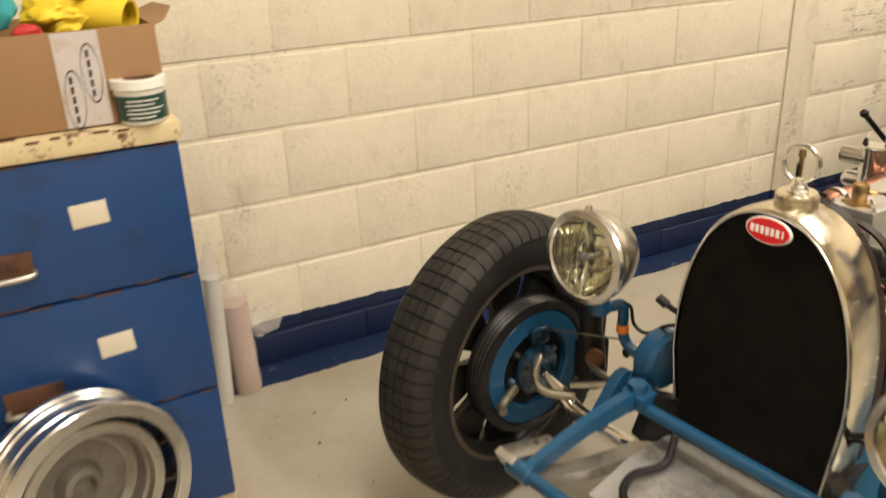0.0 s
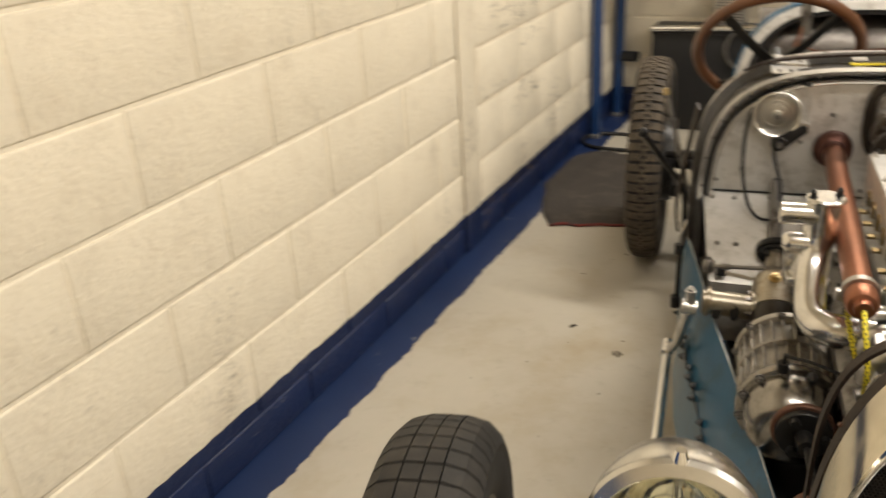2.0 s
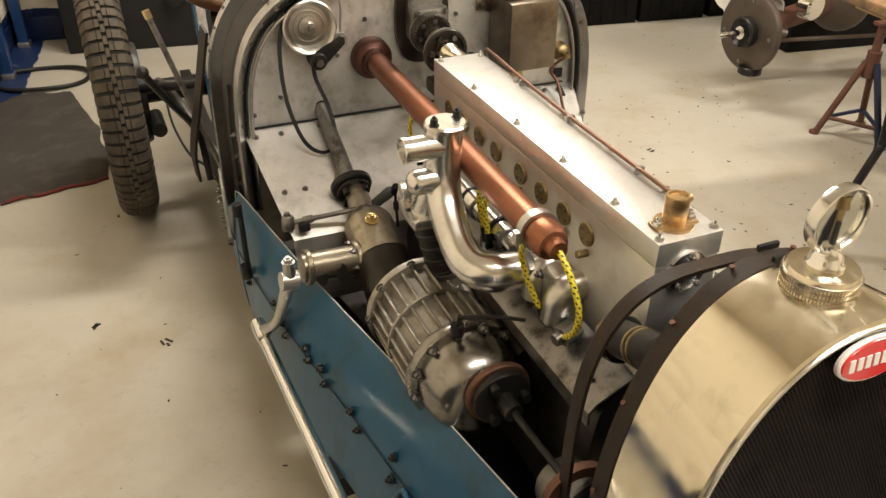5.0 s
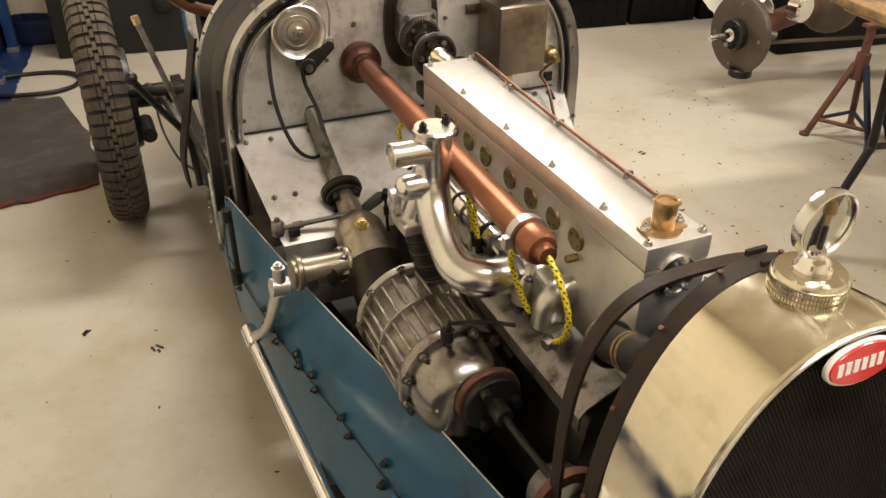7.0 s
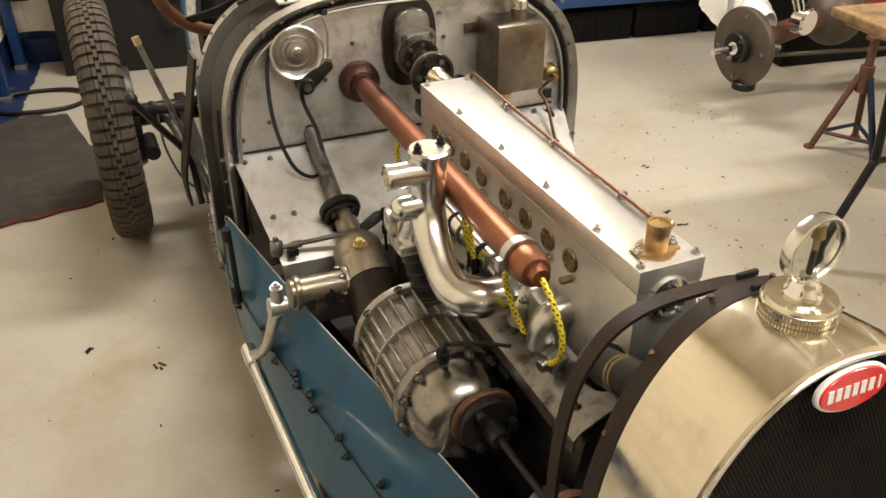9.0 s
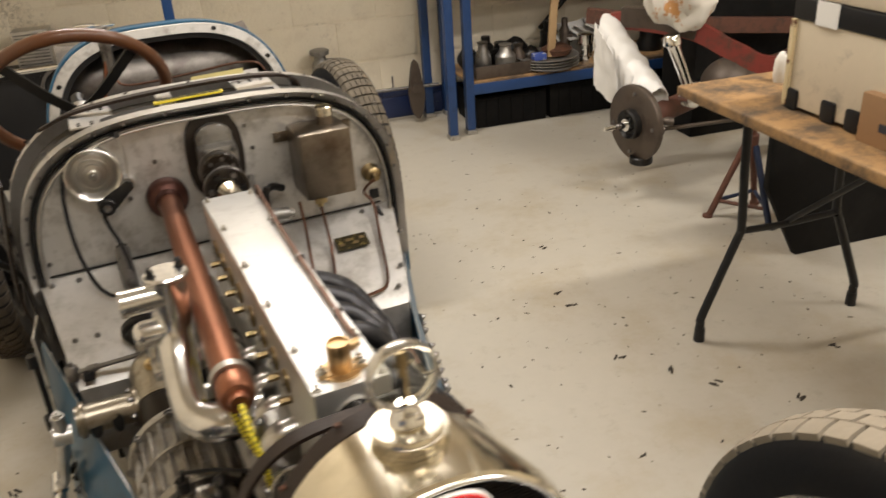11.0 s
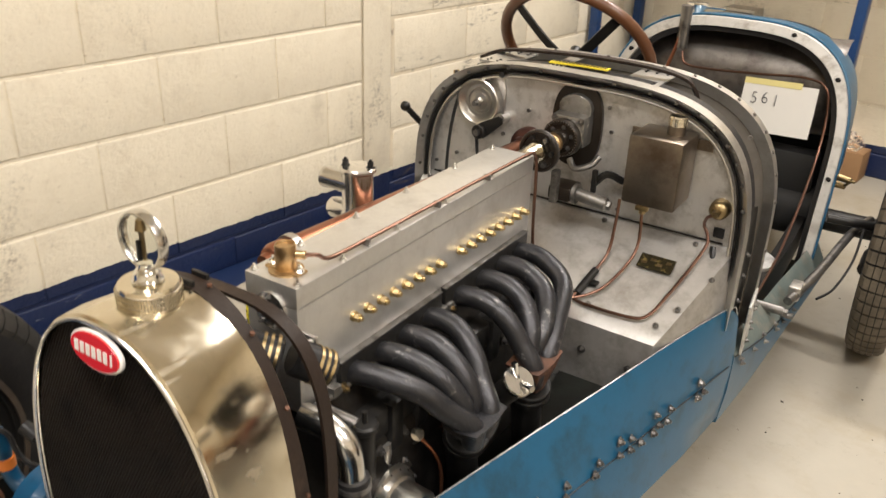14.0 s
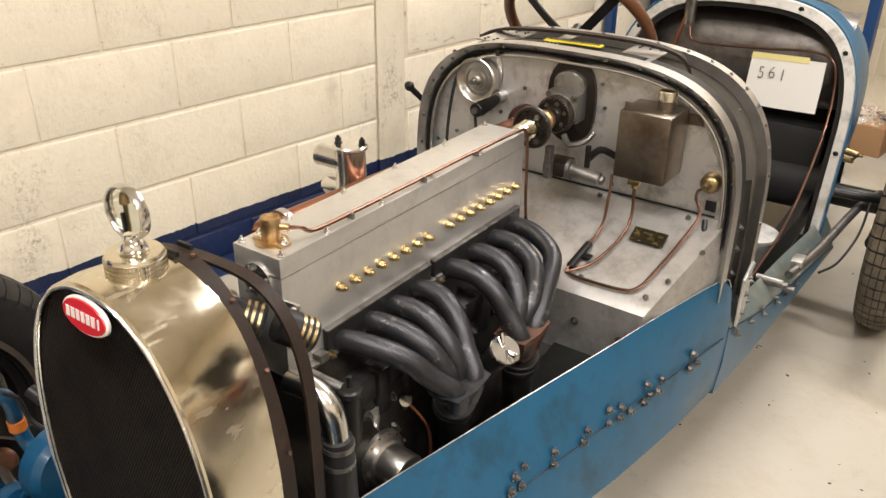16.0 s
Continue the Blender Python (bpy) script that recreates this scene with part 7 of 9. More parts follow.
    w = (Z - HA * Z.dot(HA)).normalized()
    b = BM()
    tube(b, [HC + HA * 0.045 + w * 0.082, HC + HA * 0.030, HC + HA * 0.045 - w * 0.082], 0.005, 8, 5)
    cyl(b, HC + HA * 0.0, HC + HA * 0.038, 0.013, 0.010, 16)
    part("bulb_bar", b, POLISHED, lamp)
    b = BM()
    cyl(b, HC + HA * 0.028 + w * 0.018, HC + HA * 0.036 + w * 0.018, 0.012, seg=16)
    part("bulb", b, OLD_BRASS, lamp)
    b = BM()
    cyl(b, HC + HA * 0.042 + w * 0.096, HC + HA * 0.042 + w * 0.108, 0.010, 0.006, 14)
    part("rim_screw", b, CHROME, lamp)
    b = BM()
    tube(b, [(s * 0.364, -0.015, 0.618), (s * 0.362, 0.010, 0.604), (s * 0.350, 0.032, 0.606), (s * 0.350, 0.040, 0.580), (s * 0.352, 0.0415, 0.545), (s * 0.340, 0.045, 0.510), (s * 0.300, 0.050, 0.490)], 0.012, 12, 7)
    cyl(b, (s * 0.364, -0.020, 0.605), (s * 0.361, -0.028, 0.655), 0.024, 0.020, 20)
    bmesh.ops.translate(b, vec=shift, verts=b.verts)
    stalk = part("lamp_bracket", b, BLUE_BRIGHT, car, "blue curved headlamp bracket")
    b = BM()
    cyl(b, (s * 0.3512, 0.041, 0.556), (s * 0.3520, 0.0415, 0.538), 0.0138, seg=16)
    bmesh.ops.translate(b, vec=shift, verts=b.verts)
    part("orange_tape_band", b, ORANGE, stalk)
    b = BM()
    tube(b, [(s * 0.345, 0.030, 0.615), (s * 0.335, 0.045, 0.60), (s * 0.330, 0.052, 0.560), (s * 0.30, 0.06, 0.548), (s * 0.25, 0.065, 0.585), (s * 0.19, 0.07, 0.60), (s * 0.16, 0.08, 0.56)], 0.004, 8, 6)
    tube(b, [(s * 0.25, 0.03, 0.655), (s * 0.21, 0.05, 0.63), (s * 0.17, 0.07, 0.60)], 0.006, 8, 5)
    cyl(b, (s * 0.255, 0.03, 0.66), (s * 0.235, 0.035, 0.648), 0.010, seg=10)
    bmesh.ops.translate(b, vec=shift, verts=b.verts)
    part("lamp_wire", b, BLACK, car, "loose black lamp wire")
b = BM()
cyl(b, (-0.235, -0.05, 0.457), (0.235, -0.05, 0.457), 0.014, seg=20)
part("front_cross_tube", b, BLUE_BRIGHT, car, "blue tube across the foot of the radiator")
b = BM()
cyl(b, (-0.227, -0.355, 0.437), (0.227, -0.355, 0.437), 0.013, seg=20)
part("front_cross_tube", b, BLUE_BRIGHT, car, "blue tube between the chassis horns")
b = BM()
tube(b, [(-0.55, -0.02, 0.365), (-0.46, -0.02, 0.34), (-0.34, -0.02, 0.318), (0.34, -0.02, 0.318), (0.46, -0.02, 0.34), (0.55, -0.02, 0.365)], 0.021, 18, 5)
part("front_axle", b, CHROME, car, "polished front axle beam")
b = BM()
loft(b, [[(-0.17, -0.24, 0.365), (0.17, -0.24, 0.365)], [(-0.18, -0.12, 0.385), (0.18, -0.12, 0.385)], [(-0.18, 0.02, 0.385), (0.18, 0.02, 0.385)], [(-0.18, 0.10, 0.36), (0.18, 0.10, 0.36)]])
thicken(b, 0.003)
part("front_apron", b, ALU_DULL, car, "dull aluminium apron under the radiator")
b = BM()
tube(b, [(-0.12, -0.06, 0.44), (-0.11, -0.10, 0.40), (-0.13, -0.17, 0.395), (-0.10, -0.22, 0.385), (0.0, -0.24, 0.39)], 0.008, 10, 7)
part("apron_hose", b, HOSE, car, "black hose across the apron")
# rear axle
b = BM()
cyl(b, (-0.50, 2.24, 0.3755), (0.60, 2.24, 0.3755), 0.035, seg=24)
lathe(b, [(0.03, -0.10), (0.10, -0.06), (0.13, 0), (0.10, 0.06), (0.03, 0.10)], (0.05, 2.24, 0.3755), X, 32)
part("rear_axle", b, BLACK_STEEL, car, "black rear axle casing")
for s, cx in ((-1, 0.048), (1, 0.048)):
    b = BM()
    lathe(b, [(0, 0.0), (0.15, 0.0), (0.155, 0.01), (0.155, 0.05), (0.10, 0.055), (0, 0.055)], (cx + s * 0.545, 2.24, 0.3755), (s, 0, 0), 40)
    part("rear_brake_drum", b, BLACK_STEEL, car, "dark rear brake drum")
    b = BM()
    tube(b, [(cx + s * 0.400, 1.58, 0.385), (cx + s * 0.435, 1.75, 0.405), (cx + s * 0.47, 2.02, 0.43), (cx + s * 0.50, 2.20, 0.42)], 0.012, 12, 5)
    part("radius_arm", b, STEEL, car, "steel radius arm to the rear axle")
    b = BM()
    box(b, (cx + s * 0.405, 1.64, 0.392), (0.030, 0.055, 0.038), 0.005)
    part("arm_bracket", b, ALU, car, "bright arm bracket on the sill")
    b = BM()
    cyl(b, (cx + s * 0.34, 1.50, 0.395), (cx + s * 0.405, 1.50, 0.395), 0.011, seg=16)
    cyl(b, (cx + s * 0.405, 1.50, 0.395), (cx + s * 0.415, 1.50, 0.395), 0.008, seg=6)
    part("arm_pivot", b, STEEL, car)
    b = BM()
    cyl(b, (cx + s * 0.385, 1.585, 0.345), (cx + s * 0.42, 1.585, 0.345), 0.009, seg=10)
    part("cable_lug", b, STEEL, car)
    b = BM()
    tube(b, [(cx + s * 0.455, 1.67, 0.37), (cx + s * 0.48, 1.78, 0.36), (cx + s * 0.50, 1.9, 0.40), (cx + s * 0.50, 2.0, 0.46)], 0.0035, 8, 6)
    part("brake_cable", b, BLACK, car)
    b = BM()
    tube(b, [(cx + s * 0.40, 2.0, 0.47), (cx + s * 0.47, 2.02, 0.465), (cx + s * 0.56, 2.06, 0.455)], 0.014, 10, 4)
    part("rear_cross_rod", b, BLACK_STEEL, car, "dark rear brake cross rod")
    b = BM()
    cyl(b, (cx + s * 0.53, 2.03, 0.33), (cx + s * 0.53, 2.15, 0.33), 0.022, seg=16)
    part("rear_damper", b, BLACK_STEEL, car)
# the paper with its number
pap = empty("paper_sheet", car.matrix_basis @ Matrix.Translation((0.222, 2.150, 0.715)) @ Matrix.Rotation(radians(-8), 4, "X"), "white paper sheet with 561 written on it and a yellow strip", "paper")
b = BM()
loft(b, [[(-0.108, 0.002, -0.078), (0.0, 0.0, -0.078), (0.108, -0.003, -0.075)], [(-0.106, 0.0, 0.0), (0.0, -0.002, 0.0), (0.108, 0.0, 0.002)], [(-0.104, 0.0, 0.070), (0.0, 0.0, 0.072), (0.106, 0.002, 0.074)]])
thicken(b, 0.0006)
part("sheet", b, PAPER, pap)
b = BM()
loft(b, [[(-0.106, -0.0015, 0.060), (0.06, -0.0025, 0.064)], [(-0.104, -0.0015, 0.078), (0.06, -0.0015, 0.082)]])
thicken(b, 0.0005)
part("yellow_strip", b, PALE_YELLOW, pap)
for i, (ch, dz) in enumerate((("5", 0.0), ("6", 0.004), ("1", 0.0))):
    cu = bpy.data.curves.new("digit", "FONT")
    cu.body, cu.size, cu.extrude, cu.offset = ch, 0.058, 0.0003, -0.0012
    tmp = bpy.data.objects.new("digit", cu)
    me = bpy.data.meshes.new_from_object(tmp)
    bpy.data.objects.remove(tmp)
    me.materials.append(INK)
    d = new("digit", me)
    d.parent = pap
    d.matrix_basis = Matrix.Translation((-0.078 + i * 0.031, -0.006, 0.004 + dz)) @ Matrix.Rotation(radians(90), 4, "X") @ Matrix.Diagonal((0.75, 0.9, 1, 1))

# ---- blue drawer cabinet and what stands on it ----
cab = empty("drawer_cabinet", pose(0.77, -2.25, 0), "worn blue steel drawer cabinet with a cream top", "cabinet")
CW, CDp = 0.62, 0.56
b = BM()
box(b, (-CDp / 2 - 0.012, -CW / 2, 0.565), (CDp - 0.02, CW, 0.87), 0.004)
part("body", b, CAB_BLUE, cab)
b = BM()
box(b, (-CDp / 2 - 0.008, -CW / 2, 0.068), (CDp - 0.01, CW + 0.002, 0.136), 0.004)
part("plinth", b, CREAM, cab, "chipped cream plinth")
b = BM()
box(b, (-CDp / 2, -CW / 2, 1.016), (CDp + 0.02, CW + 0.012, 0.040), 0.006)
part("top", b, CREAM, cab, "rust-chipped cream top")
for k in range(14):
    b = BM()
    box(b, (0.0102 - 0.03 * (k % 3 == 0), -0.06 - 0.039 * k, 1.0348 - 0.003 * (k % 2)), (0.004 + 0.02 * (k % 3 == 0), 0.018 + 0.016 * ((k * 5) % 4) / 3, 0.004), 0.001)
    part("rust_streak", b, RUSTY, cab, "rust along the chipped top edge")
for z0, z1, lab in ((0.143, 0.430, False), (0.437, 0.709, True), (0.716, 0.991, True)):
    b = BM()
    box(b, (-0.008, -CW / 2, (z0 + z1) / 2), (0.020, CW - 0.004, z1 - z0), 0.004)
    dr = part("drawer", b, CAB_BLUE, cab)
    b = BM()
    zh = z1 - 0.185
    # proud brown block stands for the dark void of the handle recess
    box(b, (0.005, -0.355, zh), (0.008, 0.11, 0.05), 0.003)
    hd = part("handle", b, RUSTY, dr, "rusty brown block standing for the dark handle recess")
    b = BM()
    tube(b, [(0.006, -0.408, zh - 0.016), (0.026, -0.40, zh - 0.019), (0.026, -0.31, zh - 0.019), (0.006, -0.302, zh - 0.016)], 0.006, 8, 5)
    part("grip", b, CAST, hd, "worn metal grip")
    if lab:
        b = BM()
        box(b, (0.003, -0.187, z1 - 0.112), (0.003, 0.068, 0.046), 0.0008, Matrix.Rotation(radians(3), 4, "X"))
        part("label_card", b, OLD_PAPER, dr, "blank grubby paper label")

for z in (0.4335, 0.7125, 0.9935):
    for k in range(9):
        b = BM()
        y0 = -CW * (k + 0.1 + 0.5 * ((k * 7) % 5) / 5) / 9.5
        box(b, (0.0022, y0 - 0.02, z + (0.0035 if k % 2 else -0.0035)), (0.001, 0.030 + 0.012 * (k % 3), 0.0035))
        part("rust_streak", b, RUSTY, cab, "rusty chipped drawer edge")
cbox = empty("cardboard_box", pose(0.60, -2.256, 1.037), "open brown cardboard box with printed tape", "box")
for nm, c, s in (("front", (0.145, -0.17, 0.09), (0.006, 0.34, 0.175)), ("back", (-0.145, -0.17, 0.09), (0.006, 0.34, 0.175)), ("side", (0, -0.003, 0.09), (0.284, 0.006, 0.175)), ("side", (0, -0.337, 0.09), (0.284, 0.006, 0.175)), ("bottom", (0, -0.17, 0.004), (0.284, 0.33, 0.006))):
    b = BM()
    box(b, c, s, 0.001)
    part(nm, b, CARD, cbox)
b = BM()
loft(b, [[(-0.14, 0.0, 0.177), (0.14, 0.0, 0.177)], [(-0.14, 0.02, 0.180), (0.12, 0.022, 0.182)], [(-0.14, 0.05, 0.190), (0.03, 0.055, 0.196)]])
thicken(b, 0.004)
part("flap", b, CARD, cbox)
b = BM()
box(b, (0.1495, -0.143, 0.090), (0.0016, 0.080, 0.172))
tape = part("packing_tape", b, TAPE_WHITE, cbox, "white printed packing tape")
for yy, zz, rot in ((-0.125, 0.10, 88), (-0.161, 0.055, 86)):
    b = BM()
    M = Matrix.Translation((0.1505, yy, zz)) @ Matrix.Rotation(radians(90), 4, "Y") @ Matrix.Rotation(radians(rot - 88), 4, "Z")
    lathe(b, [(0.94, 0), (1.0, 0), (1.0, 0.0006), (0.94, 0.0006)], (0, 0, 0), Z, 40, close=True)
    bmesh.ops.transform(b, matrix=M @ Matrix.Diagonal((0.055, 0.017, 1, 1)), verts=b.verts)
    part("printed_oval", b, INK, tape)
    for k in range(5):
        b = BM()
        box(b, (0.1508, yy - 0.002 + 0.0, zz - 0.036 + k * 0.018), (0.0005, 0.0055, 0.013))
        part("printed_bar", b, INK, tape)
gl = empty("yellow_work_gloves", pose(0.60, -2.236, 1.037), "crumpled yellow rubberised gloves in the box", "gloves")
rng = random.Random(4)
b = BM()
lathe(b, [(0.030, 0.0), (0.036, -0.002), (0.040, 0.03), (0.046, 0.10), (0.040, 0.18), (0, 0.19), (0, 0.17), (0.034, 0.08), (0.030, 0.02)], (0.10, -0.055, 0.185), (-0.55, -0.80, 0.15), 28)
part("cuff", b, YELLOW_CLOTH, gl)
for c, r, sc in (((0.02, -0.155, 0.185), 0.07, (1.1, 0.85, 0.55)), ((0.06, -0.182, 0.205), 0.055, (0.9, 1.0, 0.55)), ((0.05, -0.13, 0.235), 0.045, (1, 1.2, 0.6)), ((-0.03, -0.10, 0.20), 0.05, (1.2, 0.8, 0.7))):
    b = BM()
    bmesh.ops.create_icosphere(b, subdivisions=4, radius=1.0)
    for vtx in b.verts:
        p = vtx.co.copy()
        k = 1 + 0.35 * noise.noise(p * 1.7 + Vector((c[0] * 40, 0, 0))) + 0.14 * noise.noise(p * 4.5)
        vtx.co = Vector((p.x * sc[0], p.y * sc[1], p.z * sc[2])) * r * k + Vector(c)
    part("fold", b, YELLOW_CLOTH, gl)
for nm, mt, c, s, lab, cat in (("blue_cloth", TURQUOISE, (0.095, -0.278, 0.235), (0.030, 0.034, 0.055), "turquoise cloth stuffed in the box", "cloth"), ("red_cloth", RED_CLOTH, (0.130, -0.235, 0.180), (0.016, 0.024, 0.014), "red cloth in the box", "cloth"), ("yellow_cloth", YELLOW, (0.135, -0.305, 0.180), (0.014, 0.024, 0.032), "yellow cloth over the box edge", "cloth")):
    b = BM()
    bmesh.ops.create_icosphere(b, subdivisions=3, radius=1.0)
    for vtx in b.verts:
        k = 1 + 0.3 * noise.noise(vtx.co * 2.2)
        vtx.co = Vector(c) + Vector((vtx.co.x * s[0], vtx.co.y * s[1], vtx.co.z * s[2])) * k
    ob = part(nm, b, mt)
    ob.matrix_basis = pose(0.60, -2.236, 1.037)
    tagged(ob, lab, cat)
tub = empty("plastic_tub", pose(0.752, -2.304, 1.037, 0, 0, 10), "small white plastic tub with a green label", "tub")
b = BM()
lathe(b, [(0, 0), (0.040, 0), (0.043, 0.004), (0.047, 0.066), (0.047, 0.074), (0, 0.074)], (0, 0, 0), Z, 40)
part("pot", b, WHITE_PLASTIC, tub)
b = BM()
lathe(b, [(0, 0.084), (0.040, 0.084), (0.046, 0.086), (0.051, 0.084), (0.052, 0.068), (0.049, 0.066)], (0, 0, 0), Z, 40)
lid = part("lid", b, WHITE_PLASTIC, tub)
b = BM()
lathe(b, [(0, 0.0845), (0.022, 0.0852), (0.030, 0.0845)], (0.002, 0.003, 0), Z, 20)
part("lid_smear", b, RUSTY, lid, "brown smear on the lid")
b = BM()
rows = []
for z, r in ((0.008, 0.0441), (0.056, 0.0471)):
    rows.append([(r * math.cos(t), r * math.sin(t), z) for t in np.linspace(-1.75, 1.25, 24)])
loft(b, rows)
thicken(b, 0.0006)
gl2 = part("label_wrap", b, GREEN, tub)
for k in range(5):
    b = BM()
    z = 0.014 + k * 0.008
    r = 0.0452 + z * 0.055
    loft(b, [[(r * math.cos(t), r * math.sin(t), zz) for t in np.linspace(-0.9 - 0.1 * (k % 2), 0.2 + 0.2 * (k % 3), 10)] for zz in (z, z + 0.0022)])
    thicken(b, 0.0003)
    part("label_bar", b, WHITE_PLASTIC, gl2)

# loose cast wheel leaning at the cabinet
lw = empty("spare_cast_wheel", Matrix.Translation((0.891, -2.548, 0.352)) @ Matrix.Rotation(radians(22.6), 4, "Z") @ Matrix.Rotation(radians(-3.7), 4, "Y") @ Matrix.Scale(0.85, 4), "bare machined aluminium racing wheel", "wheel")
b = BM()
lathe(b, [(0.197, 0.060), (0.200, 0.064), (0.228, 0.064), (0.232, 0.059), (0.231, 0.050), (0.222, 0.046), (0.221, 0.034), (0.216, 0.030), (0.215, 0.006), (0.219, 0.002), (0.219, -0.014), (0.215, -0.018), (0.216, -0.038), (0.222, -0.042), (0.224, -0.050), (0.231, -0.055), (0.232, -0.066), (0.212, -0.068), (0.203, -0.03), (0.200, 0.0), (0.196, 0.045)], (0, 0, 0), X, 72, close=True)
part("rim", b, POLISHED, lw)
b = BM()
lathe(b, [(0.148, 0.030), (0.152, 0.034), (0.172, 0.034), (0.176, 0.030), (0.177, 0.004), (0.175, -0.04), (0.150, -0.04), (0.147, 0.0)], (0, 0, 0), X, 64, close=True)
part("drum_ring", b, SATIN, lw)
b = BM()
lathe(b, [(0.149, 0.012), (0.140, 0.004), (0.136, -0.030), (0.118, -0.040), (0.112, -0.052), (0.06, -0.056), (0.045, -0.030), (0.030, -0.026), (0.028, -0.05), (0, -0.05), (0, -0.066), (0.149, -0.066)], (0, 0, 0), X, 56)
part("hub_dish", b, DISH, lw)
b = BM()
lathe(b, [(0.112, -0.050), (0.115, -0.041), (0.119, -0.041), (0.121, -0.050)], (0, 0, 0), X, 56, close=True)
part("dish_ring", b, POLISHED, lw)
for k in range(12):
    b = BM()
    box(b, (-0.012, 0, 0.187), (0.040, 0.007, 0.030), 0.002)
    bmesh.ops.rotate(b, cent=(0, 0, 0), matrix=Matrix.Rotation(2 * math.pi * k / 12 + 0.12, 3, "X"), verts=b.verts)
    part("spoke", b, GREY_DRUM, lw)
b = BM()
box(b, (0.93, -2.54, 0.074), (0.22, 0.32, 0.148), 0.004)
tagged(part("wooden_block", b, BATTEN), "plain wooden block under the spare wheel", "block")

# stacks of cups in film by the wall
for x, y, r, h, lean, mt in ((0.116, -2.048, 0.040, 0.315, 2, PINK_CUPS), (0.140, -2.130, 0.026, 0.43, -2, CUP_WHITE)):
    cups = empty("cup_stack", pose(x, y, 0, lean, 0, 0), "stack of disposable cups wrapped in clear film" if mt is PINK_CUPS else "thin stack of white cups wrapped in film", "cups")
    b = BM()
    n = int(h / 0.012)
    prof = [(0, 0)]
    for i in range(n):
        z = i * 0.012
        prof += [(r * 0.93, z), (r, z + 0.008), (r, z + 0.0115)]
    prof.append((0, n * 0.012))
    lathe(b, prof, (0, 0, 0), Z, 28)
    part("cups", b, mt, cups)
    b = BM()
    prof = [(r * 1.06, 0.002), (r * 1.10, h * 0.15), (r * 1.06, h * 0.3), (r * 1.12, h * 0.45), (r * 1.07, h * 0.6), (r * 1.10, h * 0.8), (r * 1.06, h * 1.0), (r * 0.95, h * 1.08), (r * 0.7, h * 1.17), (r * 0.3, h * 1.22)]
    lathe(b, prof, (0, 0, 0), Z, 28)
    for vtx in b.verts:
        vtx.co += vtx.normal * 0.004 * noise.noise(vtx.co * 40)
        vtx.co.x += 0.004 * noise.noise(vtx.co * 35)
        vtx.co.y += 0.004 * noise.noise(vtx.co * 35 + Vector((9, 0, 0)))
    part("film", b, MILKY_FILM, cups, "crinkled cloudy film").visible_shadow = False
b = BM()
bmesh.ops.create_icosphere(b, subdivisions=4, radius=1.0)
for vtx in b.verts:
    k = 1 + 0.45 * noise.noise(vtx.co * 1.7) + 0.12 * noise.noise(vtx.co * 5)
    vtx.co = Vector((vtx.co.x * 0.028, vtx.co.y * 0.045, vtx.co.z * 0.050)) * k
film = part("plastic_wrap", b, MILKY_FILM)
film.matrix_basis = pose(0.085, -1.965, 0.215)
film.visible_shadow = False
tagged(film, "crumpled tail of clear plastic wrap against the wall", "plastic wrap")

# ---- behind the car: rug, hose, trunk ----
b = BM()
N = 26
rug = []
for i in range(N):
    row = []
    for j in range(N):
        u_, v_ = i / (N - 1), j / (N - 1)
        lx = float(np.interp(v_, [0, 0.1, 0.45, 0.9, 1.0], [0.215, 0.150, 0.030, 0.035, 0.10]))
        rx = float(np.interp(v_, [0, 0.15, 0.55, 1.0], [0.545, 0.545, 0.465, 0.325]))
        p = Vector((lx + (rx - lx) * u_, (0.765 + 0.99 * v_) * (1 - u_) + (0.875 + 0.885 * v_) * u_, 0))
        e = min(u_, 1 - u_, v_, 1 - v_)
        p += Vector((0.018 * noise.noise(Vector((u_ * 7, v_ * 7, 1))), 0.018 * noise.noise(Vector((u_ * 7, v_ * 7, 5))), 0))
        p.z = 0.012 + 0.016 * abs(noise.noise(Vector((u_ * 2.5, v_ * 2.5, 3)))) - (0.008 if e == 0 else 0)
        row.append(p)
    rug.append(row)
loft(b, rug)
thicken(b, 0.010)
rg = part("carpet_piece", b, MAT_RUG)
tagged(rg, "dirty dark grey carpet offcut on the floor", "carpet")
b = BM()
tube(b, [rug[i][0] + Vector((0, -0.004, 0)) for i in range(0, N, 3)] + [rug[N - 1][0]], 0.007, 8, 3)
part("frayed_edge", b, RED_EDGE, rg, "frayed dark red edge")
b = BM()
tube(b, [(0.20 + 0.195 * math.cos(t), 1.93 + 0.145 * math.sin(t), 0.012 + 0.004 * math.sin(3 * t)) for t in [2 * math.pi * i / 14 for i in range(14)]], 0.010, 10, 5, closed=True)
tagged(part("black_hose_ring", b, HOSE), "coiled black rubber hose on the floor", "hose")

trunk = empty("storage_chest", pose(0.27, 2.28, 0), "black painted steel chest with a bright top edge", "chest")
b = BM()
box(b, (0.33, 0.09, 0.27), (0.66, 0.20, 0.54), 0.012)
part("body", b, BLACK, trunk)
b = BM()
cyl(b, (0.0, -0.02, 0.555), (0.66, -0.02, 0.575), 0.016, seg=20)
part("top_bar", b, CHROME, trunk, "bright metal bar along the top")
b = BM()
box(b, (0.33, 0.08, 0.545), (0.67, 0.21, 0.03), 0.006)
part("lid", b, BLACK, trunk)
b = BM()
lathe(b, [(0.10, 0.0), (0.115, 0.0), (0.115, 0.02), (0.10, 0.02)], (0.50, -0.012, 0.46), -Y, 40, close=True)
part("round_recess", b, STEEL, trunk)
b = BM()
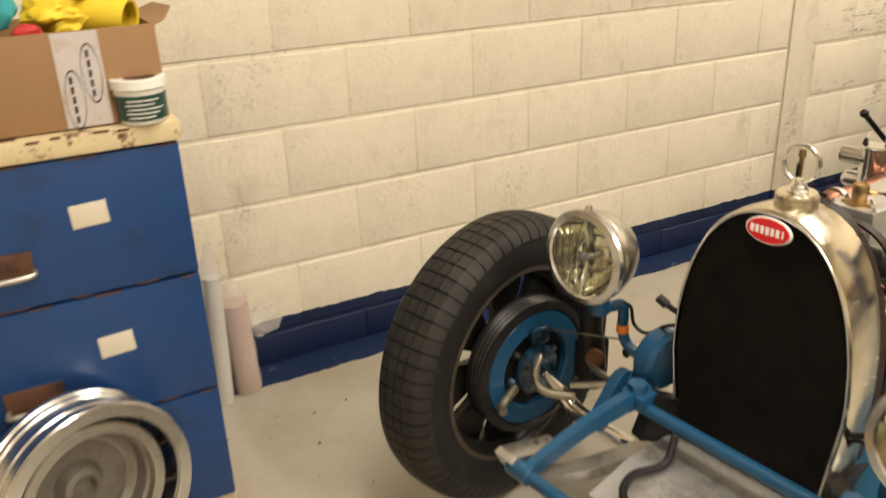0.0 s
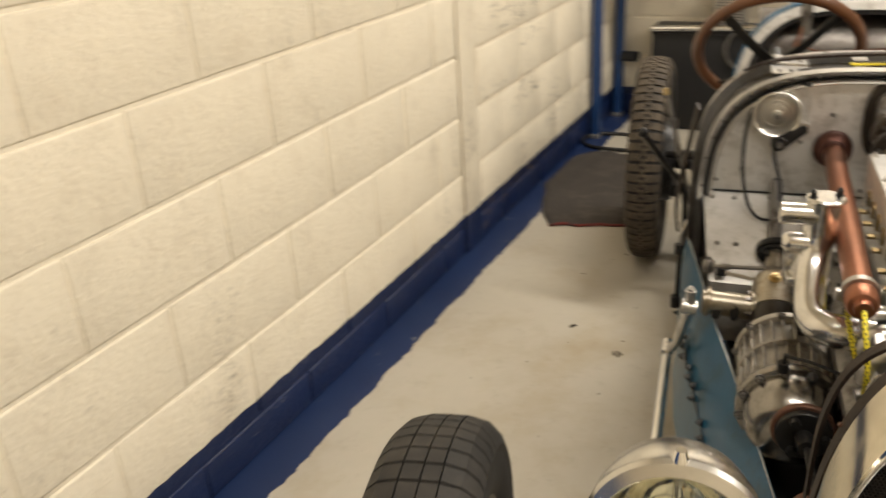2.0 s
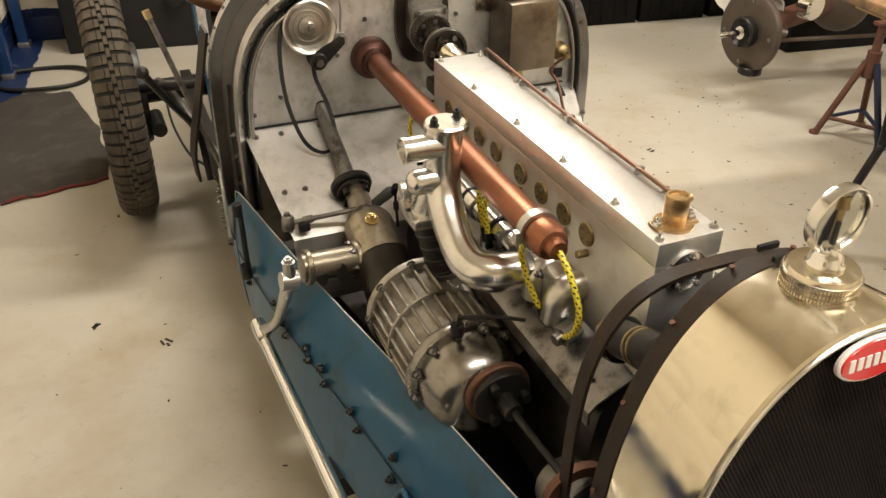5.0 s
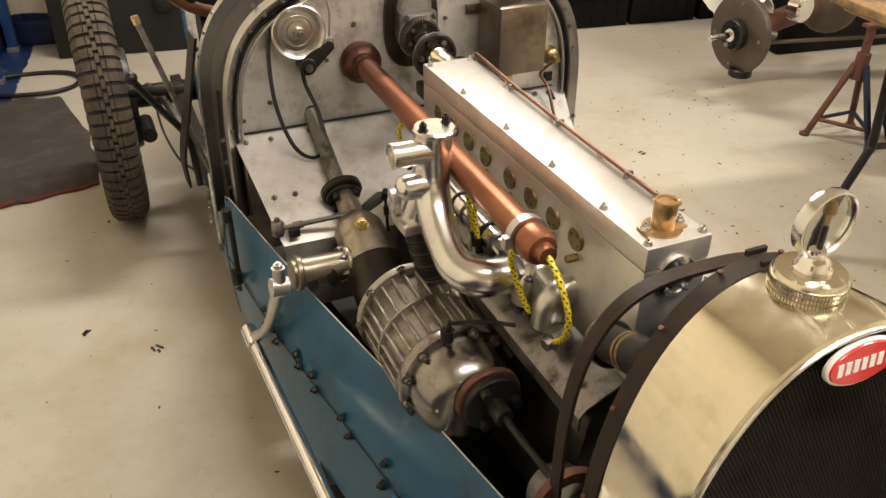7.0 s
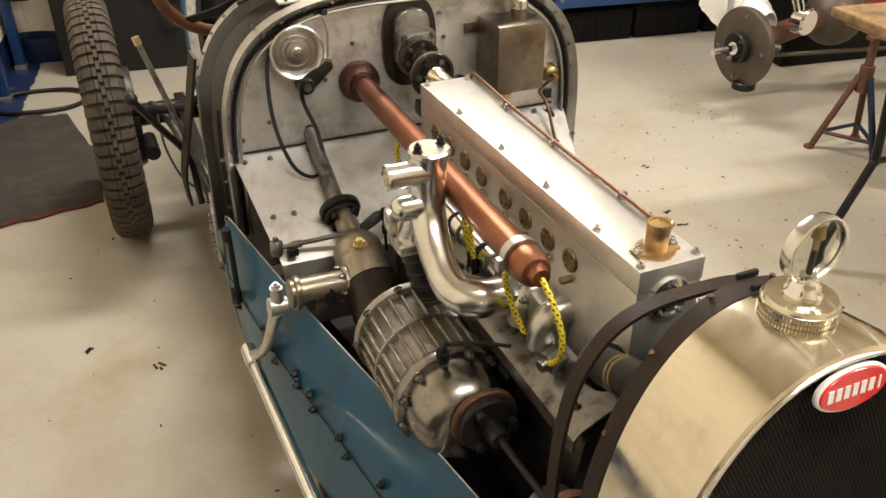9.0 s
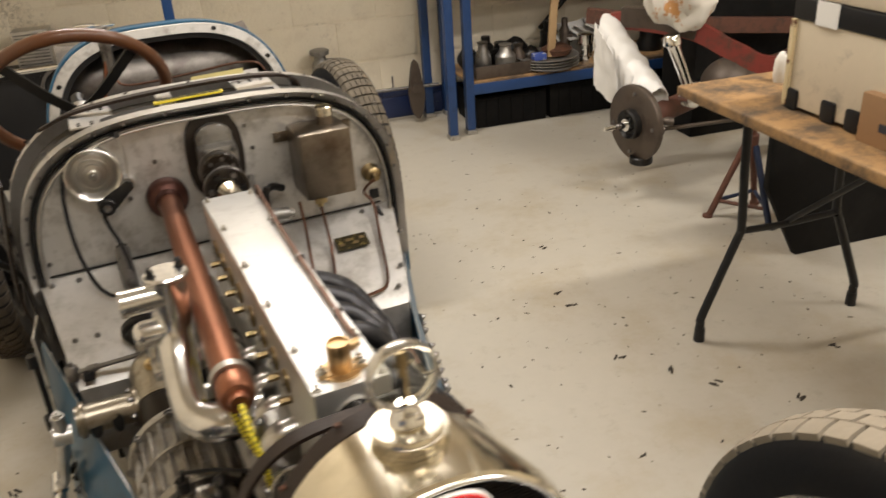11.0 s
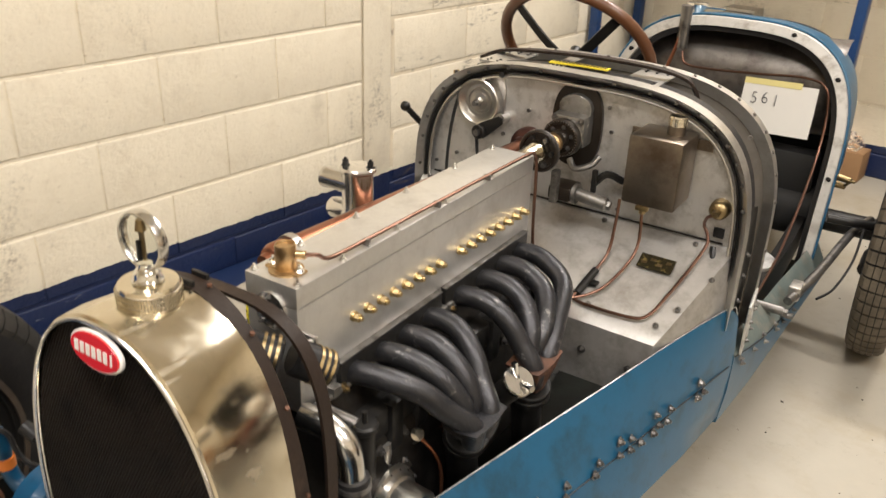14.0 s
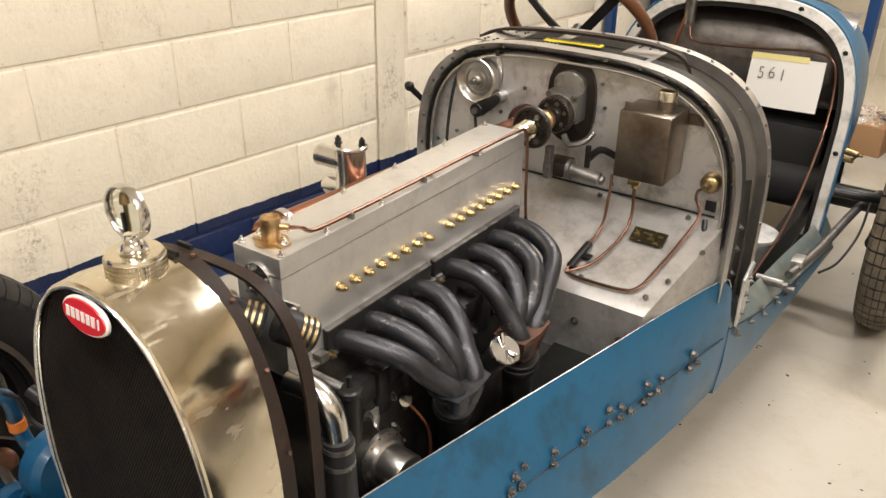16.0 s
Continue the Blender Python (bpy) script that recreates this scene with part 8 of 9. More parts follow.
lathe(b, [(0, 0.0), (0.05, 0.0), (0.05, 0.02), (0.03, 0.04), (0, 0.045)], (0.52, -0.01, 0.25), -Y, 28)
part("black_knob", b, BLACK, trunk)
vent = empty("vented_box", pose(0.575, 2.36, 0.562), "small grey vented metal box on the chest", "box")
b = BM()
box(b, (0.08, 0.03, 0.085), (0.16, 0.12, 0.17), 0.004)
part("body", b, CAST, vent)
for k in range(10):
    b = BM()
    box(b, (0.08, -0.032, 0.018 + k * 0.015), (0.14, 0.006, 0.006), 0.001)
    part("slat", b, STEEL, vent)

wc = empty("carton", pose(1.23, 2.44, 0), "plain brown cardboard carton on the floor by the wall", "box")
b = BM()
box(b, (0, 0, 0.072), (0.28, 0.13, 0.144), 0.003)
part("body", b, CARD, wc)
b = BM()
box(b, (0, -0.0, 0.1455), (0.05, 0.131, 0.002))
part("packing_tape", b, TAPE_WHITE, wc)
b = BM()
bmesh.ops.create_icosphere(b, subdivisions=4, radius=1.0)
for vtx in b.verts:
    k = 1 + 0.5 * noise.noise(vtx.co * 2.3 + Vector((4, 0, 0))) + 0.25 * noise.noise(vtx.co * 6)
    vtx.co = Vector((vtx.co.x * 0.075, vtx.co.y * 0.05, max(vtx.co.z, -0.55) * 0.045)) * k
cf_ = part("plastic_bag", b, FILM)
cf_.matrix_basis = pose(1.26, 2.44, 0.171)
cf_.visible_shadow = False
tagged(cf_, "crumpled clear plastic bag on a carton", "bag")

# ---- racking along the back wall ----
def post(rack, x, y, h=2.2):
    b = BM()
    box(b, (x, y, h / 2), (0.045, 0.045, h), 0.003)
    for k in range(int(h / 0.075)):
        box(b, (x, y - 0.0225, 0.06 + k * 0.075), (0.010, 0.0015, 0.026))
    p = part("post", b, RACK_BLUE, rack)
    b = BM()
    box(b, (x, y - 0.004, 0.012), (0.055, 0.062, 0.024), 0.003)
    part("foot_plate", b, CAST, p)


rack_a = empty("storage_rack", pose(0, 0, 0), "blue steel storage rack over the chest", "rack", "racks along the wall")
for x in (0.045, 1.30, 2.60):
    for y in (2.01, 2.46):
        if not (x == 1.30 and y == 2.46):
            post(rack_a, x, y)
# unseen beams and deck, added overhead to shade the back wall
b = BM()
for y in (2.01, 2.46):
    box(b, (1.32, y, 1.30), (2.52, 0.03, 0.07), 0.003)
for x in (0.045, 2.60):
    box(b, (x, 2.235, 1.30), (0.03, 0.42, 0.05), 0.003)
part("beam", b, RACK_BLUE, rack_a)
b = BM()
box(b, (1.32, 2.24, 1.345), (2.54, 0.48, 0.02), 0.002)
part("deck", b, BOARD, rack_a)
b = BM()
cyl(b, (0.07, 2.44, 0.36), (0.16, 2.40, 0.37), 0.03, seg=16)
part("rack_knob", b, BLACK, rack_a)

rack_b = empty("storage_rack", pose(0, 0, 0), "blue steel storage rack loaded with car parts", "rack", "racks along the wall")
for x in (2.712, 4.30):
    for y in (2.055, 2.46):
        post(rack_b, x, y)
for z in (0.238, 0.800):
    b = BM()
    for y in (2.045, 2.46):
        box(b, (3.506, y, z), (1.55, 0.028, 0.055), 0.003)
    part("beam", b, RACK_BLUE, rack_b)
    b = BM()
    box(b, (3.506, 2.25, z + 0.034), (1.58, 0.42, 0.014), 0.002)
    part("deck", b, BOARD, rack_b)
b = BM()
cyl(b, (3.28, 2.44, 0.42), (3.72, 2.44, 0.86), 0.016, seg=10)
part("brace", b, BLACK_STEEL, rack_b, "dark diagonal brace")
# on the lower deck
tray = empty("parts_tray", pose(2.93, 2.17, 0.279), "shallow cream metal tray of car parts", "tray")
b = BM()
for c, s in (((0, 0, 0.005), (0.34, 0.22, 0.008)), ((0, -0.11, 0.035), (0.34, 0.006, 0.065)), ((0, 0.11, 0.035), (0.34, 0.006, 0.065)), ((-0.17, 0, 0.035), (0.006, 0.22, 0.065)), ((0.17, 0, 0.035), (0.006, 0.22, 0.065))):
    box(b, c, s, 0.001)
part("tray_body", b, GREY_DRUM, tray)
for x, y, r, h, mt, nm in ((2.84, 2.18, 0.045, 0.15, STEEL, "metal_canister"), (2.96, 2.16, 0.055, 0.13, CAST, "metal_canister"), (3.05, 2.20, 0.04, 0.11, GREY_DRUM, "metal_canister")):
    b = BM()
    lathe(b, [(0, 0), (r, 0), (r, h * 0.6), (r * 0.6, h * 0.8), (r * 0.55, h), (r * 0.7, h + 0.008), (0, h + 0.01)], (x, y, 0.288), Z, 24)
    tagged(part(nm, b, mt), "dull metal engine part on the rack", "car part", "parts on the rack")
for k in range(4):
    b = BM()
    lathe(b, [(0, 0.0), (0.145, 0.0), (0.17, 0.014), (0.175, 0.016), (0.17, 0.019), (0.145, 0.006), (0, 0.006)], (3.20, 2.16, 0.279 + k * 0.015), Z, 48)
    tagged(part("round_tray", b, CAST), "round dull aluminium tray in a stack", "tray", "stacked round trays")
b = BM()
box(b, (3.12, 2.08, 0.356), (0.07, 0.05, 0.035), 0.004)
tagged(part("small_carton", b, material("blue_carton", (0.05, 0.09, 0.35), 0.6, 0, 0.2, 40, (0.6, 0.6, 0.6), 30, 0.55, 0.6, 0.1)), "small blue printed carton in a tray", "carton")
b = BM()
lathe(b, [(0, 0), (0.07, 0), (0.085, 0.03), (0.05, 0.05), (0, 0.055)], (3.25, 2.14, 0.343), Z, 28)
tagged(part("rusty_dish", b, RUSTY), "rusty round dish in the tray stack", "dish")
for x, y, h in ((3.42, 2.14, 0.15), (3.50, 2.20, 0.12)):
    b = BM()
    lathe(b, [(0, 0), (0.038, 0), (0.038, 0.03), (0.024, 0.04), (0.024, h * 0.6), (0.042, h * 0.65), (0.042, h), (0.03, h + 0.008), (0, h + 0.01)], (x, y, 0.279), Z, 28)
    tagged(part("chrome_fitting", b, CHROME), "bright chrome fitting on the rack", "car part", "chrome fittings")
for c, s in (((3.08, 2.34, 0.345), (0.085, 0.05, 0.066)), ((3.13, 2.22, 0.330), (0.055, 0.05, 0.050)), ((3.60, 2.32, 0.35), (0.11, 0.08, 0.07)), ((2.80, 2.32, 0.335), (0.06, 0.05, 0.056))):
    b = BM()
    bmesh.ops.create_icosphere(b, subdivisions=3, radius=1.0)
    for vtx in b.verts:
        k = 1 + 0.45 * noise.noise(vtx.co * 1.8 + Vector(c))
        vtx.co = Vector(c) + Vector((vtx.co.x * s[0], vtx.co.y * s[1], max(vtx.co.z * s[2] * k, -s[2]))) * 1.0
    tagged(part("dark_casting", b, BLACK_STEEL), "dark oily casting on the rack", "car part", "castings")
b = BM()
for k in range(5):
    box(b, (3.42 + 0.03 * k, 2.34 - 0.02 * k, 0.41 + 0.006 * k), (0.20, 0.14, 0.004), 0, Matrix.Rotation(0.3 * k, 4, "Z") @ Matrix.Rotation(0.5, 4, "X"))
box(b, (3.45, 2.36, 0.33), (0.2, 0.1, 0.10), 0.004)
tagged(part("paper_heap", b, PAPER), "loose white papers heaped on the rack", "papers")
b = BM()
box(b, (3.215, 2.10, 0.60), (0.040, 0.022, 0.52), 0.002, Matrix.Rotation(radians(4), 4, "Y"))
tagged(part("wooden_batten", b, BATTEN), "upright pale wooden batten against the rack", "batten")
# made-up black crates stand in for the deep shade under the lower deck
for x, w, h in ((2.97, 0.40, 0.17), (3.39, 0.38, 0.19), (3.83, 0.42, 0.16)):
    cr = empty("parts_crate", pose(x, 2.27, 0), "black crate shape filling in for the shade under the rack", "crate", "crates under the rack")
    b = BM()
    for c, sz in (((0, 0, 0.006), (w, 0.32, 0.01)), ((0, -0.158, h / 2), (w, 0.006, h)), ((0, 0.158, h / 2), (w, 0.006, h)), ((-w / 2, 0, h / 2), (0.006, 0.32, h)), ((w / 2, 0, h / 2), (0.006, 0.32, h))):
        box(b, c, sz, 0.002)
    part("crate_body", b, MATT_BLACK, cr)
    for k in range(5):
        b = BM()
        box(b, (-w * 0.36 + k * w * 0.18, -0.163, h * 0.5), (0.010, 0.006, h * 0.8), 0.002)
        part("crate_rib", b, MATT_BLACK, cr)
    b = BM()
    tube(b, [(-w * 0.46, -0.162, h - 0.01), (0, -0.164, h - 0.008), (w * 0.46, -0.162, h - 0.01)], 0.006, 8, 3)
    part("crate_lip", b, MATT_BLACK, cr)
for x, y, z, r, h in ((2.90, 2.30, 0.279, 0.05, 0.17), (3.30, 2.36, 0.279, 0.06, 0.20), (3.36, 2.28, 0.279, 0.035, 0.22), (3.66, 2.18, 0.279, 0.05, 0.12), (3.86, 2.22, 0.279, 0.07, 0.16), (3.0, 2.34, 0.279, 0.07, 0.12)):
    b = BM()
    lathe(b, [(0, 0), (r, 0), (r * 1.05, h * 0.2), (r * 0.8, h * 0.45), (r * 0.85, h * 0.7), (r * 0.5, h * 0.8), (r * 0.5, h), (0, h)], (x, y, z), Z, 24)
    box(b, (x + r * 0.6, y - r * 0.5, z + h * 0.5), (r, r * 0.5, h * 0.2), 0.004)
    tagged(part("engine_part", b, BLACK_STEEL if r > 0.045 else GREY_DRUM), "dark greasy engine part on the rack", "car part", "parts on the rack")
# cartons on the upper deck
for x, w, h in ((2.84, 0.20, 0.18), (3.03, 0.15, 0.2), (3.33, 0.26, 0.2), (3.62, 0.24, 0.18)):
    cb = empty("carton", pose(x, 2.20, 0.841), "brown cardboard carton on the upper deck", "box", "cartons on the rack")
    b = BM()
    box(b, (0, 0, h / 2), (w, 0.28, h), 0.003)
    part("body", b, CARD, cb)
    b = BM()
    box(b, (0.02, -0.1415, h * 0.45), (0.05, 0.001, 0.07))
    part("label", b, PAPER, cb)
    b = BM()
    loft(b, [[(-w * 0.3, -0.142, 0.02), (-w * 0.1, -0.142, 0.02)], [(-w * 0.28, -0.16, -0.03), (-w * 0.14, -0.16, -0.05)]])
    thicken(b, 0.003)
    part("loose_flap", b, CARD, cb)

# old axle casing and brake plate against the wall
ax = empty("axle_casing", pose(2.005, 2.41, 0), "dull grey finned axle casing against the wall", "axle")
b = BM()
lathe(b, [(0, 0.0), (0.060, 0.0), (0.075, 0.03), (0.085, 0.10), (0.082, 0.20), (0.070, 0.28), (0.050, 0.34), (0.044, 0.39), (0.030, 0.42), (0.030, 0.435), (0.052, 0.440), (0.052, 0.460), (0.040, 0.466), (0, 0.466)], (0, 0, 0), Z, 36)
part("casing", b, ALU_DARK, ax)
for k in range(7):
    b = BM()
    z = 0.05 + k * 0.045
    lathe(b, [(0.05, z), (0.091 - 0.0007 * k * k, z + 0.004), (0.091 - 0.0007 * k * k, z + 0.010), (0.05, z + 0.014)], (0, 0, 0), Z, 36)
    part("fin", b, CAST, ax)
for z in (0.38, 0.41):
    b = BM()
    cyl(b, (0.03, -0.02, z), (0.085, -0.03, z), 0.008, seg=10)
    part("stud", b, STEEL, ax)
sh = empty("axle_shaft", pose(2.09, 2.40, 0), "slim steel axle shaft with a brake plate", "axle")
b = BM()
cyl(b, (0.0, 0.0, 0.205), (0.56, 0.0, 0.195), 0.009, seg=12)
part("shaft", b, STEEL, sh)
b = BM()
slab(b, [(0.045 * math.cos(t) * (0.75 if math.sin(t) > 0.2 else 1), 0.165 * math.sin(t)) for t in [2 * math.pi * i / 30 for i in range(30)]], (0.42, -0.04, 0.19), X, Z, (0.0, 0.03, 0), 0.004)
cyl(b, (0.42, -0.05, 0.195), (0.42, 0.0, 0.195), 0.025, seg=18)
part("brake_plate", b, GREY_DRUM, sh, "dark oval brake plate")
for x in (0.13, 0.30):
    b = BM()
    cyl(b, (x, 0.02, 0.20), (x, 0.02, 0.27), 0.005, seg=8)
    part("pin", b, STEEL, sh)

# ---- the second chassis on stands ----
ch2 = empty("bare_chassis", pose(3.06, 1.10, 0), "red oxide bare chassis with axle and drum", "chassis")
b = BM()
tube(b, [(0.045, 0.225, 0.655), (0.12, 0.13, 0.675), (0.29, -0.09, 0.650), (0.42, -0.20, 0.57), (0.62, -0.28, 0.50), (1.4, -0.40, 0.48)], 0.03, flat=(0.022, 0.036, (0, 0, 1)), n=6)
rail = part("front_rail", b, RED, ch2)
b = BM()
tube(b, [(0.10, 0.155, 0.690), (0.20, 0.03, 0.688), (0.305, -0.105, 0.655)], 0.03, flat=(0.028, 0.040, (0, 0, 1)), n=6)
part("rail_sleeve", b, GREY_DRUM, rail, "rusty brown sleeve on the rail")
b = BM()
tube(b, [(0.15, 0.60, 0.62), (0.5, 0.35, 0.58), (1.4, 0.2, 0.50)], 0.03, flat=(0.022, 0.034, (0, 0, 1)), n=6)
part("rear_rail", b, RUST_RED, ch2)
b = BM()
cyl(b, (0.04, -0.13, 0.315), (1.1, 0.30, 0.36), 0.045, seg=20)
part("axle_tube", b, RUST_RED, ch2)
b = BM()
bmesh.ops.create_icosphere(b, subdivisions=3, radius=0.13)
bmesh.ops.translate(b, vec=(0.62, 0.10, 0.33), verts=b.verts)
part("axle_bowl", b, GREY_DRUM, ch2)
DA = Vector((-0.985, -0.17, 0.0)).normalized()
DO = Vector((0.0, -0.155, 0.318))
b = BM()
lathe(b, [(0.05, 0.030), (0.055, 0.012), (0.150, 0.012), (0.158, 0.006), (0.160, -0.004), (0.155, -0.02), (0.05, -0.022)], DO, DA, 48)
drum2 = part("brake_disc_plate", b, GREY_DRUM, ch2, "rusty grey brake plate")
b = BM()
lathe(b, [(0.03, 0.0), (0.062, 0.0), (0.062, 0.040), (0.056, 0.045), (0.04, 0.030), (0.03, 0.030)], DO, DA, 36)
part("hub_ring", b, BLACK_STEEL, drum2)
b = BM()
cyl(b, DO + DA * 0.0, DO + DA * 0.05, 0.030, 0.026, 20)
cyl(b, DO + DA * 0.05, DO + DA * 0.148, 0.014, 0.012, 16)
cyl(b, DO + DA * 0.120, DO + DA * 0.154, 0.0135, 0.010, 12)
part("stub_axle", b, CHROME, drum2, "bright threaded stub axle")
for k, t in enumerate((0.8, 2.3, 4.1, 5.4)):
    a, u, v = frame_of(DA)
    c = DO + DA * 0.012 + (u * math.cos(t) + v * math.sin(t)) * 0.125
    b = BM()
    cyl(b, c, c + DA * 0.004, 0.008, seg=10)
    part("plate_bolt", b, STEEL, drum2)
b = BM()
cyl(b, (0.02, -0.185, 0.15), (0.02, -0.185, 0.182), 0.048, seg=24, bevel=0.004)
part("jack_pad", b, BLACK_STEEL, ch2)
b = BM()
cyl(b, (0.24, -0.17, 0.42), (0.17, -0.13, 0.62), 0.020, 0.026, 20)
cyl(b, (0.17, -0.13, 0.61), (0.165, -0.128, 0.655), 0.038, 0.034, 24, 0.006)
cyl(b, (0.26, -0.20, 0.41), (0.24, -0.14, 0.41), 0.055, seg=28, bevel=0.008)
part("damper", b, CHROME, ch2, "chromed damper with a round end")
b = BM()
for c in ((0.10, -0.12, 0.27), (0.14, -0.12, 0.30), (0.08, -0.10, 0.36)):
    cyl(b, c, (c[0] + 0.05, c[1] - 0.02, c[2] - 0.01), 0.018, seg=10)
box(b, (0.10, -0.10, 0.33), (0.08, 0.06, 0.06), 0.01)
cyl(b, (0.16, -0.10, 0.25), (0.9, -0.05, 0.21), 0.009, seg=10)
part("steering_joint", b, GREY_DRUM, ch2)
b = BM()
rows = []
for i in range(26):
    t = i / 25
    c = Vector((-0.005, 0.17, 0.665)) * (1 - t) + Vector((0.10, -0.09, 0.375)) * t
    row = []
    for j in range(25):
        a = -2.3 + 4.6 * j / 24
        r = 0.056 + 0.012 * t + 0.016 * noise.noise(Vector((t * 11, a * 1.2, 2))) + 0.007 * noise.noise(Vector((t * 26, a * 3.0, 7)))
        drop = max(0.0, abs(a) - 1.2) * (0.14 if a < 0 else 0.05) * (1.1 - t)
        row.append(c + Vector((r * math.sin(a), r * math.sin(a) * 0.35, r * math.cos(a) - drop)))
    rows.append(row)
loft(b, rows)
thicken(b, 0.003)
cl = part("dust_sheet", b, CLOTH)
cl.matrix_basis = pose(3.095, 1.09, -0.012)
tagged(cl, "white cotton sheet wrapped round the chassis spring", "sheet")
b = BM()
rows = []
for i in range(14):
    t = i / 13
    rows.append([Vector((-0.065 + 0.012 * noise.noise(Vector((j * 0.7, t * 4, 0))) + 0.05 * t * (j / 13), 0.17 - 0.17 * (j / 13), 0.690 - 0.10 * (j / 13) - 0.27 * t)) for j in range(14)])
loft(b, rows)
thicken(b, 0.003)
part("hanging_fold", b, CLOTH, cl)
b = BM()
bmesh.ops.create_icosphere(b, subdivisions=4, radius=1.0)
for vtx in b.verts:
    k = 1 + 0.25 * noise.noise(vtx.co * 1.8) + 0.10 * noise.noise(vtx.co * 5)
    vtx.co = Vector((vtx.co.x * 0.15, vtx.co.y * 0.12, vtx.co.z * 0.15)) * k
wb = part("wrapped_parcel", b, BUNDLE)
wb.matrix_basis = pose(3.285, 0.99, 0.825)
tagged(wb, "white wrapped bundle with brown tape on the chassis", "bundle")
# axle stand
st = empty("axle_stand", pose(3.345, 0.56, 0), "red and blue folding axle stand", "axle stand")
for k in range(3):
    a = 2 * math.pi * k / 3 + 2.75
    d = Vector((math.cos(a), math.sin(a), 0))
    b = BM()
    cyl(b, d * 0.135 + Vector((0, 0, 0.006)), d * 0.022 + Vector((0, 0, 0.30)), 0.013, seg=10)
    cyl(b, d * 0.14, d * 0.14 + Vector((0, 0, 0.010)), 0.020, seg=12)
    part("leg", b, RUST_RED if k != 1 else STAND_NAVY, st)
    e = Vector((math.cos(a + 2 * math.pi / 3), math.sin(a + 2 * math.pi / 3), 0))
    b = BM()
    cyl(b, d * 0.112 + Vector((0, 0, 0.07)), e * 0.112 + Vector((0, 0, 0.07)), 0.008, seg=8)
    part("brace", b, STAND_NAVY if k else RUST_RED, st)
b = BM()
cyl(b, (0, 0, 0.24), (0, 0, 0.34), 0.026, seg=16)
cyl(b, (0, 0, 0.34), (0, 0, 0.44), 0.016, seg=14)
box(b, (0, 0, 0.445), (0.06, 0.04, 0.014), 0.003)
part("column", b, RUST_RED, st)
# black board and black cabinet behind
b = BM()
slab(b, [(0.15, 0.0), (1.0, 0.0), (1.0, 0.66), (0.0, 0.66), (0.0, 0.28)], (3.155, 0.20, 0.0), X, Z, (0, 0.03, 0), 0.003)
tagged(part("black_board", b, MATT_BLACK), "matt black board standing under the table", "board")
b = BM()
box(b, (4.35, 1.62, 0.85), (1.35, 0.30, 1.70), 0.012)
tagged(part("black_cupboard", b, MATT_BLACK), "tall matt black cupboard behind the chassis", "cupboard")

# ---- trestle table ----
tb = empty("folding_table", pose(2.655, 0.015, 0), "folding table with a worn plywood top and black legs", "table")
b = BM()
box(b, (0.36, -0.80, 0.737), (0.72, 1.60, 0.028), 0.006, seg=3)
part("top", b, BOARD, tb)
b = BM()
box(b, (0.36, -0.80, 0.715), (0.66, 1.54, 0.016), 0.002)
part("frame", b, BATTEN, tb)
for y0, sy in ((-0.165, 1), (-1.45, -1)):
    for x0, xt in ((0.030, 0.150), (0.581, 0.480)):
        b = BM()
        tube(b, [(x0, y0, 0.012), (x0, y0, 0.060), (x0 + (xt - x0) * 0.06, y0, 0.095), (x0 + (xt - x0) * 0.90, y0 + 0.012 * sy, 0.315), (xt, y0 + 0.015 * sy, 0.345), (xt, y0 + 0.03 * sy, 0.55), (xt, y0 + 0.035 * sy, 0.706)], 0.0130, 12, 6)
        lg = part("leg", b, BLACK, tb)
        b = BM()
        cyl(b, (x0, y0, 0.0), (x0, y0, 0.045), 0.017, 0.0155, 14)
        part("rubber_foot", b, HOSE, lg)
    b = BM()
    tube(b, [(0.150, y0 + 0.015 * sy, 0.335), (0.30, y0 + 0.018 * sy, 0.328), (0.480, y0 + 0.015 * sy, 0.335)], 0.0105, 10, 4)
    part("cross_bar", b, BLACK, tb)
    b = BM()
    cyl(b, (0.315, y0 + 0.02 * sy, 0.335), (0.315, y0 - 0.40 * sy, 0.700), 0.009, seg=10)
    part("stay", b, BLACK, tb)
# boxes on the table
wbx = empty("instrument_case", pose(2.775, -0.28, 0.751), "grubby cream box with black edges on the table", "case")
b = BM()
box(b, (0.22, -0.24, 0.115), (0.44, 0.46, 0.21), 0.006)
part("body", b, CREAM_BOX, wbx)
b = BM()
box(b, (0.22, -0.24, 0.245), (0.45, 0.47, 0.05), 0.006)
part("band", b, BLACK, wbx, "black band round the case")
b = BM()
box(b, (0.22, -0.24, 0.295), (0.44, 0.46, 0.05), 0.012)
part("lid", b, CREAM_BOX, wbx)
b = BM()
box(b, (-0.004, -0.012, 0.115), (0.012, 0.014, 0.21), 0.002)
part("corner_strip", b, CREAM, wbx)
for y in (-0.03, -0.16, -0.24):
    b = BM()
    box(b, (-0.002, y, 0.028), (0.010, 0.045, 0.05), 0.008)
    part("foot", b, BLACK, wbx)
b = BM()
box(b, (-0.006, -0.12, 0.245), (0.003, 0.07, 0.055))
part("label", b, PAPER, wbx)
b = BM()
bmesh.ops.create_icosphere(b, subdivisions=4, radius=1.0)
for vtx in b.verts:
    k = 1 + 0.4 * noise.noise(vtx.co * 2.2) + 0.15 * noise.noise(vtx.co * 6)
    vtx.co = Vector((vtx.co.x * 0.16, vtx.co.y * 0.18, max(vtx.co.z, -0.3) * 0.05)) * k
fl2 = part("plastic_wrap", b, FILM)
fl2.matrix_basis = pose(2.99, -0.52, 1.088)
fl2.visible_shadow = False
tagged(fl2, "crumpled clear plastic wrap on the case", "plastic wrap")
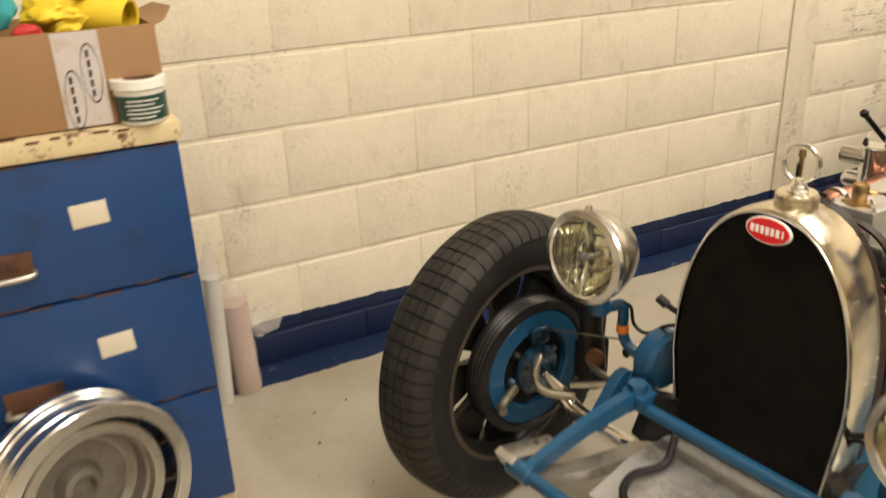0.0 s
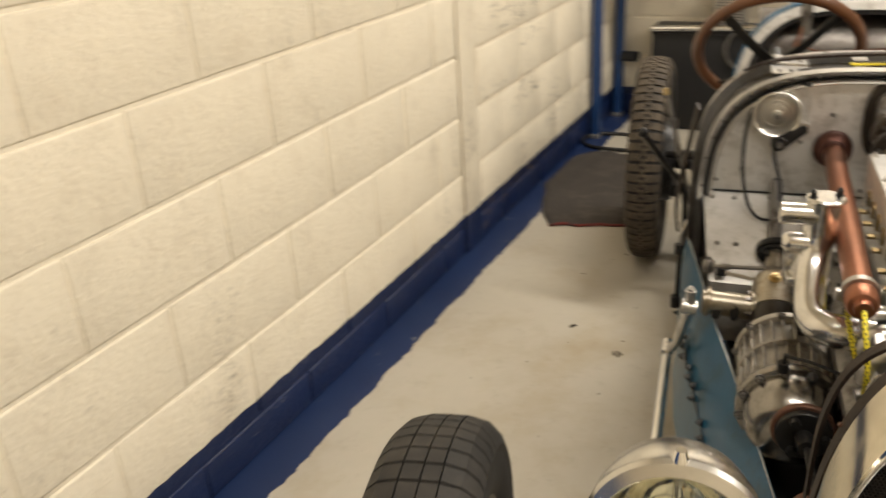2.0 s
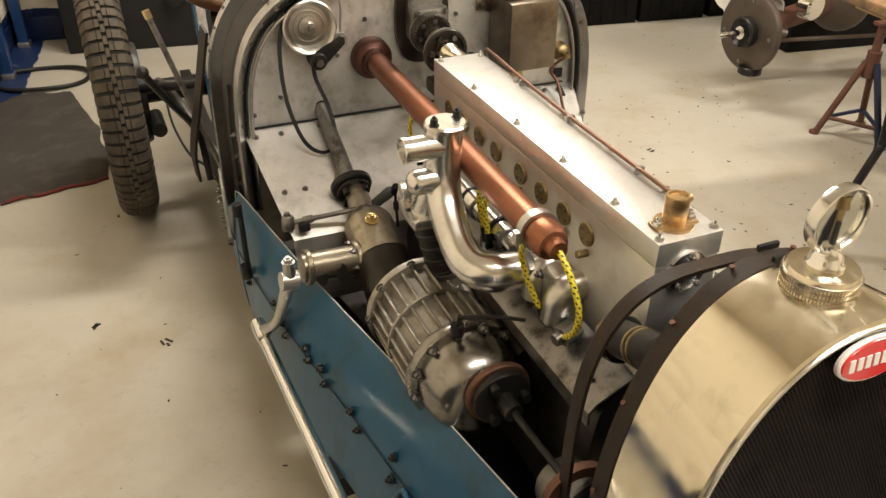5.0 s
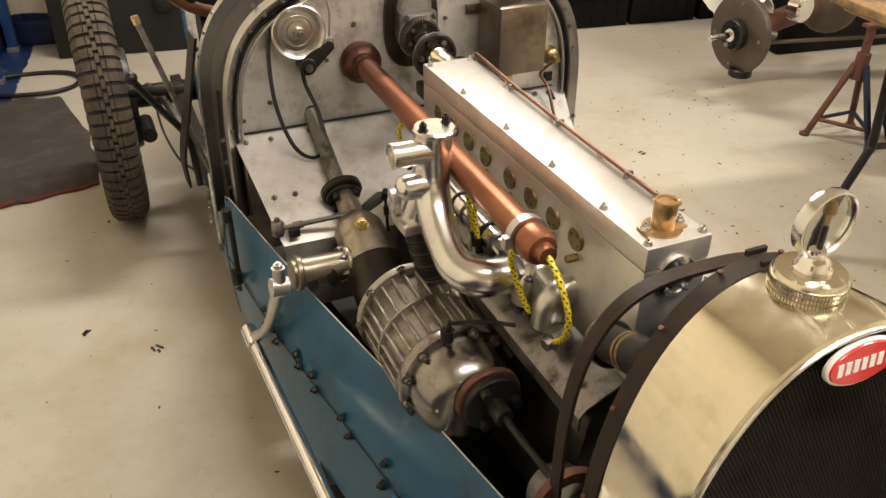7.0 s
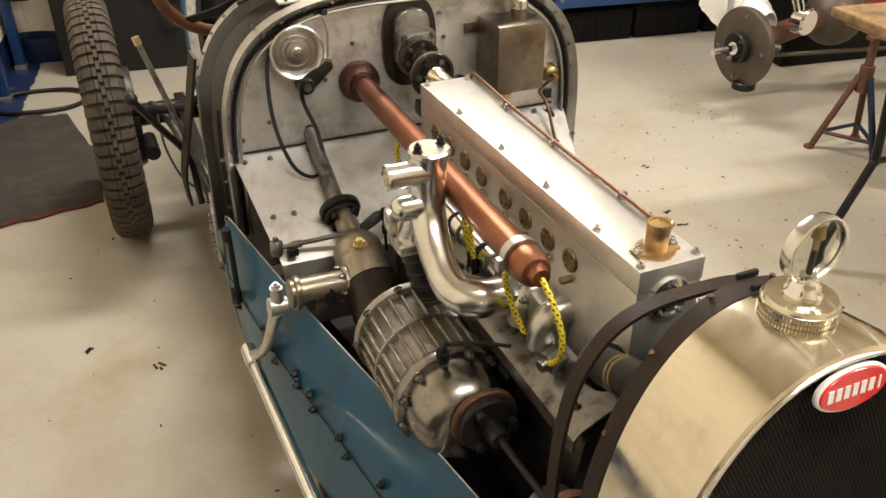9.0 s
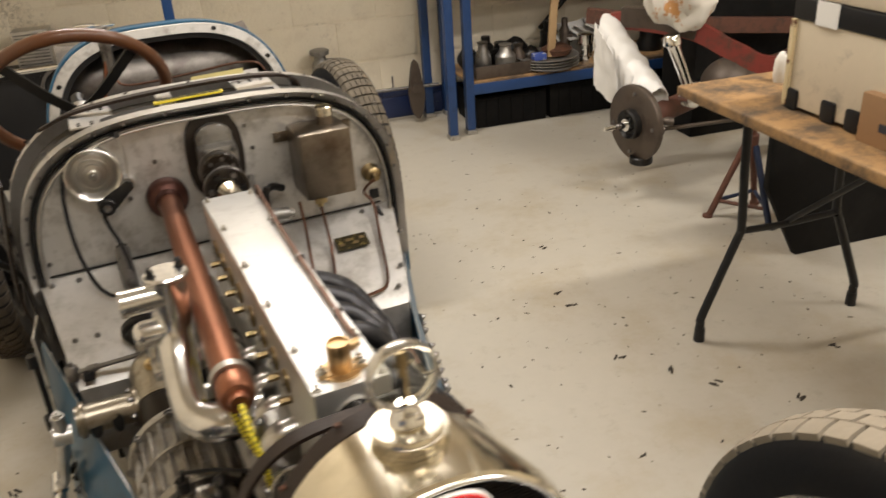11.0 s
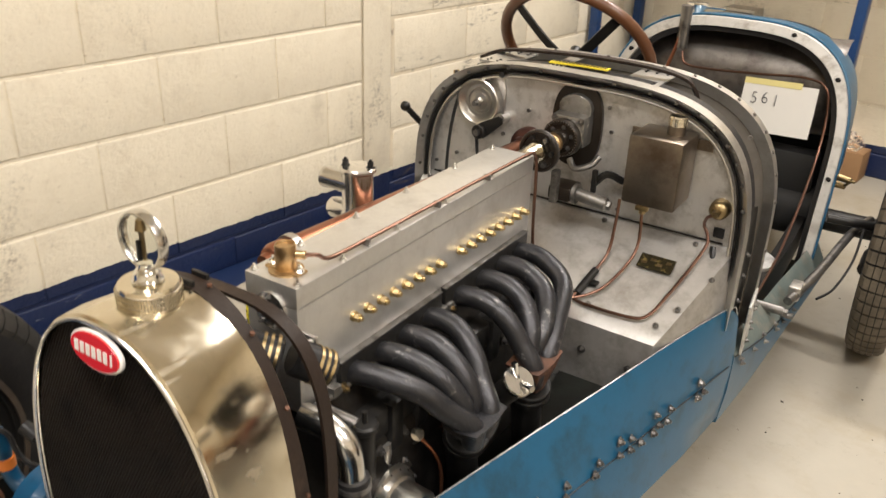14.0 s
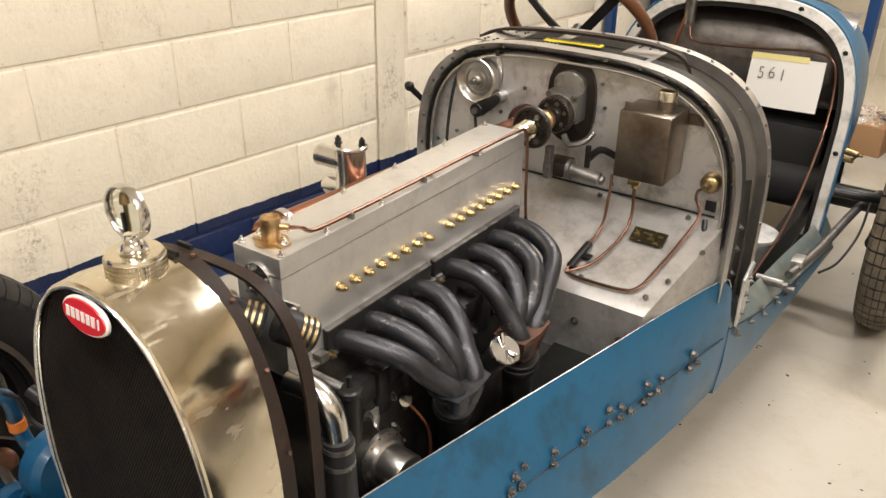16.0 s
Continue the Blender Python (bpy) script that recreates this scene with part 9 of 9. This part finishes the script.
cb2 = empty("cardboard_box", pose(2.73, -0.55, 0.751), "small plain brown cardboard box on the table", "box")
b = BM()
box(b, (0.12, -0.16, 0.055), (0.20, 0.30, 0.11), 0.003)
part("body", b, CARD, cb2)
b = BM()
box(b, (0.0195, -0.12, 0.045), (0.002, 0.10, 0.018))
part("printed_bar", b, INK, cb2)
b = BM()
lathe(b, [(0, 0), (0.016, 0), (0.02, 0.02), (0.018, 0.06), (0.008, 0.08), (0, 0.085)], (2.912, -0.088, 0.751), Z, 20)
tagged(part("white_tube", b, WHITE_PLASTIC), "small white plastic tube beside the case", "tube")

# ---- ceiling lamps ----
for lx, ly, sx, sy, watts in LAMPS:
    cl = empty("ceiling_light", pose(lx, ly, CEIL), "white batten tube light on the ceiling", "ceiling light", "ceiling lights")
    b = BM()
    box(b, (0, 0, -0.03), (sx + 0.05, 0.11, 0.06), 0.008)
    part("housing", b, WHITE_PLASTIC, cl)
    for dy in (-0.035, 0.035):
        b = BM()
        cyl(b, (-sx / 2, dy, -0.085), (sx / 2, dy, -0.085), 0.013, seg=12)
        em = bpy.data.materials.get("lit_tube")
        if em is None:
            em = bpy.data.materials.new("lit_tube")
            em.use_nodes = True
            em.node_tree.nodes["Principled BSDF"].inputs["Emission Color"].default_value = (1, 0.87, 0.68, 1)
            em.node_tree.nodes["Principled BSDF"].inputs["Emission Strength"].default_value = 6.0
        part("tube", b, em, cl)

# ---- floor dirt ----
rng = random.Random(11)
b = BM()
for k in range(420):
    x, y = rng.uniform(0.3, 3.6), rng.uniform(-2.6, 2.0)
    if k < 160:
        x, y = rng.uniform(1.9, 3.3), rng.uniform(-1.2, 1.2)
    r = rng.choice((0.0025, 0.003, 0.004, 0.005)) * rng.uniform(0.6, 1.2)
    a = rng.uniform(0, 3.14)
    n = rng.choice((4, 5, 6))
    st_ = rng.uniform(1.0, 2.6)
    vs = []
    for i in range(n):
        t = 2 * math.pi * i / n
        px, py = r * math.cos(t) * st_ * rng.uniform(0.6, 1.2), r * math.sin(t) * rng.uniform(0.5, 1.2)
        vs.append((x + px * math.cos(a) - py * math.sin(a), y + px * math.sin(a) + py * math.cos(a)))
    lo = [b.verts.new((px, py, 0.0004)) for px, py in vs]
    top = b.verts.new((x, y, 0.0022))
    for i in range(n):
        b.faces.new((lo[i], lo[(i + 1) % n], top))
for x, y, a in ((2.518, -0.26, 1.2), (2.607, -0.363, 2.4), (2.77, -0.499, 0.4), (2.512, 0.621, 0.5), (0.579, 0.002, 0.9), (2.42, 0.194, 0.2), (2.41, 0.284, 0.3), (0.75, -0.12, 2.0), (2.42, -0.14, 0.5), (3.02, -0.33, 2.9)):
    for j in range(3):
        ox, oy = rng.uniform(-0.014, 0.014), rng.uniform(-0.01, 0.01)
        box(b, (x + ox, y + oy, 0.0015), (0.026 * rng.uniform(0.5, 1), 0.006, 0.002), 0, Matrix.Rotation(a + rng.uniform(-0.4, 0.4), 4, "Z"))
tagged(part("floor_dirt", b, DEBRIS, smooth=0), "scattered dirt specks and shavings on the floor", "dirt", kind="stuff")

def joint_mat():
    m = material("cracked_dirty_joint", (0.70, 0.61, 0.46), 0.85, 0, 0.3, 30, (0.20, 0.155, 0.115), 9, 0.56, 0.68, 0.8)
    return m


b = BM()
box(b, (-0.0068, (0.553 + YB) / 2, (0.166 + CEIL) / 2), (0.006, YB - 0.553, CEIL - 0.186))
part("mortar_bed", b, joint_mat(), wall_w, "cracked and dirty mortar of the older blockwork")
# ---- block courses of the two walls ----
rng = random.Random(7)


def block_mesh(w, h, seed):
    """One painted block face with rounded, slightly uneven edges."""
    r = random.Random(seed)
    b = BM()
    e, d = 0.0050, 0.0050
    jit = lambda s: r.uniform(-s, s)
    rows = []
    for inset, depth in ((0.0, -0.004), (0.0, 0.0005), (e * 0.45, 0.0035), (e * 1.4, d)):
        x0, x1, z0, z1 = inset * 0.5 + jit(0.0006), w - inset * 0.5 + jit(0.0006), inset + jit(0.0006), h - inset + jit(0.0006)
        rows.append([(depth, x0, z0), (depth, x1, z0), (depth, x1, z1), (depth, x0, z1)])
    loft(b, rows, closed=True)
    vs = [v for v in b.verts if abs(v.co.x - d) < 1e-6]
    vs.sort(key=lambda v: math.atan2(v.co.z - h / 2, v.co.y - w / 2))
    b.faces.new(vs)
    bmesh.ops.recalc_face_normals(b, faces=b.faces)
    me = bpy.data.meshes.new("block")
    b.to_mesh(me)
    b.free()
    return me


JOINT, PERPEND = 0.010, 0.0055  # bed joints and the tighter upright joints
cache = {}


def lay(parent, place, w, h, mat):
    key = (round(w, 3), round(h, 3), rng.randrange(4), mat.name)
    if key not in cache:
        me = block_mesh(w, h, hash(key[:3]) % 1000)
        me.materials.append(mat)
        me.polygons.foreach_set("use_smooth", [True] * len(me.polygons))
        me.set_sharp_from_angle(angle=radians(50))
        cache[key] = me
    ob = new("block", cache[key])
    ob.parent = parent
    ob.matrix_basis = place


def courses(parent, along, y_from, y_to, y_ref, mat, z_top=CEIL - 0.02):
    for row in range(-1, 13):
        z0 = 0.111 + 0.225 * row + JOINT / 2
        z1 = z0 + 0.225 - JOINT
        z0, z1 = max(z0, 0.002), min(z1, z_top)
        if z1 - z0 < 0.03:
            continue
        shift = 0.225 if row % 2 else 0.0
        n0 = math.floor((y_from - y_ref - shift) / 0.45) - 1
        for n in range(n0, n0 + 40):
            a0 = y_ref + shift + 0.45 * n + PERPEND / 2
            a1 = a0 + 0.45 - PERPEND
            a0, a1 = max(a0, y_from), min(a1, y_to)
            if a1 - a0 < 0.03:
                continue
            lay(parent, along(a0, z0), a1 - a0, z1 - z0, mat)


west = lambda a, z: Matrix.Translation((-0.006, a, z))
courses(wall_w, west, -3.4, 0.393, -0.011, WALL)
courses(wall_w, west, 0.553, YB, 0.12, OLD_WALL)
b = BM()
box(b, (0.0015, 0.473, CEIL / 2), (0.005, 0.146, CEIL), 0.0015)
part("pilaster_strip", b, WALL, wall_w, "smooth cream strip between two stretches of blockwork")
for row in range(-1, 10):
    z0 = max(0.122 + 0.225 * row + JOINT / 2, 0.002)
    z1 = 0.122 + 0.225 * (row + 1) - JOINT / 2
    shift = 0.225 if row % 2 else 0.0
    for n in range(-1, 11):
        a0 = max(0.10 + shift + 0.45 * n + PERPEND / 2, 0.0)
        a1 = min(0.10 + shift + 0.45 * (n + 1) - PERPEND / 2, 4.6)
        if a1 - a0 > 0.03:
            w = a1 - a0
            lay(wall_n, Matrix.Translation((a0, YB + 0.006, z0)) @ Matrix.Rotation(radians(-90), 4, "Z"), w, z1 - z0, WALL)
